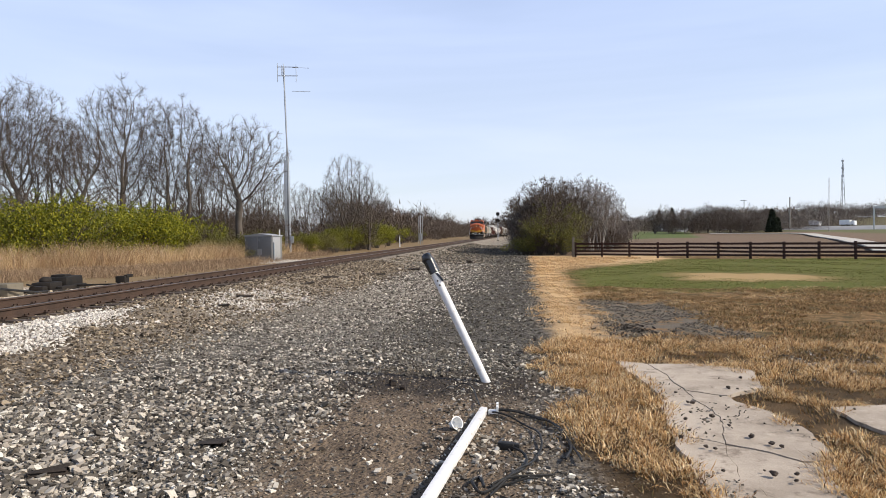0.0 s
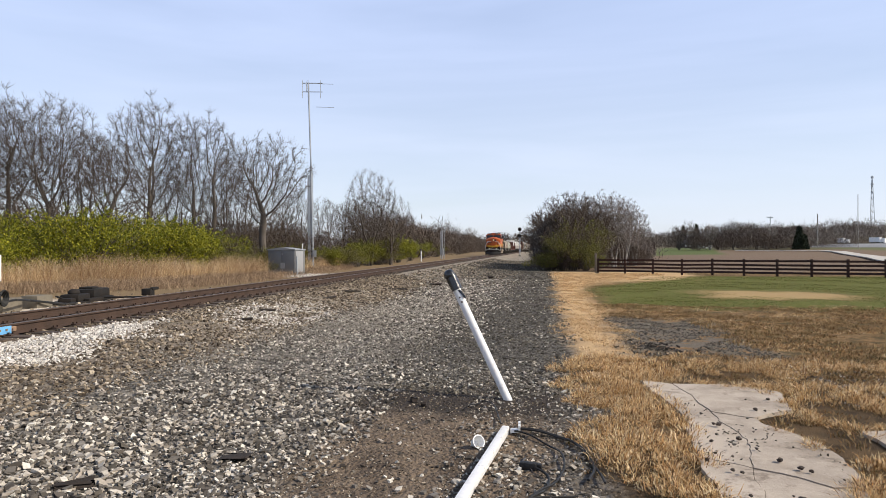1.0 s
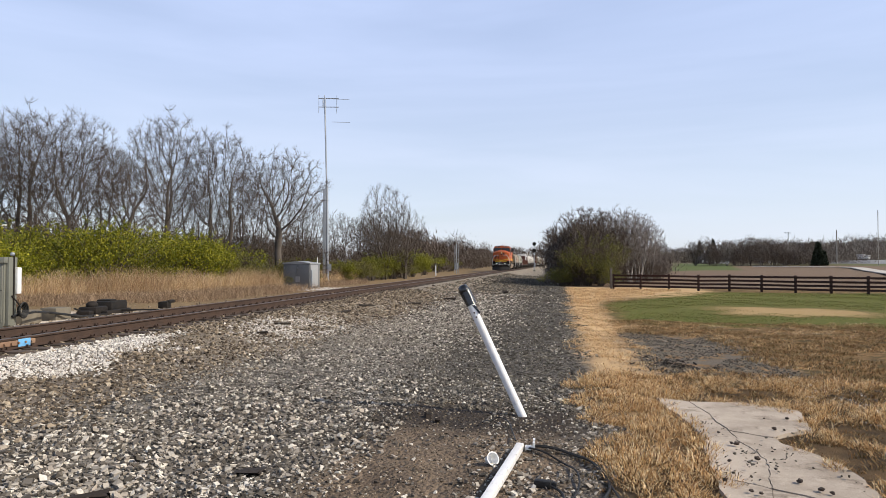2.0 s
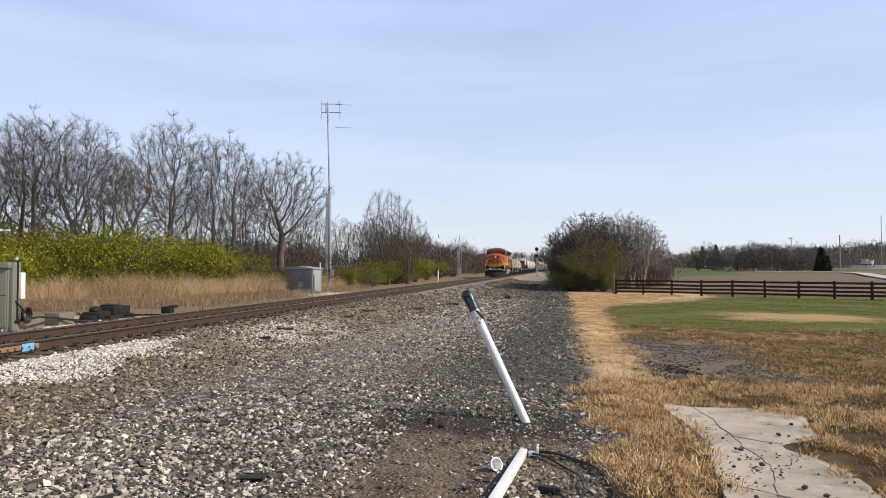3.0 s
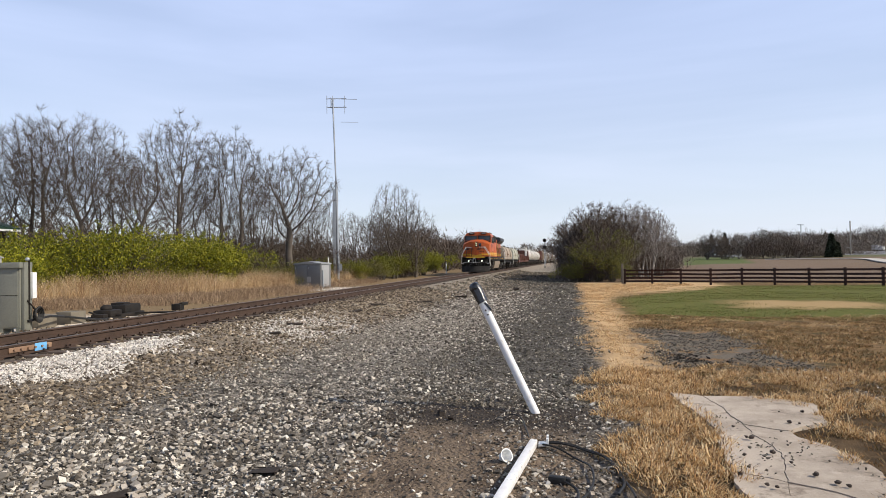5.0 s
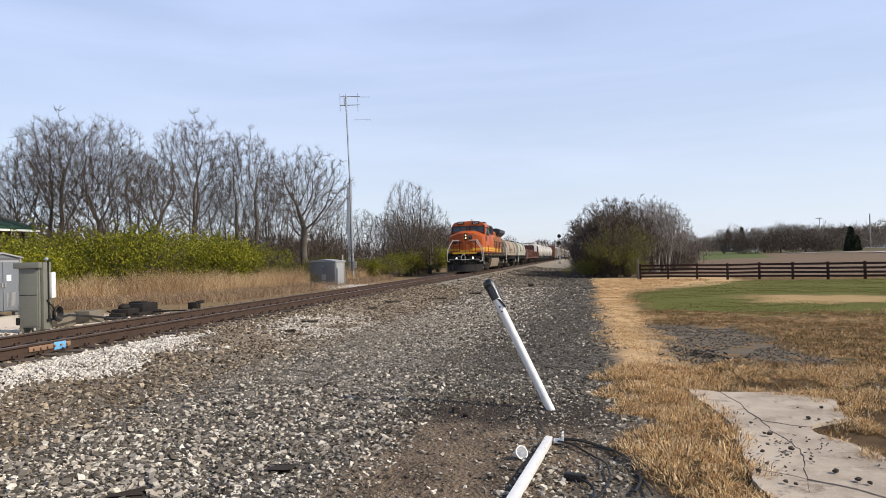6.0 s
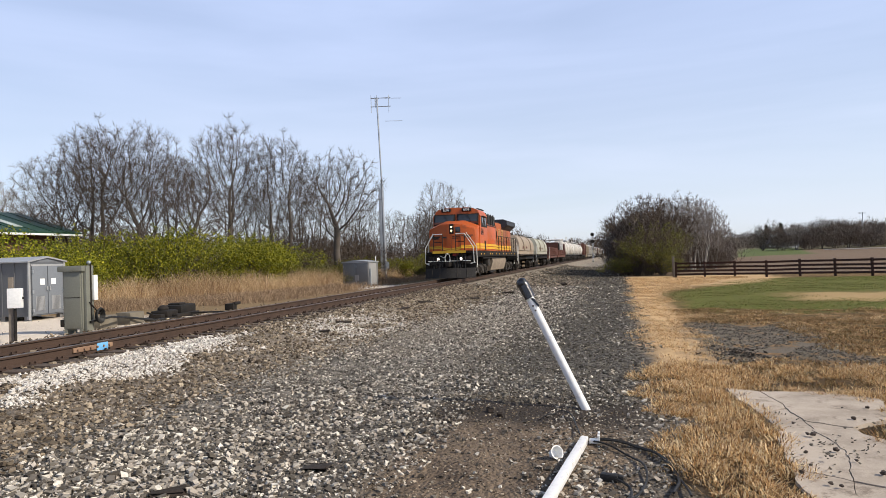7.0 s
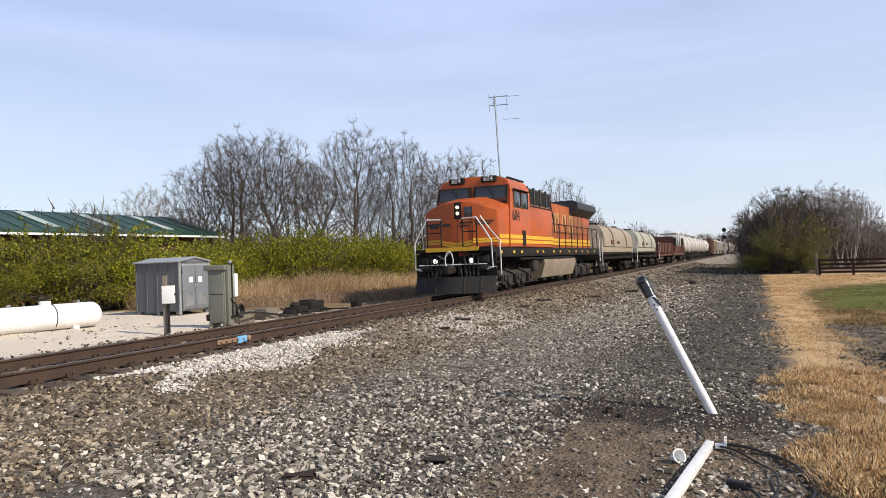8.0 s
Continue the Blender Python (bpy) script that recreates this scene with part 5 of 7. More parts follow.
def block_signal(m, height, heads, label):
    s = empty("rail_signal", m, label, "railway signal")
    rods("mast", [((0, 0, -0.1), (0, 0, height), 0.075)], M_GALV, s, n=10)
    boxes("base", [(0, 0, 0.15, 0.6, 0.6, 0.4)], M_CONC, s)
    for sx in (-0.17, 0.17):
        rods("ladder_rail", [((sx, 0.3, 0.2), (sx, 0.3, height), 0.025)], M_GALV, s, n=5)
    for z in np.arange(0.5, height, 0.45):
        rods("rung", [((-0.17, 0.3, z), (0.17, 0.3, z), 0.018)], M_GALV, s, n=4)
    for z in heads:
        h = rods("signal_head", [((0, -0.12, z), (0, -0.16, z), 0.46)], M_IRON, s, "round black signal backboard", n=20)
        rods("housing", [((0, 0.12, z), (0, -0.13, z), 0.2)], M_IRON, h, n=10)
        for dz in (-0.2, 0.0, 0.2):
            rods("hood", [((0, -0.16, z + dz), (0, -0.42, z + dz - 0.03), 0.09)], M_IRON, h, n=8)
        boxes("platform", [(0.05, 0.25, z - 0.75, 0.7, 0.6, 0.05)], M_GALV, s)
    boxes("mast_box", [(0.12, -0.1, 1.6, 0.4, 0.35, 1.0)], M_GALV, s)
    return s


block_signal(pose(*along(166, 4.6)), 7.1, (5.1, 6.75), "silver railway signal mast with two round black heads")
sg = empty("rail_signal", pose(-15.9, 105, float(land(-15.9, 105))), "plain silver signal mast with a ladder, seen from behind", "railway signal")
rods("mast", [((0, 0, -0.1), (0, 0, 4.7), 0.09)], M_GALV, sg)
for sx in (-0.32, 0.32):
    rods("ladder_rail", [((sx, 0.3, 0.1), (sx, 0.3, 4.5), 0.04)], M_GALV, sg, n=5)
for z in np.arange(0.6, 4.5, 0.55):
    rods("rung", [((-0.32, 0.3, z), (0.32, 0.3, z), 0.03)], M_GALV, sg, n=4)
boxes("mast_box", [(0.0, -0.1, 1.2, 0.5, 0.4, 0.9)], M_GALV, sg)


# ---- barn behind the hedge ----
def barn():
    b = empty("barn", pose(-36.6, 38.3, 0.1, 0, 0, 84.5), "long brick-red barn with green metal roof and pale roof lights", "barn")
    m_green = surface("green_roof_metal", (0.020, 0.060, 0.034), (0.028, 0.065, 0.042), 0.5, 0.1, 0.6, 20, 0.05, 0.6)
    m_wall = surface("red_brown_boards", (0.15, 0.075, 0.05), (0.09, 0.045, 0.03), 0.85, 0, 1.5, 20, 0.3)
    m_pale = surface("pale_roof_light", (0.42, 0.47, 0.43), (0.3, 0.35, 0.32), 0.4, 0, 1.0, 20, 0.05)
    Lb, Wd, eave, ridge = 55.0, 11.0, 4.45, 6.15
    boxes("wall", [(-Lb / 2 - 0.5, Wd / 2, eave / 2, Lb - 1, Wd - 0.9, eave)], m_wall, b)
    bm = bmesh.new()
    prism(bm, [(-0.4, eave), (Wd / 2, ridge), (Wd + 0.4, eave), (Wd + 0.4, eave + 0.12), (Wd / 2, ridge + 0.12), (-0.4, eave + 0.12)], "x", -Lb - 0.4, 0.4)
    part("roof", bm, m_green, b)
    boxes("fascia", [(-Lb / 2, -0.43, eave - 0.05, Lb + 0.9, 0.06, 0.13)], M_WHITE, b, "white eave board")
    ang = math.atan2(ridge - eave, Wd / 2 + 0.4)
    for k in range(14):
        x = -3.4 - 4.1 * k
        bm = bmesh.new()
        box(bm, x, (Wd / 2 - 0.4) / 2 + 0.3, (eave + ridge) / 2 + 0.25, 0.6, 4.4, 0.03, turn=Matrix.Rotation(ang, 4, "X"))
        part("roof_light", bm, m_pale, b, "pale translucent roof light")
    for k in range(50):
        x = -0.6 - 1.2 * k
        bm = bmesh.new()
        box(bm, x, (Wd / 2 - 0.4) / 2, (eave + ridge) / 2 + 0.13, 0.04, 6.2, 0.05, turn=Matrix.Rotation(ang, 4, "X"))
        part("roof_rib", bm, m_green, b)


barn()

# ---- the fallen and the leaning pole ----
lean = empty("leaning_pole", pose(-0.40, 8.42, float(land(-0.4, 8.42))), "leaning white plastic marker pole with a wrapped black cap", "pole")
PT = Vector((-0.80, 0.12, 1.60))
bm = bmesh.new()
rod(bm, Vector((0, 0, -0.06)) - PT * 0.02, PT * 0.87, 0.052, n=20)
part("pole", bm, M_PVC, lean)
bm = bmesh.new()
rod(bm, PT * 0.86, PT * 0.975, 0.066, 0.072, n=14)
ball(bm, PT * 0.975, 0.074, u=12, v=8)
rod(bm, PT * 0.86 + Vector((0.03, -0.03, 0)), PT * 0.80 + Vector((0.07, -0.04, 0)), 0.02, 0.012, n=6)
for v in bm.verts:
    v.co += Vector((random.uniform(-1, 1), random.uniform(-1, 1), random.uniform(-1, 1))) * 0.008
part("cap", bm, M_BLACKCAP, lean, "crumpled shiny black plastic cap")
for u in (0.80, 0.765):
    bm = bmesh.new()
    rod(bm, PT * u + Vector((0.0, -0.045, 0)), PT * u + Vector((0.0, -0.056, 0.0)), 0.012, n=8)
    part("bolt", bm, M_RAIL, lean, "rust-stained bolt hole")

fall = empty("fallen_pole", pose(-0.37, 6.80, float(land(-0.37, 6.8)) + 0.035), "fallen white plastic pole lying on the stones", "pole")
bm = bmesh.new()
box(bm, -0.23, -2.1, 0, 0.075, 4.25, 0.075, 0.012, turn=Matrix.Rotation(-math.atan2(0.46, 4.2), 4, "Z"))
part("pole", bm, M_PVC, fall)
bm = bmesh.new()
box(bm, 0.10, -0.02, 0.0, 0.10, 0.09, 0.03, 0.006)
box(bm, 0.14, 0.03, 0.03, 0.02, 0.06, 0.09)
box(bm, 0.14, -0.05, 0.03, 0.02, 0.05, 0.07)
part("clamp", bm, M_WHITE, fall, "broken white clamp")

cup = empty("plastic_cap", pose(-0.62, 6.30, float(land(-0.62, 6.3)) + 0.045, 62, 25, 30) @ Matrix.Scale(0.82, 4), "white hollow plastic cap lying on the stones", "cap")
bm = bmesh.new()
made = []
for r, z in ((0.03, -0.05), (0.045, -0.045), (0.075, 0.06), (0.082, 0.06), (0.07, 0.058), (0.045, -0.035), (0.001, -0.036)):
    made.append([bm.verts.new((r * math.cos(j * math.pi / 8), r * math.sin(j * math.pi / 8), z)) for j in range(16)])
for a, b in zip(made, made[1:]):
    for j in range(16):
        bm.faces.new((a[j], a[(j + 1) % 16], b[(j + 1) % 16], b[j]))
bm.faces.new(made[0][::-1])
part("shell", bm, M_WHITE, cup)


def cable(pts, r, label, dz=0.03):
    """A cable bent smoothly through points on the ground."""
    P = [Vector((x, y, 0)) for x, y in pts]
    out = []
    for i in range(len(P) - 1):
        p0, p1, p2, p3 = P[max(i - 1, 0)], P[i], P[i + 1], P[min(i + 2, len(P) - 1)]
        for k in range(6):
            u = k / 6
            q = 0.5 * (2 * p1 + (p2 - p0) * u + (2 * p0 - 5 * p1 + 4 * p2 - p3) * u * u + (3 * p1 - p0 - 3 * p2 + p3) * u ** 3)
            out.append((q.x, q.y, float(land(q.x, q.y)) + dz + 0.012 * math.sin(3 * i + u * 3)))
    bm = bmesh.new()
    pipe(bm, out, r, 6)
    return tagged(part("cable", bm, M_CABLE), label, "cable", "black cables")


cable([(-0.32, 6.83), (0.0, 6.79), (0.22, 6.6), (0.36, 6.24), (0.44, 5.83), (0.36, 5.47)], 0.012, "black cable curving from the fallen pole to the turf")
cable([(-0.32, 6.80), (0.02, 6.75), (0.25, 6.54), (0.39, 6.18), (0.46, 5.8), (0.5, 5.4)], 0.010, "second black cable beside the fallen pole")
cable([(-0.32, 6.77), (-0.06, 6.58), (0.13, 6.31), (0.19, 5.89), (0.09, 5.44), (-0.08, 4.99), (-0.23, 4.65)], 0.010, "thin black cable looping over the bare earth")
cable([(-0.09, 5.79), (0.05, 5.58), (0.01, 5.18), (-0.14, 4.89), (-0.28, 4.73), (-0.35, 4.88), (-0.30, 4.97), (-0.25, 4.76)], 0.012, "black cable with a plug lying on bare earth")
cable([(-0.85, 7.7), (-0.8, 7.84), (-0.72, 8.08), (-0.57, 7.86), (-0.47, 7.33), (-0.42, 6.91)], 0.008, "thin black wire arching between the two poles", 0.05)
cable([(0.13, 5.0), (-0.02, 4.93), (-0.2, 4.85), (0.0, 5.02), (0.3, 5.15)], 0.010, "short black cable end near the turf")
plug = boxes("cable_plug", [(0, 0, 0.03, 0.15, 0.075, 0.07), (0.09, 0.01, 0.03, 0.06, 0.05, 0.05)], M_CABLE, None, "", 0.02)
tagged(plug, "black cable plug lying on bare earth", "plug").matrix_world = pose(-0.12, 5.80, float(land(-0.12, 5.8)), 0, 0, -10)


# splinters of old ties and dark debris on the stones
M_SPLINT = surface("dark_split_wood", (0.028, 0.022, 0.018), (0.05, 0.036, 0.028), 0.9, 0, 5, 50, 0.5)
for x, y, l, w, h, a, lab in [(-2.72, 5.65, 0.36, 0.19, 0.022, 8, "flat dark board lying on the stones"), (-3.67, 4.80, 0.42, 0.11, 0.05, 35, "rusty brown wood splinter on the stones"), (-7.0, 24.0, 1.0, 0.12, 0.10, 70, "dark tie splinter on the ballast"), (-6.2, 28.2, 1.3, 0.14, 0.10, 55, "long dark tie splinter on the ballast"),
                              (-5.4, 33.5, 0.7, 0.3, 0.16, 20, "dark broken tie end on the stones"), (-6.75, 14.4, 0.45, 0.10, 0.08, 20, "dark tie splinter on the ballast slope"), (-7.1, 16.5, 0.5, 0.1, 0.07, 40, "dark tie splinter on the ballast slope"), (-6.9, 21.0, 0.7, 0.12, 0.08, 60, "dark tie splinter on the ballast slope"),
                              (-3.4, 44, 0.4, 0.3, 0.25, 10, "dark stump of wood on the stone bed"), (-1.55, 8.0, 0.12, 0.08, 0.05, 30, "small dark clod on the bare earth"), (-1.4, 7.85, 0.1, 0.08, 0.05, 10, "small dark clod on the bare earth")]:
    bm = bmesh.new()
    l, w, h = (l * 0.75, w * 0.75, h * 0.65) if y > 10 else (l * 0.62, w * 0.8, h)
    box(bm, 0, 0, h * 0.35, l, w, h, 0.012)
    for v in bm.verts:
        v.co += Vector((random.uniform(-0.12, 0.12) * l, random.uniform(-0.28, 0.28) * w, random.uniform(-0.25, 0.25) * h))
    tagged(part("wood_splinter", bm, M_SPLINT), lab, "debris", "splinters on the stones").matrix_world = pose(x, y, float(land(x, y)) + 0.01, random.uniform(-5, 5), random.uniform(-5, 5), a)


# ---- broken concrete slab in the lawn ----
def concrete():
    k = Tree("worn_concrete")
    p = k.world_place()
    a, b, f = k.noise(p, 1.1, 6, 0.6), k.noise(p, 6.0, 7, 0.7), k.noise(p, 60.0, 3)
    c = k.mix(k.ramp(a, 0.35, 0.68), (0.49, 0.41, 0.33), (0.32, 0.262, 0.205))
    c = k.mix(k.ramp(b, 0.50, 0.70, 0, 0.6), c, (0.53, 0.445, 0.36))
    c = k.mix(k.ramp(k.noise(p, 3.2, 8, 0.75), 0.53, 0.66, 0, 0.85), c, (0.17, 0.13, 0.095))
    c = k.mix(k.ramp(f, 0.3, 0.8, 0, 0.25), c, (0.2, 0.175, 0.15))
    k.put(k.b.inputs["Base Color"], c)
    k.b.inputs["Roughness"].default_value = 0.92
    k.bump(k.op("ADD", b, k.op("MULTIPLY", f, 0.4)), 0.5, 0.02)
    return k.m


M_SLAB = concrete()
slab = empty("concrete_slab", pose(0, 0, 0), "cracked and broken old concrete slab sunk in dry turf", "concrete slab", kind="structure")


CORNER = dict(a=(1.37, 9.8), b=(1.77, 9.56), c=(2.5, 9.6), d=(3.05, 9.2), e=(2.85, 8.2), f=(2.3, 7.74), g=(1.9, 8.0), h=(1.86, 8.6), i=(1.54, 8.28), j=(1.45, 8.9), k=(1.5, 7.3), l=(1.38, 6.27),
              m=(1.77, 6.0), n=(1.98, 6.9), o=(1.88, 7.6), p=(2.32, 7.5), q=(2.62, 6.85), r=(2.59, 5.65), s=(2.25, 5.58), t=(2.3, 5.2), u=(2.2, 3.0), v=(1.72, 3.0), w=(1.76, 4.2), x=(1.64, 5.2), y=(1.22, 3.0), z=(1.32, 5.0),
              A=(3.2, 7.35), B=(4.2, 7.5), C=(5.4, 7.4), D=(5.4, 6.4), E=(4.2, 6.5), F=(3.3, 6.5))


def crack_line(p, q):
    """The ragged line between two corners, the same for both pieces that share it."""
    lo, hi = min(p, q), max(p, q)
    r_ = random.Random(lo + hi)
    a, b = Vector(CORNER[lo]), Vector(CORNER[hi])
    n = max(2, int((b - a).length / 0.07))
    side = Vector((-(b - a).y, (b - a).x)).normalized()
    drift, out = 0.0, []
    for k in range(n):
        u = k / n
        out.append(a + (b - a) * u + side * drift)
        drift = (drift + r_.uniform(-0.022, 0.022)) * 0.9 * (1 if u < 0.8 else 0.5)
    out.append(b)
    return out[:-1] if p == lo else out[::-1][:-1]


def slab_piece(names, top):
    pts = []
    for p, q in zip(names, names[1:] + names[0]):
        pts += crack_line(p, q)
    mid = sum(pts, Vector((0, 0))) / len(pts)
    pts = [tuple(mid + (p - mid) * 0.990) for p in pts]
    bm = bmesh.new()
    prism(bm, pts, "z", top - 0.12, top)
    return part("slab_piece", bm, M_SLAB, slab)


for names, top in (("abhij", 0.122), ("bcdefgh", 0.128), ("ihgonmlk", 0.118), ("gfpqrsmno", 0.124), ("lmxwvyz", 0.120), ("msrtuvwx", 0.116), ("ABCDEF", 0.12)):
    slab_piece(names, top)

rock_mesh = None
for i, (x, y) in enumerate([(2.41, 8.07), (1.82, 7.33), (1.88, 6.81), (1.57, 5.85), (2.04, 6.17), (2.14, 5.97), (1.89, 5.22), (2.72, 8.63), (1.75, 7.8), (1.42, 6.1), (2.38, 5.73), (2.06, 5.24), (3.38, 7.2), (1.54, 5.27), (2.5, 8.03), (1.78, 7.36), (1.63, 5.8), (2.0, 5.1), (1.85, 5.3), (2.2, 5.9), (1.95, 6.5), (2.1, 7.1), (1.6, 6.7), (2.3, 6.6), (2.45, 8.6)]):
    if rock_mesh is None:
        bm = bmesh.new()
        bmesh.ops.create_icosphere(bm, subdivisions=2, radius=0.5)
        for v in bm.verts:
            v.co *= 0.75 + 0.5 * noise.noise(v.co * 2.7)
        rock = part("dark_stone", bm, M_TIE)
        rock_mesh = rock.data
    else:
        rock = new("dark_stone", rock_mesh)
    s = random.uniform(0.02, 0.045) if i > 7 else random.uniform(0.04, 0.065)
    rock.matrix_world = pose(x, y, 0.138 + s * 0.2, 0, 0, random.uniform(0, 360)) @ Matrix.Diagonal((s * 1.3, s, s * 0.8, 1))
    tagged(rock, "small dark stone lying on the broken concrete", "stone", "stones on the concrete")
X, Y = scatter(900, 1.3, 2.7, 4.6, 8.4, lambda x, y: inside_slab(x, y) & (lumps(x, y, 2.2, 3.0) > 0.25), 1.5)
stones("grit", X, Y, 0.011, M_DARKSTONE, "loose dark grit on the broken concrete", 61, lift=3.5)
# dark clods heaped at the edge of the stony patch
X, Y = rg.normal(2.15, 0.28, 150), rg.normal(13.0, 0.40, 150)
stones("soil_clods", X, Y, 0.026, surface("dark_soil", (0.04, 0.033, 0.028), (0.06, 0.05, 0.04), 0.95), "heap of dark soil clods in the lawn", 62, lift=0.5, category="soil")
X, Y = scatter(2600, 3.6, 9.0, 8.6, 12.5, lambda x, y: lumps(x, y, 1.1, 0.5) > -0.15, 1.0)
stones("grey_grit", X, Y, 0.024, M_STONE, "grey stones scattered in the lawn", 63)


# ---- fence ----
fence = empty("board_fence", pose(0, 0, 0), "dark brown four-board wooden field fence", "fence")
FP = [(4.3, 53.6)]
dirn = Vector((2.36, -0.92)).normalized()
for k in range(20):
    FP.append((4.3 + 2.1 * (k + 1) * dirn.x * 1.0, 53.6 + 2.1 * (k + 1) * dirn.y))
for i, (x, y) in enumerate(FP):
    z = float(land(x, y))
    boxes("post", [(x, y, z + 0.55, 0.15, 0.15, 1.3)], M_FENCE, fence, bevel=0.01)
    if i + 1 < len(FP):
        X_, Y_ = FP[i + 1]
        Z_ = float(land(X_, Y_))
        for h in (0.24, 0.50, 0.77, 1.06):
            bm = bmesh.new()
            a, b = Vector((x, y - 0.1, z + h + random.uniform(-0.015, 0.015))), Vector((X_, Y_ - 0.1, Z_ + h + random.uniform(-0.015, 0.015)))
            d = b - a
            box(bm, *((a + b) / 2), d.length * 0.998, 0.03, 0.145, turn=d.to_track_quat("X", "Z").to_matrix().to_4x4())
            part("board", bm, M_FENCE, fence)
gp = tagged(boxes("end_post", [(0, 0, 0.75, 0.16, 0.16, 1.7)], M_WOODPOLE, None, "", 0.015), "taller grey wooden post at the fence end", "post")
gp.matrix_world = pose(4.15, 53.9, float(land(4.15, 53.9)))


# ---- distance, right of the track ----
def house(m):
    h = empty("house", m, "dark-roofed farmhouse with a low white wing", "house")
    m_roof = surface("dark_roof", (0.05, 0.05, 0.055), (0.08, 0.08, 0.085), 0.8)
    m_wall = surface("dark_siding", (0.075, 0.07, 0.068), (0.05, 0.05, 0.05), 0.8)
    boxes("wall", [(0, 0, 1.3, 9, 7, 2.8)], m_wall, h)
    bm = bmesh.new()
    prism(bm, [(-5.2, 2.5), (0, 6.0), (5.2, 2.5)], "y", -4, 4)
    part("roof", bm, m_roof, h)
    boxes("wing", [(9.5, 0, 1.1, 9, 5, 2.4)], M_WHITE, h, "white low wing")
    bm = bmesh.new()
    prism(bm, [(-3.0, 2.3), (0, 3.9), (3.0, 2.3)], "x", 5, 14.5)
    part("wing_roof", bm, m_roof, h)
    for x in (-2.6, 0, 2.6):
        boxes("window", [(x, -3.52, 1.6, 1.0, 0.1, 1.2)], M_WHITE, h)


house(pose(52.5, 254, float(land(52.5, 254)) - 0.1, 0, 0, 12) @ Matrix.Diagonal((0.6, 0.6, 0.6, 1)))


def light_pole(x, y, h, r, label, arms=0):
    p = empty("light_pole", pose(x, y, float(land(x, y)) - 0.3), label, "pole", "far poles")
    rods("pole", [((0, 0, 0), (0, 0, h), r)], M_PALEPOLE if not arms else M_GALV, p)
    if arms:
        rods("crossarm", [((-1.2, 0, h - 0.4), (1.2, 0, h - 0.4), r * 0.8)], M_GALV, p)
        boxes("lamp_head", [(-1.2, 0, h - 0.3, 0.8, 0.5, 0.25)], M_GALV, p)
    return p


light_pole(79.5, 183.6, 14.3, 0.09, "slim tall grey pole with a thin mast top")
light_pole(86, 226, 11.0, 0.18, "plain wooden utility pole by the field road")
light_pole(76, 240, 8.0, 0.16, "grey wooden utility pole by the trees")
light_pole(105, 330, 15.0, 0.2, "tall highway light pole", 1)


def lattice_tower(m, h):
    t = empty("radio_tower", m, "tall pale lattice radio tower on the far ridge", "tower")
    for a in (0, 2.09, 4.19):
        rods("leg", [((3.2 * math.cos(a), 3.2 * math.sin(a), 0), (0.5 * math.cos(a), 0.5 * math.sin(a), h * 0.96), 0.32)], M_GALV, t, n=5)
    for z in np.linspace(0.05, 0.92, 9):
        r = 3.2 + (0.5 - 3.2) * z
        for a in (0, 2.09, 4.19):
            rods("brace", [((r * math.cos(a), r * math.sin(a), z * h), (r * 0.93 * math.cos(a + 2.09), r * 0.93 * math.sin(a + 2.09), (z + 0.07) * h), 0.16)], M_GALV, t, n=4)
    rods("spire", [((0, 0, h * 0.9), (0, 0, h * 1.04), 0.25)], M_GALV, t)
    for z in (0.72, 0.86, 0.98):
        rods("antenna_ring", [((0, 0, z * h), (0, 0, z * h + 2.2), 1.5)], M_GALV, t)


lattice_tower(pose(370, 820, float(land(370, 820))), 66)

# highway with its traffic on the far right
hw = bmesh.new()
prism(hw, [(-12, -4), (12, -4), (6, 0.5), (-6, 0.5)], "y", -260, 120)
hwo = part("road", hw, surface("pale_road", (0.42, 0.41, 0.40), (0.34, 0.33, 0.32), 0.9, 0, 0.2, 5))
hwo.matrix_world = pose(205, 408, 3.9, 0, 0, 36.5)
tagged(hwo, "pale concrete highway on a low bank", "road", kind="structure")


def lorry(x, y, long, cab_col):
    t = empty("truck", pose(x, y, 4.4, 0, 0, 36.5), "white box truck on the highway", "truck", "highway traffic")
    boxes("trailer", [(0, 0, 2.2, 2.6, long, 2.8)], M_WHITE, t, bevel=0.05)
    boxes("cab", [(0, -long / 2 - 1.6, 1.7, 2.4, 2.4, 2.6)], cab_col, t, bevel=0.2)
    for yy in (-long / 2 - 1.6, -long / 2 + 1.5, long / 2 - 1.5):
        for sx in (-1.1, 1.1):
            rods("wheel", [((sx - 0.15, yy, 0.5), (sx + 0.15, yy, 0.5), 0.5)], M_IRON, t, n=10)


for x, y, l in [(156, 474, 6), (168, 458, 9), (181, 440, 4), (193, 424, 6), (221, 387, 13), (240, 361, 7)]:
    lorry(x, y, l, M_WHITE)
gan = empty("sign_gantry", pose(136, 276, float(land(136, 276))), "grey overhead sign gantry beside the highway", "sign gantry")
for x in (0, 16):
    rods("post", [((x, 0, 0), (x, 0, 9.0), 0.3)], M_GALV, gan)
boxes("beam", [(8, 0, 8.6, 16.6, 0.6, 0.9)], M_GALV, gan)
boxes("panel", [(8, -0.6, 7.4, 8, 0.15, 3.0)], M_CABGREY, gan)
lane = bmesh.new()
pth = [(30, 58), (35, 69.5), (43, 94), (53, 125), (62, 152), (62.5, 161), (56, 167), (46, 170)]
L_, R_ = [], []
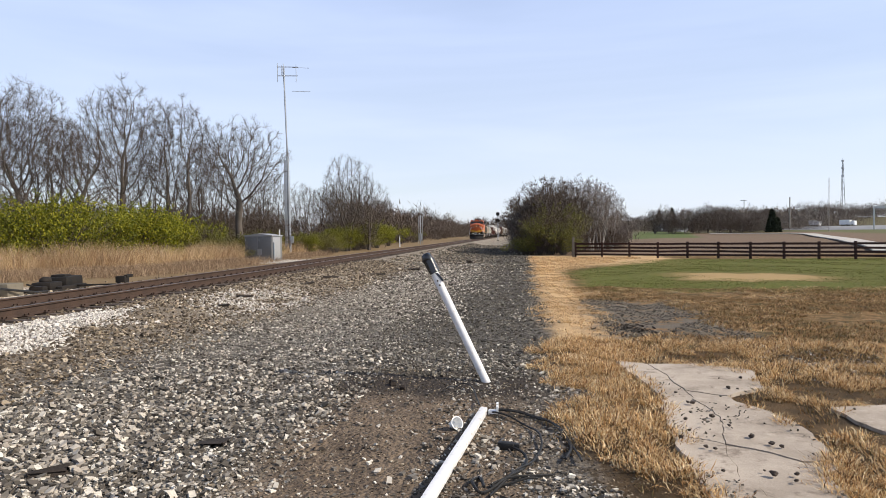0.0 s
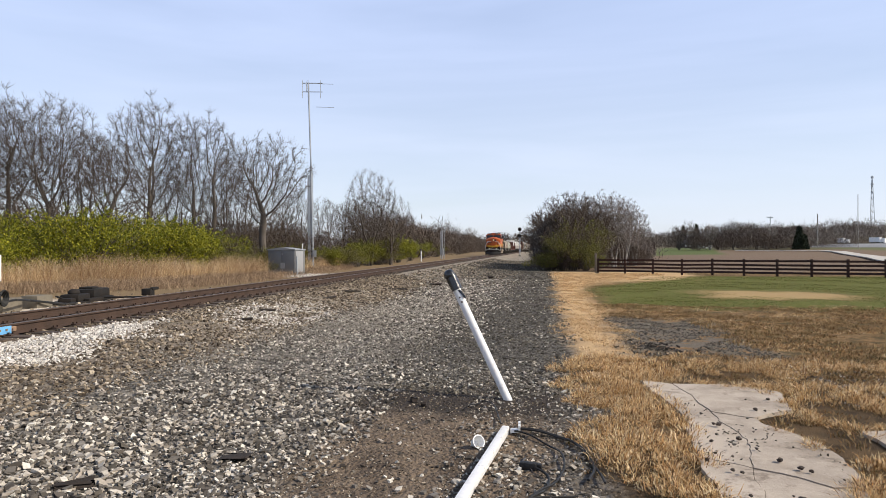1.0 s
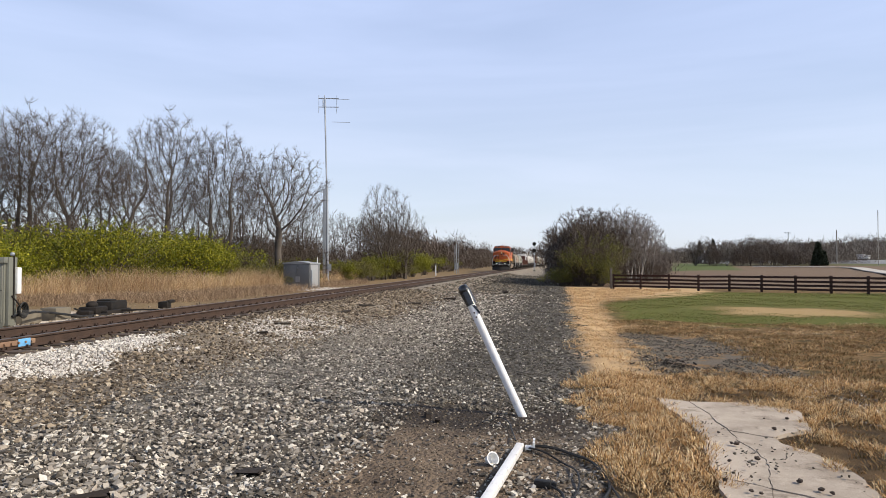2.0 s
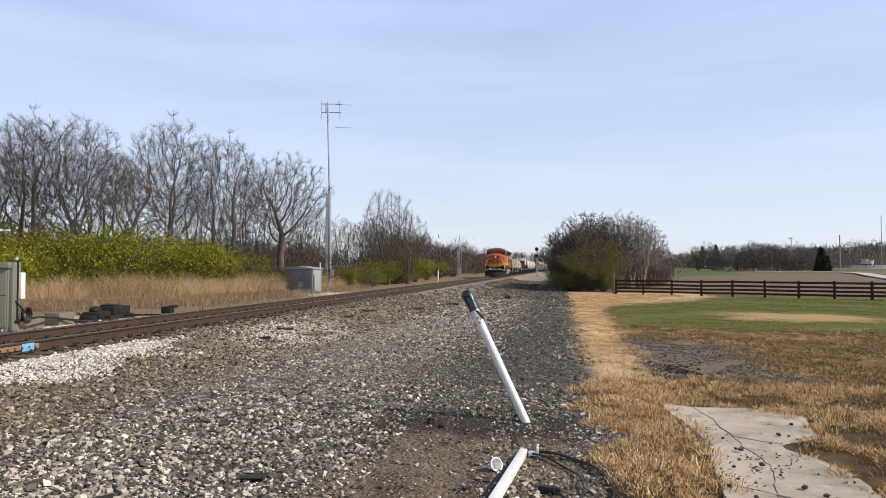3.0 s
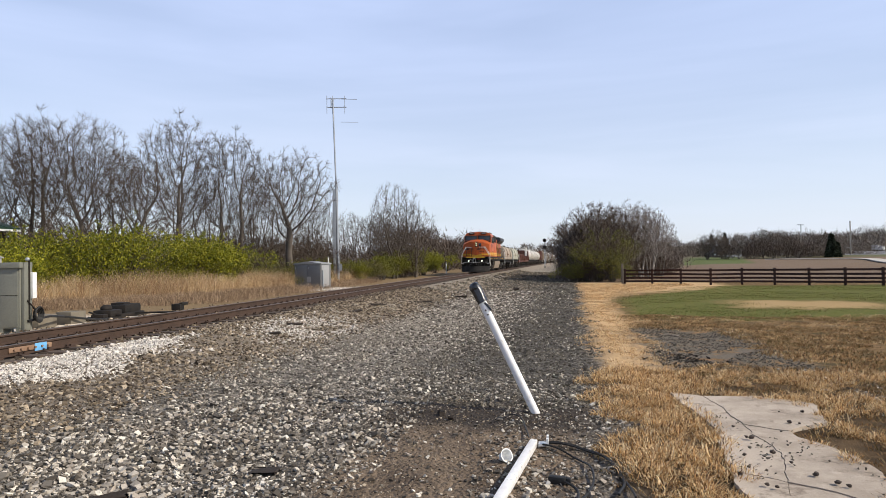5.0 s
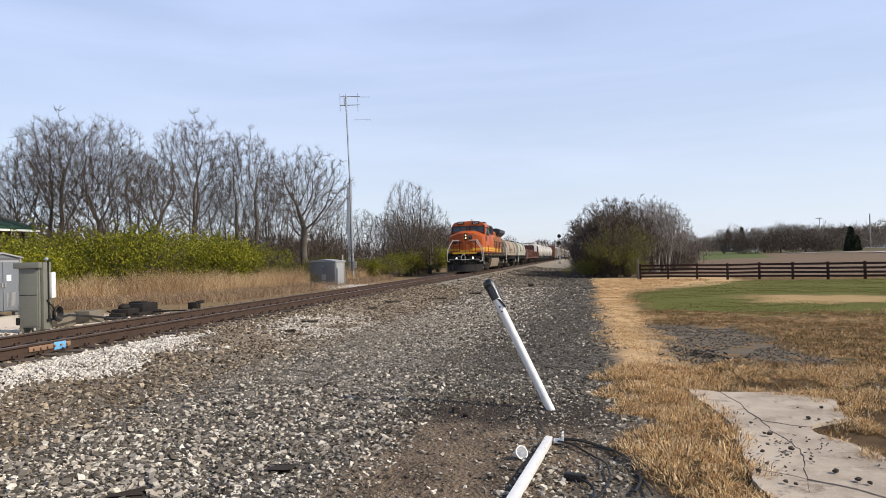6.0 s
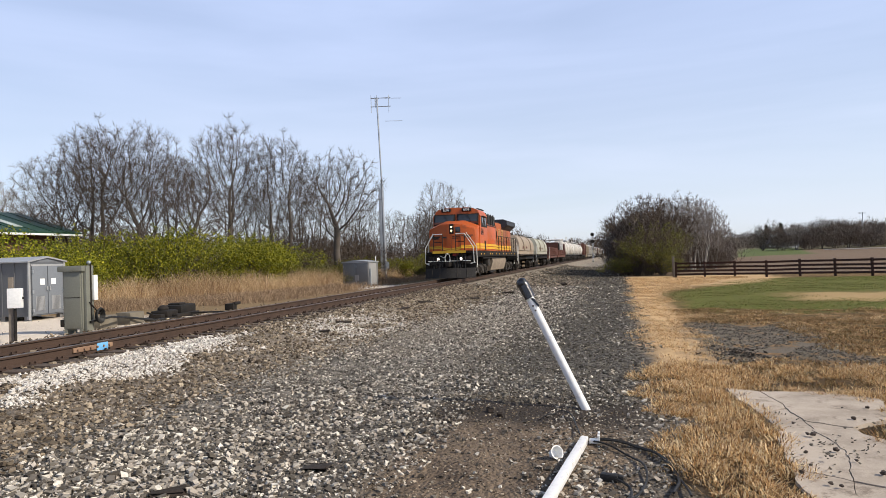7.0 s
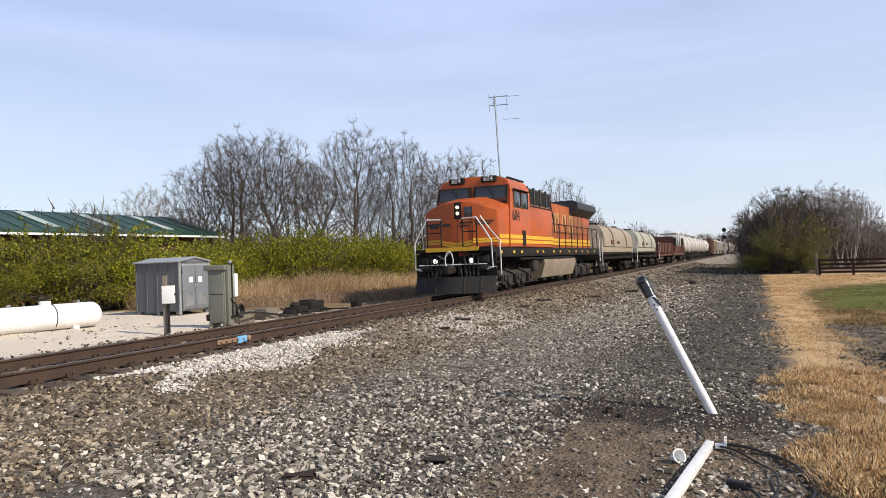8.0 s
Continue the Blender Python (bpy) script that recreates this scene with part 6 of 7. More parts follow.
for i, (x, y) in enumerate(pth):
    a, b = Vector(pth[max(i - 1, 0)]), Vector(pth[min(i + 1, len(pth) - 1)])
    n_ = (b - a).normalized()
    n_ = Vector((-n_.y, n_.x)) * 1.3
    L_.append(lane.verts.new((x + n_.x, y + n_.y, float(land(x + n_.x, y + n_.y)) + 0.12)))
    R_.append(lane.verts.new((x - n_.x, y - n_.y, float(land(x - n_.x, y - n_.y)) + 0.12)))
for i in range(len(pth) - 1):
    lane.faces.new((L_[i], L_[i + 1], R_[i + 1], R_[i]))
ext = bmesh.ops.extrude_face_region(lane, geom=lane.faces[:])
bmesh.ops.translate(lane, vec=(0, 0, 0.12), verts=[g for g in ext["geom"] if isinstance(g, bmesh.types.BMVert)])
tagged(part("lane", lane, surface("pale_gravel_lane", (0.5, 0.46, 0.41), (0.4, 0.37, 0.32), 0.9, 0, 0.5, 8)), "pale gravel lane across the field", "lane", kind="structure")


def cedar(x, y, h):
    """Dense dark evergreen cone."""
    r_ = np.random.default_rng(int(x))
    n = 2600
    zz = r_.uniform(0, 1, n) ** 1.3
    rr = (1 - zz) * 0.26 * h * r_.uniform(0.5, 1.08, n) + 0.1
    aa = r_.uniform(0, 6.283, n)
    C = np.stack([rr * np.cos(aa), rr * np.sin(aa), 0.25 + zz * h], 1)
    u, w = r_.normal(0, 0.28, (n, 3)), r_.normal(0, 0.28, (n, 3))
    t = empty("cedar", pose(x, y, float(land(x, y))), "dark green pointed cedar tree", "tree", "cedars")
    cr = raw("crown", np.stack([C - u, C + w, C + u], 1).reshape(-1, 3), np.arange(3 * n).reshape(-1, 3), M_EVERGREEN)
    cr.parent = t
    rods("trunk", [((0, 0, -0.2), (0, 0, h * 0.5), 0.18)], M_BARK, t)


cedar(67, 188, 5.6)
cedar(69, 190, 3.4)
cedar(60, 300, 9)
cedar(72, 330, 11)

# far trees on the right: a belt, then woods past counting
for x, y, kind, s in [(37, 190, 2, 0.62), (41, 192, 0, 0.6), (45, 190, 6, 0.62), (48, 194, 2, 0.66), (51, 190, 0, 0.66), (54, 192, 4, 0.62), (57, 190, 2, 0.66), (61, 193, 6, 0.6), (64, 196, 0, 0.56), (71, 205, 2, 0.6), (75, 215, 0, 0.6), (79, 225, 2, 0.62), (84, 240, 0, 0.62), (47, 185, 5, 0.9), (53, 186, 5, 0.9), (59, 188, 5, 0.9), (41, 186, 5, 0.9), (65, 198, 5, 0.9), (77, 222, 5, 1.0)]:
    plant(kind, x, y, s, (x * 91) % 360, 1.3)
for x, y, kind, s in [(13, 96, 5, 0.5), (14.5, 104, 5, 0.55), (14, 110, 5, 0.7), (17, 130, 5, 0.9), (20, 150, 5, 1.0), (22, 165, 5, 1.0), (24, 180, 5, 1.1), (12, 100, 5, 0.8), (16, 125, 5, 1.0)]:
    plant(kind, x, y, s, (x * 91) % 360, 1.3)


def far_wood(name, pts, height, count, mat, label, seed, thick=14.0, fine=1.0):
    """Leafless woods in the distance: stems and sprays too small to tell apart."""
    r_ = np.random.default_rng(seed)
    u = r_.uniform(0, len(pts) - 1.001, count)
    i = u.astype(int)
    f = (u - i)[:, None]
    P = np.asarray(pts, float)
    C = P[i] * (1 - f) + P[i + 1] * f + r_.normal(0, thick * 0.35, (count, 2))
    top = height * (0.8 + 0.25 * np.sin(C[:, 0] * 0.11 + seed) * np.sin(C[:, 1] * 0.07) + 0.14 * np.sin(C[:, 0] * 0.37))
    # single crowns of uneven height make up the skyline
    wide = 0.42 * height
    cell = np.floor(C / wide).astype(int)
    pick = r_.uniform(0.66, 1.04, 4096)[(cell[:, 0] * 73 + cell[:, 1] * 179) % 4096]
    off = np.linalg.norm(C / wide - cell - 0.5, axis=1)
    top = top * pick * (1.06 - 0.55 * off ** 2)
    zz = r_.uniform(0.02, 1.0, count) ** 0.75 * top
    O = np.stack([C[:, 0], C[:, 1], land(C[:, 0], C[:, 1]) + zz], 1)
    L = height * r_.uniform(0.08, 0.24, count)[:, None] * fine
    d = np.stack([r_.normal(0, 0.55, count), r_.normal(0, 0.55, count), r_.uniform(0.4, 1.2, count)], 1) * L
    sd = np.stack([r_.normal(0, 1, count), r_.normal(0, 1, count), r_.normal(0, 0.4, count)], 1) * height * 0.0075 * fine
    V = np.stack([O - sd, O + sd, O + d], 1).reshape(-1, 3)
    return tagged(raw(name, V, np.arange(3 * count).reshape(-1, 3), mat), label, "woods", kind="stuff")


far_wood("far_wood", [(14, 330), (40, 380), (75, 400), (110, 400), (150, 420), (215, 470)], 10.5, 70000, M_FARBRUSH, "distant line of bare brown woods", 71, 26, 0.7)
far_wood("far_wood", [(150, 560), (230, 620), (330, 700), (470, 760), (700, 800)], 16, 50000, M_FARBRUSH, "bare woods on the far ridge", 72, 60)
far_wood("far_wood", [(-60, 420), (-30, 460), (0, 480), (20, 470)], 13, 16000, M_BRUSH, "bare woods where the track vanishes", 73, 24)
far_wood("far_wood", [(-23, 95), (-27, 150), (-30, 220), (-33, 300), (-34, 420)], 8.4, 60000, M_BRUSH, "bare brown woods beyond the track", 74, 9, 0.6)
far_wood("far_brush", [(-22, 58), (-30, 55), (-38, 53), (-44, 50)], 4.6, 40000, M_BRUSH, "brown leafless undergrowth behind the hedge", 75, 9, 0.6)
far_wood("far_brush", [(0.6, 66), (2.3, 67), (4.2, 69), (4, 76), (1.5, 78), (0.6, 84)], 7.9, 80000, M_FARBRUSH, "dense brown brush beside the stone bed", 76, 2.6, 0.42)
far_wood("far_wood", [(-90, 120), (-110, 70), (-120, 20), (-110, -40)], 10.5, 22000, M_BRUSH, "bare woods behind the barn", 77, 24)

far_wood("far_wood", [(35, 191), (45, 190), (54, 191), (63, 194), (72, 208), (80, 228), (88, 250)], 7.4, 34000, M_FARBRUSH, "belt of bare brown trees across the field", 78, 7, 0.6)
far_wood("far_wood", [(8.5, 82), (10.5, 88), (13, 100), (16.5, 125), (20, 150), (24, 180)], 3.9, 26000, M_FARBRUSH, "low brown brush along the field edge", 79, 4)



# ---- the train ----
M_ORANGE = surface("orange_loco_paint", (0.50, 0.098, 0.018), (0.33, 0.085, 0.030), 0.45, 0, 0.7, 22, 0.04, 0.9, spots=(0.25, 0.08, 0.035))
M_HOODPAINT = surface("grimy_hood_paint", (0.40, 0.10, 0.03), (0.20, 0.085, 0.045), 0.6, 0, 0.6, 14, 0.06, 0.95, spots=(0.15, 0.075, 0.045))
M_YELLOW = surface("yellow_stripe_paint", (0.72, 0.41, 0.03), (0.52, 0.29, 0.04), 0.45, 0, 1.5, 22, 0.04)
M_BLACK = surface("sooty_black_paint", (0.014, 0.013, 0.012), (0.034, 0.028, 0.024), 0.7, 0.0, 1.5, 25, 0.1, spec=0.15)
M_RUNGEAR = surface("dusty_running_gear", (0.045, 0.038, 0.032), (0.015, 0.013, 0.012), 0.85, 0.0, 2.5, 25, 0.2)
M_FUEL = surface("dusty_fuel_tank", (0.26, 0.205, 0.15), (0.16, 0.125, 0.095), 0.75, 0, 1.2, 20, 0.1, spots=(0.14, 0.11, 0.09))
M_PLOUGH = surface("scuffed_plough_steel", (0.026, 0.023, 0.021), (0.014, 0.013, 0.012), 0.7, 0.1, 2.0, 18, 0.15, spots=(0.06, 0.052, 0.045))
M_RADIATOR = surface("dark_radiator_grey", (0.045, 0.048, 0.055), (0.03, 0.03, 0.033), 0.5, 0.2, 1.5, 25)
M_LOUVRE = surface("grey_louvre", (0.10, 0.10, 0.095), (0.045, 0.045, 0.045), 0.6, 0.2, 2, 25)
M_HANDRAIL = surface("pale_grab_rail", (0.72, 0.70, 0.66), (0.5, 0.48, 0.44), 0.5)
M_COILTAN = surface("dusty_tan_hood", (0.34, 0.275, 0.205), (0.23, 0.18, 0.135), 0.65, 0, 0.8, 18, 0.08, spots=(0.22, 0.15, 0.11))
M_COILPALE = surface("pale_green_white_hood", (0.38, 0.365, 0.29), (0.25, 0.235, 0.185), 0.6, 0, 0.8, 18, 0.08, spots=(0.30, 0.28, 0.22))
M_CARBROWN = surface("oxide_brown_car", (0.135, 0.055, 0.04), (0.08, 0.04, 0.03), 0.8, 0, 1.0, 18, 0.15, spots=(0.06, 0.04, 0.03))
M_TANKWHITE = surface("dirty_white_tank", (0.56, 0.52, 0.47), (0.38, 0.34, 0.29), 0.45, 0, 0.7, 18, 0.05, spots=(0.34, 0.29, 0.24))
M_HOPPER = surface("pale_grey_hopper", (0.50, 0.47, 0.42), (0.36, 0.33, 0.29), 0.7, 0, 0.6, 18, 0.08, spots=(0.25, 0.2, 0.16))
M_HOPTAN = surface("tan_hopper", (0.40, 0.32, 0.23), (0.28, 0.22, 0.16), 0.7, 0, 0.6, 18, 0.08)
M_GLASS = glass_dark("dark_cab_glass")
M_HEAD = glow("headlight_glow", (1.0, 0.80, 0.45), 1.5)
M_DITCH = glow("ditch_light_glow", (1.0, 0.95, 0.82), 2.5)
M_LETTER = surface("black_letter_paint", (0.03, 0.025, 0.022), (0.05, 0.04, 0.035), 0.6)
M_LOGO = surface("cream_letter_paint", (0.50, 0.27, 0.10), (0.30, 0.16, 0.07), 0.65, 0, 1.2, 18, spots=(0.22, 0.11, 0.06))


def text_part(name, words, size, m, material, parent, label):
    cu = bpy.data.curves.new(name, "FONT")
    cu.body, cu.size, cu.align_x, cu.align_y, cu.extrude = words, size, "CENTER", "CENTER", 0.004
    tmp = bpy.data.objects.new(name, cu)
    scene.collection.objects.link(tmp)
    me = bpy.data.meshes.new_from_object(tmp.evaluated_get(bpy.context.evaluated_depsgraph_get()))
    bpy.data.objects.remove(tmp)
    me.transform(m)
    me.materials.append(material)
    ob = new(name, me)
    ob.parent = parent
    ob["label"] = label
    return ob


def hull(bm, rows, faces):
    vs = [bm.verts.new(r) for r in rows]
    for f in faces:
        bm.faces.new([vs[i] for i in f])
    bmesh.ops.recalc_face_normals(bm, faces=bm.faces[:])


WHEELS = []


def wheelset(y, r, parent, keyed=True):
    """An axle with two flanged wheels, its origin on the axle."""
    bm = bmesh.new()
    rod(bm, (-0.95, 0, 0), (0.95, 0, 0), 0.08, n=8)
    for s in (-1, 1):
        rod(bm, (s * 0.69, 0, 0), (s * 0.82, 0, 0), r, r * 0.99, n=20)
        rod(bm, (s * 0.66, 0, 0), (s * 0.69, 0, 0), r + 0.025, n=20)
        rod(bm, (s * 0.82, 0, 0), (s * 0.86, 0, 0), r * 0.45, r * 0.3, n=10)
        for k in range(4):
            a = k * math.pi / 2
            box(bm, s * 0.835, r * 0.66 * math.cos(a), r * 0.66 * math.sin(a), 0.02, 0.09, 0.09)
    w = part("wheelset", bm, M_RUNGEAR, parent)
    w.location = (0, y, r)
    if keyed:
        WHEELS.append((w, y, r))
    return w


def truck_frame(parent, ys, r, half=1.12):
    a, b = ys[0] - 0.75, ys[-1] + 0.75
    for s in (-1, 1):
        bm = bmesh.new()
        box(bm, s * half, (a + b) / 2, r + 0.18, 0.16, b - a - 0.5, 0.22, 0.03)
        for y in ys:
            box(bm, s * half, y, r - 0.02, 0.22, 0.42, 0.46, 0.05)
            rod(bm, (s * (half + 0.08), y, r), (s * (half + 0.17), y, r), 0.13, n=10)
        for y0, y1 in zip(ys, ys[1:]):
            box(bm, s * half, (y0 + y1) / 2, r - 0.12, 0.14, 0.5, 0.26, 0.03)
            for k in (-0.16, 0.0, 0.16):
                rod(bm, (s * (half + 0.03), (y0 + y1) / 2 + k, r - 0.02), (s * (half + 0.03), (y0 + y1) / 2 + k, r + 0.3), 0.07, n=8)
            rod(bm, (s * (half + 0.1), y0 + 0.1, r + 0.35), (s * (half + 0.1), y1 - 0.3, r + 0.1), 0.05, n=6)
        part("truck_frame", bm, M_RUNGEAR, parent)


def locomotive():
    L = empty("locomotive", pose(0, 0, 0), "orange diesel locomotive with black and yellow trim, headlights lit", "locomotive")
    # frame and running gear
    bm = bmesh.new()
    box(bm, 0, 10.2, 1.52, 3.0, 18.8, 0.36, 0.02)
    box(bm, 0, 10.2, 1.2, 1.4, 18.2, 0.4)
    part("frame", bm, M_BLACK, L)
    for s in (-1, 1):
        for y in (1.6, 3.1, 4.1, 6.3, 7.2, 9.0, 10.2, 12.0, 13.5, 15.0, 16.4, 18.2):
            boxes("reflector", [(s * 1.505, y, 1.53, 0.012, 0.22, 0.1)], M_YELLOW, L)
        boxes("air_line", [(s * 1.42, 8.5, 1.25, 0.08, 9.0, 0.08)], M_BLACK, L)
    bm = bmesh.new()
    prism(bm, [(-1.4, 1.2), (1.4, 1.2), (1.45, 1.0), (1.25, 0.36), (0.9, 0.30), (-0.9, 0.30), (-1.25, 0.36), (-1.45, 1.0)], "y", 7.6, 13.6)
    part("fuel_tank", bm, M_FUEL, L, "dusty tan fuel tank")
    for s in (-1, 1):
        boxes("air_tank", [(s * 1.2, 6.45, 0.95, 0.4, 0.8, 0.5)], M_RUNGEAR, L, bevel=0.1)
        boxes("sand_pipe", [(s * 1.35, 13.8, 0.7, 0.1, 0.3, 0.9)], M_RUNGEAR, L)
    for ys in ((2.55, 4.25, 5.95), (14.3, 16.0, 17.7)):
        truck_frame(L, ys, 0.53, 1.15)
        for y in ys:
            wheelset(y, 0.53, L)
    # pilot, plough, coupler
    bm = bmesh.new()
    prism(bm, [(-1.58, 0.5), (-0.25, 0.0), (0.25, 0.0), (1.58, 0.5), (1.58, 0.72), (0.25, 0.28), (-0.25, 0.28), (-1.58, 0.72)], "z", 0.08, 0.68)
    for v in bm.verts:
        if v.co.z > 0.5:
            v.co.y += 0.22
    part("plough", bm, M_PLOUGH, L, "scuffed dark snow plough")
    for x in (-1.1, -0.55, 0.55, 1.1):
        bm = bmesh.new()
        box(bm, x, 0.11 + 0.376 * (abs(x) - 0.25), 0.38, 0.05, 0.06, 0.56, turn=Matrix.Rotation(-0.35, 4, "X"))
        part("plough_rib", bm, M_RUNGEAR, L)
    boxes("pilot_plate", [(0, 0.92, 0.98, 2.9, 0.08, 1.3)], M_IRON, L)
    boxes("coupler", [(0, 0.25, 0.93, 0.26, 1.0, 0.26), (0.08, -0.2, 0.93, 0.26, 0.3, 0.30)], M_IRON, L, bevel=0.06)
    for x0, x1, z0 in ((-0.35, -0.55, 1.3), (0.3, 0.42, 1.3), (0.5, 0.62, 1.25), (-0.5, -0.8, 1.2), (0.62, 0.8, 1.2)):
        bm = bmesh.new()
        pipe(bm, [(x0, 0.72, z0), (x0, 0.52, z0 - 0.1), ((x0 + x1) / 2, 0.42, z0 - 0.5), (x1, 0.45, z0 - 0.75), (x1 + 0.02, 0.4, z0 - 0.95)], 0.035, 6)
        part("air_hose", bm, M_CABLE, L)
    bm = bmesh.new()
    pipe(bm, [(-0.1 + 0.16 * math.cos(a), 0.42, 1.28 + 0.32 * math.sin(a)) for a in np.linspace(0, 2 * math.pi, 15)], 0.022, 6)
    pipe(bm, [(-0.6, 0.6, 1.45), (-0.35, 0.5, 1.33), (-0.1, 0.45, 1.55)], 0.02, 6)
    part("jumper_cable", bm, M_HANDRAIL, L, "pale looped jumper cable")
    # brackets, valves and gladhands crowding the pilot
    for s in (-1, 1):
        boxes("pilot_bracket", [(s * 0.42, 0.70, 1.02, 0.10, 0.12, 0.78), (s * 1.12, 0.72, 1.30, 0.42, 0.10, 0.22), (s * 1.12, 0.71, 0.98, 0.36, 0.10, 0.18)], M_RUNGEAR, L, bevel=0.015)
        boxes("hose_rack", [(s * 0.72, 0.68, 1.48, 0.62, 0.10, 0.07)], M_RUNGEAR, L)
        for k in range(4):
            x = s * (0.46 + 0.17 * k)
            bm = bmesh.new()
            pipe(bm, [(x, 0.64, 1.46), (x + s * 0.02, 0.50, 1.36), (x + s * 0.05, 0.44, 1.10), (x + s * 0.02, 0.50, 0.92 - 0.04 * k)], 0.026, 6)
            rod(bm, (x + s * 0.02, 0.50, 0.94 - 0.04 * k), (x + s * 0.02, 0.47, 0.82 - 0.04 * k), 0.045, 0.035, n=8)
            part("brake_hose", bm, M_CABLE if k % 2 else M_RUNGEAR, L)
        boxes("coupler_horn", [(s * 0.25, 0.62, 0.93, 0.12, 0.28, 0.52)], M_RUNGEAR, L, bevel=0.03)
        for z in (0.62, 1.0):
            boxes("step_lip", [(s * 1.42, 0.77, z, 0.36, 0.03, 0.035)], M_HANDRAIL, L)
    rods("uncoupling_bar", [((-1.35, 0.46, 1.12), (1.35, 0.46, 1.12), 0.02)], M_HANDRAIL, L, n=6)
    boxes("pilot_patch", [(0.36, 0.73, 1.5, 0.4, 0.02, 0.16)], surface("red_oxide", (0.3, 0.03, 0.03), (0.2, 0.03, 0.02), 0.6), L)
    for s in (-1, 1):
        d = rods("ditch_light", [((s * 0.72, 0.74, 1.26), (s * 0.72, 0.56, 1.26), 0.12)], M_BLACK, L, n=14)
        rods("lens", [((s * 0.72, 0.57, 1.26), (s * 0.72, 0.545, 1.26), 0.085)], M_DITCH, d, "lit ditch light", n=14)
        rods("cut_lever", [((s * 0.4, 0.5, 0.98), (s * 1.3, 0.5, 0.99), 0.022)], M_RUNGEAR, L, n=6)
        # steps
        for z in (0.42, 0.8, 1.18):
            boxes("step", [(s * 1.42, 1.05, z, 0.34, 0.5, 0.05)], M_RUNGEAR, L)
        boxes("step_side", [(s * 1.42, 0.8, 0.95, 0.36, 0.06, 1.15)], M_BLACK, L)
        boxes("step_edge", [(s * 1.42, 0.76, 0.40, 0.36, 0.02, 0.10)], M_HANDRAIL, L)
        # grab rails
        bm = bmesh.new()
        pipe(bm, [(s * 0.42, 0.5, 2.78), (s * 0.98, 0.5, 2.80), (s * 1.28, 0.5, 2.35), (s * 1.52, 0.52, 1.95), (s * 1.54, 0.55, 1.0), (s * 1.30, 0.6, 0.92)], 0.026)
        pipe(bm, [(s * 1.05, 0.72, 2.86), (s * 1.36, 0.78, 2.4), (s * 1.56, 1.32, 1.95), (s * 1.57, 1.34, 0.7)], 0.026)
        part("grab_rail", bm, M_HANDRAIL, L, "pale bent grab rail")
        rods("rail_post", [((s * 0.98, 0.5, 1.7), (s * 0.98, 0.5, 2.8), 0.028)], M_BLACK, L, n=6)
        rods("rail_post", [((s * 0.42, 0.52, 1.7), (s * 0.42, 0.52, 2.8), 0.028)], M_BLACK, L, n=6)
        rods("front_rail", [((s * 0.42, 0.52, 2.3), (s * 0.98, 0.52, 2.3), 0.02)], M_BLACK, L, n=6)
    boxes("front_walkway", [(0, 0.95, 1.64, 2.95, 0.95, 0.12)], M_BLACK, L)
    boxes("yellow_sill", [(0, 0.475, 1.68, 2.1, 0.04, 0.15)], M_YELLOW, L, "yellow front sill stripe")
    # nose
    bm = bmesh.new()
    hull(bm, [(-1.5, 1.42, 1.72), (-0.62, 1.02, 1.72), (0.62, 1.02, 1.72), (1.5, 1.42, 1.72),
              (-1.5, 1.42, 3.12), (-0.62, 1.02, 3.42), (0.62, 1.02, 3.42), (1.5, 1.42, 3.12),
              (-1.5, 2.62, 1.72), (1.5, 2.62, 1.72), (-1.53, 2.62, 3.36), (-0.62, 2.62, 3.72), (0.62, 2.62, 3.72), (1.53, 2.62, 3.36)],
         [(0, 1, 5, 4), (1, 2, 6, 5), (2, 3, 7, 6), (4, 5, 11, 10), (5, 6, 12, 11), (6, 7, 13, 12), (0, 4, 10, 8), (3, 9, 13, 7), (0, 8, 9, 3, 2, 1), (8, 10, 11, 12, 13, 9)])
    bmesh.ops.bevel(bm, geom=bm.edges[:], offset=0.045, segments=2, affect="EDGES")
    nose = part("nose", bm, M_ORANGE, L)
    boxes("headlight_plate", [(0.06, 1.005, 3.12, 0.28, 0.05, 0.62)], M_BLACK, nose, bevel=0.01)
    for z in (3.01, 3.24):
        rods("headlight", [((0.06, 1.0, z), (0.06, 0.955, z), 0.062)], M_HEAD, nose, "lit round headlight", n=16)
    boxes("nose_window", [(0.46, 1.01, 3.06, 0.30, 0.03, 0.36)], M_GLASS, nose, bevel=0.02)
    boxes("nose_door_edge", [(0.02, 1.008, 2.3, 0.02, 0.02, 1.1), (0.62, 1.008, 2.5, 0.02, 0.02, 1.5)], M_LETTER, nose)
    # plain dark shapes where the emblem stands, and the yellow chevrons
    turn_r = Matrix.Rotation(math.atan2(0.40, 0.88), 4, "Z")
    turn_l = Matrix.Rotation(-math.atan2(0.40, 0.88), 4, "Z")
    boxes("emblem", [(0.35, 1.012, 2.66, 0.5, 0.02, 0.05), (0.28, 1.012, 2.54, 0.35, 0.02, 0.05), (-0.42, 1.012, 2.60, 0.3, 0.02, 0.10)], M_LETTER, nose, "black emblem bars")
    for z, w in ((2.70, 0.75), (2.60, 0.5)):
        for x, zz, h, tr in ((1.02, z, 0.05, turn_r), (-1.02, z - 0.06, 0.09, turn_l)):
            bm = bmesh.new()
            box(bm, x, 1.19, zz, w, 0.02, h, turn=tr)
            part("emblem_wing", bm, M_LETTER, nose, "black emblem bar")
    bm = bmesh.new()
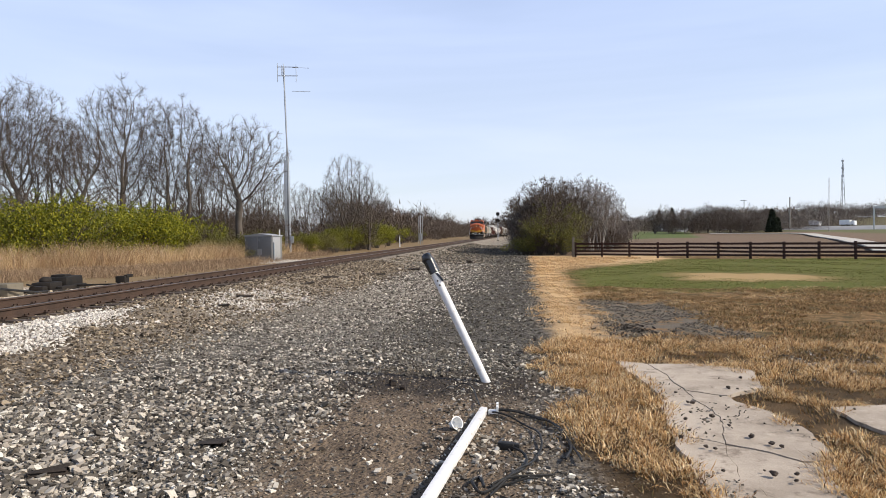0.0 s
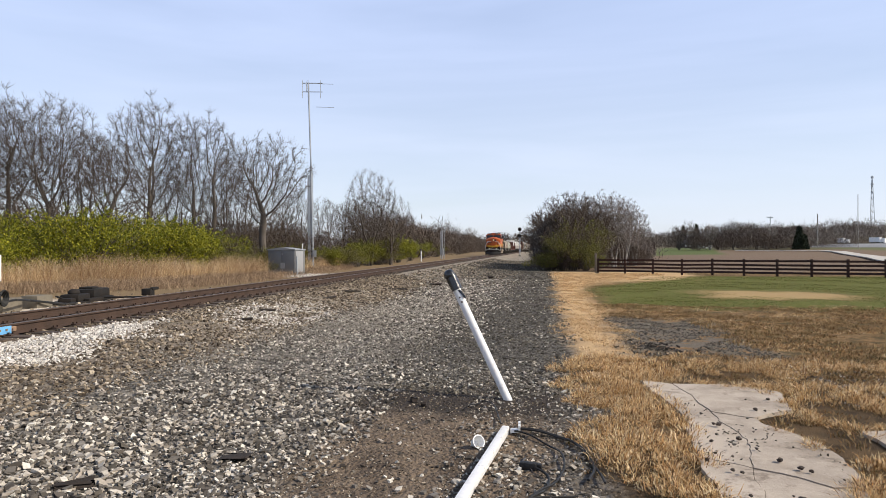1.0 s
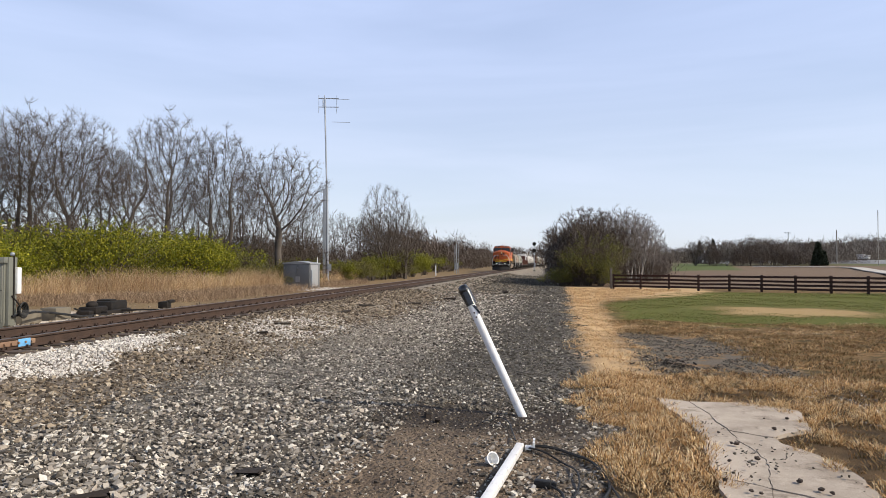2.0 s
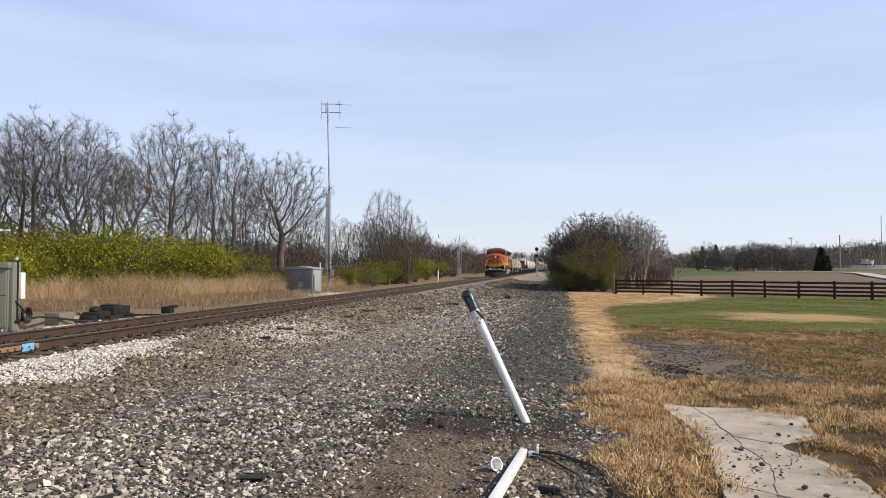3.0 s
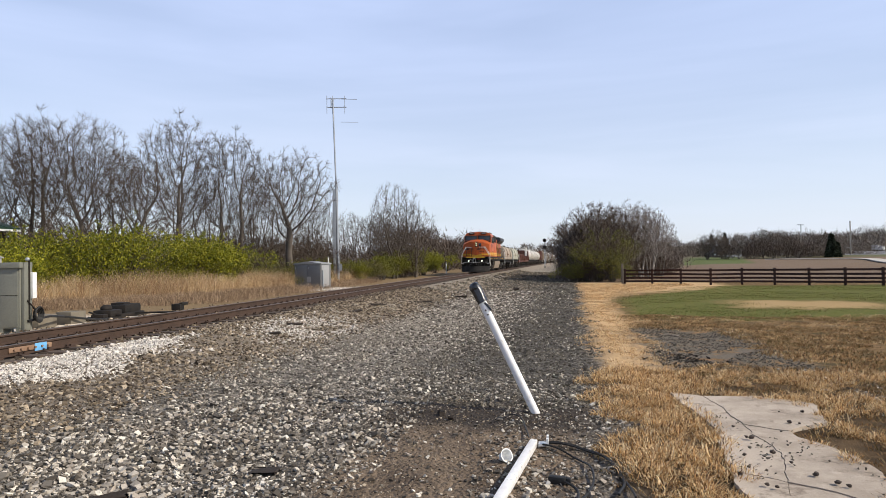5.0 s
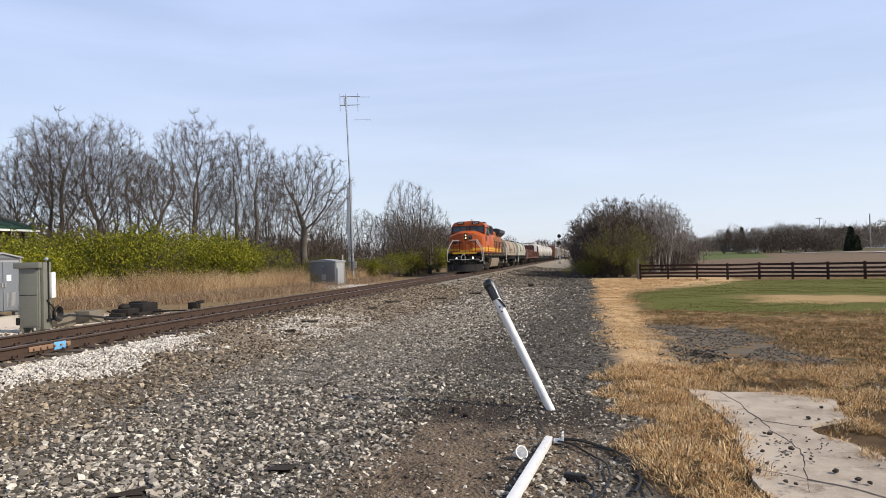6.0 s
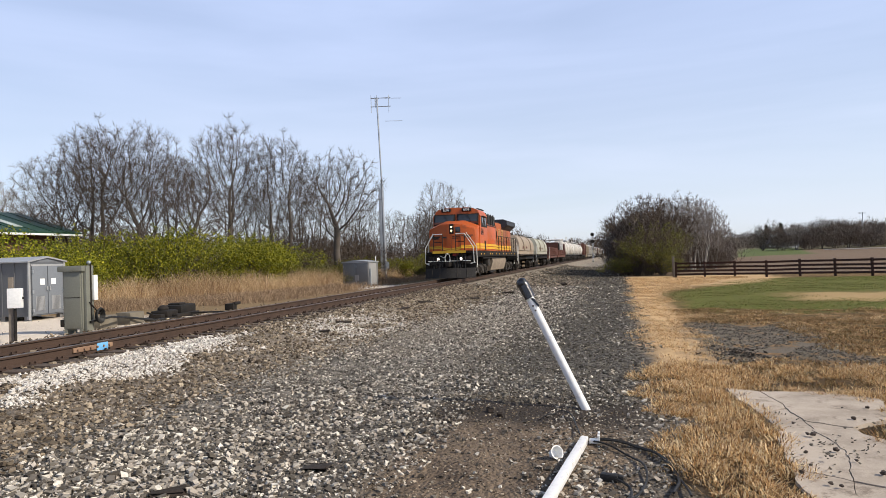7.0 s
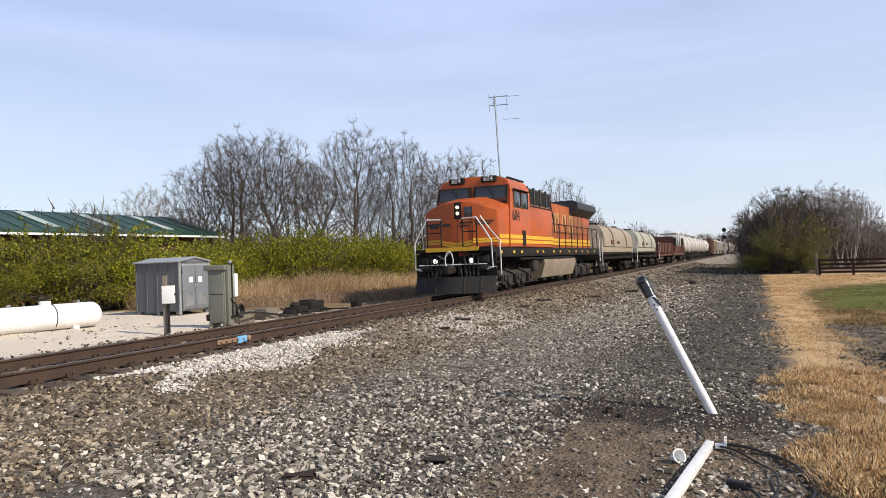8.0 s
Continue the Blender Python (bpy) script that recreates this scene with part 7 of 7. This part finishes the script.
    for dz in (0.0, 0.16):
        box(bm, 0.30, 1.008, 1.92 - dz * 0.6, 0.66, 0.02, 0.07, turn=Matrix.Rotation(radians(-10), 4, "Y"))
        box(bm, -0.30, 1.008, 1.92 - dz * 0.6, 0.66, 0.02, 0.07, turn=Matrix.Rotation(radians(10), 4, "Y"))
        box(bm, 1.06, 1.21, 2.03 - dz * 0.6, 0.95, 0.02, 0.07, turn=turn_r)
        box(bm, -1.06, 1.21, 2.03 - dz * 0.6, 0.95, 0.02, 0.07, turn=turn_l)
    part("chevron", bm, M_YELLOW, nose, "yellow chevron stripe")
    # cab
    bm = bmesh.new()
    prof = [(-1.55, 1.72), (1.55, 1.72), (1.55, 4.05), (1.36, 4.40), (0.85, 4.57), (-0.85, 4.57), (-1.36, 4.40), (-1.55, 4.05)]
    prism(bm, prof, "y", 2.5, 5.3)
    for v in bm.verts:
        if v.co.y < 3 and v.co.z > 3.3:
            v.co.y += (v.co.z - 3.3) * 0.32
    bmesh.ops.bevel(bm, geom=bm.edges[:], offset=0.04, segments=2, affect="EDGES")
    cab = part("cab", bm, M_ORANGE, L)
    tilt = Matrix.Rotation(-math.atan(0.32), 4, "X")
    boxes("roof_panel", [(0, 4.35, 4.585, 1.62, 1.7, 0.03)], M_RADIATOR, cab, bevel=0.01)
    boxes("roof_rail", [(s * 1.30, 4.2, 4.475, 0.10, 2.0, 0.06) for s in (-1, 1)], M_BLACK, cab)
    boxes("anti_glare_panel", [(s * 1.02, 2.55, 3.56, 0.86, 0.05, 0.16) for s in (-1, 1)], M_CARBROWN, cab, "dull brown anti-glare panel")
    for s in (-1, 1):
        bm = bmesh.new()
        box(bm, s * 0.77, 2.64, 3.77, 1.42, 0.06, 0.78, 0.05, turn=tilt)
        part("window_seal", bm, M_BLACK, cab)
        bm = bmesh.new()
        box(bm, s * 0.77, 2.62, 3.84, 1.22, 0.04, 0.50, 0.04, turn=tilt)
        w = part("windscreen", bm, M_GLASS, cab, "dark windscreen pane")
        rods("wiper", [((s * 0.75, 2.66, 4.12), (s * 0.75 + 0.25, 2.53, 3.65), 0.014)], M_IRON, w, n=5)
        bm = bmesh.new()
        box(bm, s * 0.68, 2.82, 4.42, 0.62, 0.24, 0.24, 0.03)
        nb = part("number_board", bm, M_BLACK, cab)
        text_part("road_number", "604", 0.27, Matrix.Translation((s * 0.68, 2.695, 4.42)) @ Matrix.Rotation(radians(90), 4, "X"), M_WHITE, nb, "white road number")
        boxes("side_window", [(s * 1.56, 3.55, 3.60, 0.03, 0.75, 0.62), (s * 1.56, 4.5, 3.60, 0.03, 0.75, 0.62)], M_GLASS, cab, bevel=0.02)
        boxes("window_bar", [(s * 1.575, y, 3.60, 0.03, 0.06, 0.68) for y in (3.14, 4.02, 4.92)], M_LOUVRE, cab)
        boxes("sun_shade", [(s * 1.60, 4.0, 3.98, 0.14, 2.0, 0.03)], M_BLACK, cab)
        text_part("road_number", "604", 0.62, Matrix.Translation((s * 1.562, 3.35, 2.95)) @ Matrix.Rotation(radians(90 * s), 4, "Z") @ Matrix.Rotation(radians(90), 4, "X"), M_LETTER, cab, "black road number")
        boxes("door_gap", [(s * 1.56, 4.3, 2.08, 0.02, 0.42, 0.62)], M_BLACK, cab)
    bm = bmesh.new()
    for x in (-0.25, 0.0, 0.25):
        rod(bm, (x, 4.9, 4.63), (x, 4.5, 4.64), 0.035, 0.06, n=8)
    box(bm, 0, 4.8, 4.58, 0.7, 0.1, 0.10)
    part("horn", bm, M_BLACK, L)
    boxes("roof_box", [(0.5, 4.3, 4.52, 0.7, 0.9, 0.16), (-0.6, 4.4, 4.5, 0.5, 0.5, 0.12)], M_BLACK, L, bevel=0.02)
    rods("antenna", [((0.0, 4.9, 4.45), (0.0, 4.9, 4.85), 0.03)], M_BLACK, L)
    # inverter cabinets behind the cab
    boxes("equipment_casing", [(0, 7.1, 2.62, 3.02, 3.6, 1.8)], M_ORANGE, L, bevel=0.03)
    boxes("upper_casing", [(0, 7.25, 3.88, 2.8, 3.9, 0.78)], M_LOUVRE, L, bevel=0.05)
    for s in (-1, 1):
        for k in range(4):
            boxes("louvre", [(s * 1.415, 5.75 + 0.95 * k, 3.90, 0.03, 0.66, 0.56)], M_BLACK, L)
            boxes("rib", [(s * 1.44, 5.32 + 0.95 * k, 3.85, 0.08, 0.10, 0.9)], M_LOUVRE, L)
        boxes("casing_rail", [(s * 1.5, 7.1, 3.46, 0.05, 3.6, 0.06)], M_BLACK, L)
    # long hood
    boxes("hood", [(0, 14.1, 2.85, 2.0, 10.6, 2.25)], M_HOODPAINT, L, bevel=0.06)
    boxes("hood_roof", [(0, 12.5, 4.02, 1.7, 7.4, 0.14)], M_BLACK, L, bevel=0.04)
    for s in (-1, 1):
        for k in range(9):
            boxes("hood_door", [(s * 1.005, 9.6 + 1.02 * k, 2.9, 0.03, 0.92, 1.7)], M_HOODPAINT, L, bevel=0.012)
        # broad cream lettering shown as plain upright bars with dark shades
        for k in range(4):
            yb = 9.75 + 1.5 * k
            boxes("hood_letter", [(s * 1.03, yb, 3.0, 0.015, 0.26, 1.0), (s * 1.03, yb + 0.62, 3.0, 0.015, 0.24, 1.0), (s * 1.03, yb + 0.31, 3.38, 0.015, 0.40, 0.22)], M_LOGO, L, "plain cream lettering bar")
            boxes("letter_shade", [(s * 1.04, yb + 0.18, 2.95, 0.015, 0.09, 0.95), (s * 1.04, yb + 0.80, 2.95, 0.015, 0.10, 0.95)], M_CARBROWN, L)
        boxes("hood_stripe", [(s * 1.03, 14.1, 1.93, 0.015, 10.5, 0.13), (s * 1.03, 14.1, 2.12, 0.015, 10.5, 0.15)], M_YELLOW, L)
        boxes("casing_stripe", [(s * 1.52, 7.1, 1.93, 0.015, 3.6, 0.13), (s * 1.52, 7.1, 2.12, 0.015, 3.6, 0.15)], M_YELLOW, L)
        boxes("cab_stripe", [(s * 1.56, 3.9, 1.93, 0.015, 2.75, 0.13), (s * 1.56, 3.9, 2.12, 0.015, 2.75, 0.15)], M_YELLOW, L)
        boxes("nose_stripe", [(s * 1.508, 2.0, 1.93, 0.015, 1.1, 0.13), (s * 1.508, 2.0, 2.12, 0.015, 1.1, 0.15)], M_YELLOW, L)
        # hand rail along the walkway
        bm = bmesh.new()
        pipe(bm, [(s * 1.46, 9.0, 2.85), (s * 1.46, 19.3, 2.85)], 0.025)
        part("hand_rail", bm, M_BLACK, L)
        for k in range(9):
            rods("stanchion", [((s * 1.46, 9.0 + 1.28 * k, 1.7), (s * 1.46, 9.0 + 1.28 * k, 2.86), 0.025)], M_BLACK, L, n=6)
        bm = bmesh.new()
        pipe(bm, [(s * 1.40, 9.0, 3.9), (s * 1.48, 9.3, 3.0), (s * 1.48, 9.4, 2.5)], 0.03)
        part("grab_iron", bm, M_BLACK, L)
        bm = bmesh.new()
        pipe(bm, [(s * 1.3, 19.5, 2.85), (s * 1.5, 19.75, 2.3), (s * 1.52, 19.8, 0.9)], 0.032)
        part("rear_grab_rail", bm, M_HANDRAIL, L, "pale rear grab rail")
        for z in (0.45, 0.85, 1.2):
            boxes("rear_step", [(s * 1.42, 19.5, z, 0.34, 0.45, 0.05)], M_RUNGEAR, L)
    bm = bmesh.new()
    prism(bm, [(-1.0, 3.5), (1.0, 3.5), (1.48, 3.88), (1.48, 4.22), (1.2, 4.34), (-1.2, 4.34), (-1.48, 4.22), (-1.48, 3.88)], "y", 14.4, 19.2)
    part("radiator", bm, M_RADIATOR, L, "dark overhanging radiator housing")
    boxes("exhaust", [(0, 10.5, 4.15, 0.7, 1.0, 0.2)], M_BLACK, L)
    boxes("rear_platform", [(0, 19.5, 1.62, 2.9, 0.6, 0.1)], M_BLACK, L)
    return L


def bogie(parent, y):
    for dy in (-0.85, 0.85):
        wheelset(y + dy, 0.46, parent, parent.name in ("coil_car", "coil_car.001", "flat_car"))
    truck_frame(parent, (y - 0.85, y + 0.85), 0.46, 1.05)


def coil_car(mat, label):
    c = empty("coil_car", pose(0, 0, 0), label, "coil car", "train cars")
    boxes("frame", [(0, 7.0, 1.2, 2.5, 13.4, 0.4), (0, 7.0, 0.95, 0.8, 12.5, 0.4)], M_BLACK, c, bevel=0.02)
    boxes("trough", [(0, 7.0, 1.6, 2.7, 11.8, 0.5)], mat, c, bevel=0.03)
    bm = bmesh.new()
    arc = [(1.42 * math.copysign(abs(math.cos(a)) ** 0.55, math.cos(a)), 1.85 + 1.5 * abs(math.sin(a)) ** 0.8) for a in np.linspace(0, math.pi, 15)]
    prism(bm, arc, "y", 1.2, 12.8)
    for v in bm.verts:
        k = max(0, v.co.z - 2.0) / 1.4
        v.co.y += 0.9 * k * k if v.co.y < 7 else -0.9 * k * k
    part("hood", bm, mat, c)
    for y in (4.4, 9.6):
        bm = bmesh.new()
        pipe(bm, [(1.03 * x, y, z * 1.0 + 0.02) for x, z in arc], 0.05, 6)
        part("hood_rib", bm, mat, c)
    for y in (3.2, 10.8):
        rods("lifting_bracket", [((-0.55, y, 3.46), (0.55, y, 3.46), 0.05), ((-0.5, y, 3.25), (-0.5, y, 3.46), 0.04), ((0.5, y, 3.25), (0.5, y, 3.46), 0.04)], M_RUNGEAR, c)
    boxes("side_sign", [(1.435, 4.2, 2.15, 0.02, 1.3, 0.28), (1.435, 6.3, 2.15, 0.02, 0.9, 0.2)], M_CARBROWN, c, "faded reddish side lettering bars")
    boxes("walkway", [(s * 1.48, 7.0, 1.45, 0.25, 13.0, 0.05) for s in (-1, 1)], M_RUNGEAR, c)
    for s in (-1, 1):
        rods("end_ladder", [((s * 1.4, 0.5, 0.6), (s * 1.4, 0.5, 2.4), 0.025), ((s * 1.0, 0.5, 0.6), (s * 1.0, 0.5, 2.4), 0.025)], M_HANDRAIL, c)
    rods("brake_wheel", [((0.3, 0.4, 2.2), (0.3, 0.46, 2.2), 0.28)], M_RUNGEAR, c, n=14)
    bogie(c, 2.2)
    bogie(c, 11.8)
    return c


def flat_car():
    c = empty("flat_car", pose(0, 0, 0), "oxide-brown bulkhead car carrying a pale pipe frame", "flat car", "train cars")
    boxes("frame", [(0, 7.6, 1.2, 2.7, 14.6, 0.45)], M_CARBROWN, c, bevel=0.02)
    boxes("side", [(s * 1.38, 7.6, 1.75, 0.08, 14.4, 0.8) for s in (-1, 1)], M_CARBROWN, c)
    for s in (-1, 1):
        for k in range(10):
            boxes("side_post", [(s * 1.45, 0.8 + 1.5 * k, 1.7, 0.08, 0.12, 0.9)], M_CARBROWN, c)
    boxes("bulkhead", [(0, y, 2.3, 2.7, 0.18, 2.0) for y in (0.5, 14.7)], M_CARBROWN, c)
    for s in (-1, 1):
        for y in (7.6, 10.0, 12.4):
            rods("frame_post", [((s * 1.1, y, 1.4), (s * 1.1, y, 3.9), 0.07)], M_HANDRAIL, c)
        rods("frame_rail", [((s * 1.1, 7.6, 3.9), (s * 1.1, 12.4, 3.9), 0.07), ((s * 1.1, 7.6, 3.0), (s * 1.1, 12.4, 3.0), 0.06)], M_HANDRAIL, c)
    for y in (7.6, 10.0, 12.4):
        rods("frame_cross", [((-1.1, y, 3.9), (1.1, y, 3.9), 0.07)], M_HANDRAIL, c)
    boxes("crate", [(0, 10.0, 2.4, 1.7, 3.8, 1.9)], M_BLACK, c, bevel=0.1)
    bogie(c, 2.3)
    bogie(c, 12.9)
    return c


def gondola_car():
    c = empty("gondola_car", pose(0, 0, 0), "low oxide-brown gondola car with ribbed sides", "gondola car", "train cars")
    boxes("frame", [(0, 7.2, 1.15, 2.6, 13.8, 0.35)], M_CARBROWN, c)
    for s in (-1, 1):
        boxes("side", [(s * 1.4, 7.2, 1.85, 0.08, 13.6, 1.1)], M_CARBROWN, c)
        for k in range(10):
            boxes("side_post", [(s * 1.46, 0.7 + 1.44 * k, 1.8, 0.08, 0.12, 1.1)], M_CARBROWN, c)
        rods("end_ladder", [((s * 1.45, 0.3, 0.7), (s * 1.45, 0.3, 2.4), 0.025)], M_HANDRAIL, c)
    boxes("end_wall", [(0, y, 1.85, 2.8, 0.1, 1.1) for y in (0.4, 14.0)], M_CARBROWN, c)
    boxes("load", [(0, 7.2, 1.75, 2.4, 12.6, 0.9)], M_RUNGEAR, c, bevel=0.2)
    bogie(c, 2.2)
    bogie(c, 12.2)
    return c


def tank_car():
    c = empty("tank_car", pose(0, 0, 0), "dirty white railway tank car", "tank car", "train cars")
    bm = bmesh.new()
    rod(bm, (0, 1.6, 2.55), (0, 13.4, 2.55), 1.42, n=28)
    ball(bm, (0, 1.6, 2.55), 1.42, 1, 0.45, 1, 28, 12)
    ball(bm, (0, 13.4, 2.55), 1.42, 1, 0.45, 1, 28, 12)
    part("tank", bm, M_TANKWHITE, c)
    boxes("sill", [(0, 7.5, 1.05, 0.7, 15.0, 0.35), (0, 1.6, 1.15, 2.6, 2.2, 0.2), (0, 13.4, 1.15, 2.6, 2.2, 0.2)], M_BLACK, c)
    rods("dome", [((0, 7.5, 3.9), (0, 7.5, 4.35), 0.5)], M_TANKWHITE, c, n=16)
    boxes("platform", [(0, 7.5, 4.0, 2.0, 2.2, 0.06)], M_RUNGEAR, c)
    rods("platform_rail", [((s * 1.0, 6.5, 4.7), (s * 1.0, 8.5, 4.7), 0.03) for s in (-1, 1)] + [((s * 1.0, y, 4.0), (s * 1.0, y, 4.7), 0.03) for s in (-1, 1) for y in (6.5, 8.5)], M_HANDRAIL, c)
    for s in (-1, 1):
        rods("ladder", [((s * 1.45, y, 1.2), (s * 1.25, y, 3.9), 0.03) for y in (7.2, 7.7)], M_HANDRAIL, c)
    for y in (4.0, 11.0):
        bm = bmesh.new()
        pipe(bm, [(1.44 * math.cos(a), y, 2.55 + 1.44 * math.sin(a)) for a in np.linspace(0, 2 * math.pi, 25)], 0.03, 5)
        part("band", bm, M_RUNGEAR, c)
    bogie(c, 2.3)
    bogie(c, 12.7)
    return c


def hopper_car(mat, label):
    c = empty("hopper_car", pose(0, 0, 0), label, "hopper car", "train cars")
    bm = bmesh.new()
    prism(bm, [(-1.5, 1.6), (1.5, 1.6), (1.52, 3.9), (1.1, 4.4), (-1.1, 4.4), (-1.52, 3.9)], "y", 1.4, 16.0)
    part("body", bm, mat, c)
    for s in (-1, 1):
        for k in range(11):
            boxes("side_rib", [(s * 1.55, 1.5 + 1.44 * k, 2.75, 0.1, 0.1, 2.3)], mat, c)
    for y in (4.2, 8.7, 13.2):
        bm = bmesh.new()
        prism(bm, [(y - 1.7, 1.6), (y + 1.7, 1.6), (y + 0.4, 0.5), (y - 0.4, 0.5)], "x", -1.2, 1.2)
        part("hopper_bay", bm, mat, c)
    boxes("roof_walk", [(0, 8.7, 4.5, 0.9, 14.2, 0.06)], M_RUNGEAR, c)
    boxes("end_sill", [(0, y, 1.15, 2.8, 1.6, 0.3) for y in (0.9, 16.5)], M_BLACK, c)
    bogie(c, 2.2)
    bogie(c, 15.2)
    return c


def box_car():
    c = empty("box_car", pose(0, 0, 0), "oxide-brown railway box car", "box car", "train cars")
    boxes("body", [(0, 8.2, 2.75, 2.95, 15.4, 3.1)], M_CARBROWN, c, bevel=0.05)
    for s in (-1, 1):
        boxes("door", [(s * 1.5, 8.2, 2.7, 0.08, 3.2, 2.9)], M_CARBROWN, c)
        for k in range(12):
            boxes("side_post", [(s * 1.5, 0.8 + 1.34 * k, 2.75, 0.06, 0.1, 3.0)], M_CARBROWN, c)
    boxes("sill", [(0, 8.2, 1.05, 2.4, 15.6, 0.3)], M_BLACK, c)
    bogie(c, 2.2)
    bogie(c, 14.2)
    return c


LOCO = locomotive()
TRAIN = [(LOCO, 0.0, 20.0)]
at_ = 20.7
coil1 = coil_car(M_COILTAN, "coil car with a dusty tan rounded hood")
coil2 = coil_car(M_COILPALE, "coil car with a pale green-white rounded hood")
gond = gondola_car()
flat = flat_car()
tank = tank_car()
boxc = box_car()
hop1 = hopper_car(M_HOPPER, "pale grey covered hopper car")
hop2 = hopper_car(M_HOPTAN, "tan covered hopper car")
LENGTH = {coil1: 14.0, coil2: 14.0, flat: 15.2, gond: 14.4, tank: 15.0, boxc: 16.4, hop1: 17.4, hop2: 17.4}
seen_ = set()
for src in (coil1, coil2, gond, flat, tank, tank, tank, tank, boxc, hop2, hop1, hop1, hop2, hop1, hop1, boxc, hop1, hop2, hop1, hop1, hop2):
    ob = src if src not in seen_ else copy_thing(src, Matrix.Identity(4))
    seen_.add(src)
    TRAIN.append((ob, at_, LENGTH[src]))
    at_ += LENGTH[src] + 0.7

# where the plough stands along the track, by seconds
RUN = [(0.0, 154.0), (1.5, 129.6), (3.0, 105.2), (4.5, 81.0), (6.0, 56.6), (6.5, 48.2), (7.0, 39.3), (7.5, 30.4), (8.0, 21.6)]


def train_pose(y0, length):
    y1 = y0 + length
    x0, x1 = float(track_x(y0)), float(track_x(y1))
    return pose(x0, y0, RAIL_Z, 0, 0, math.degrees(math.atan2(x0 - x1, length)))


def motions():
    for ob, o, length in TRAIN:
        walk(ob, [(t, train_pose(y + o, length)) for t, y in RUN])
    # wheels turn as they roll
    ts = np.arange(0, 241) / 30.0
    ys = np.interp(ts, [r[0] for r in RUN], [r[1] for r in RUN])
    for w, y, r in WHEELS:
        walk(w, [(t, pose(0, y, r, math.degrees((ys[0] - yy) / r))) for t, yy in zip(ts, ys)])


motions()
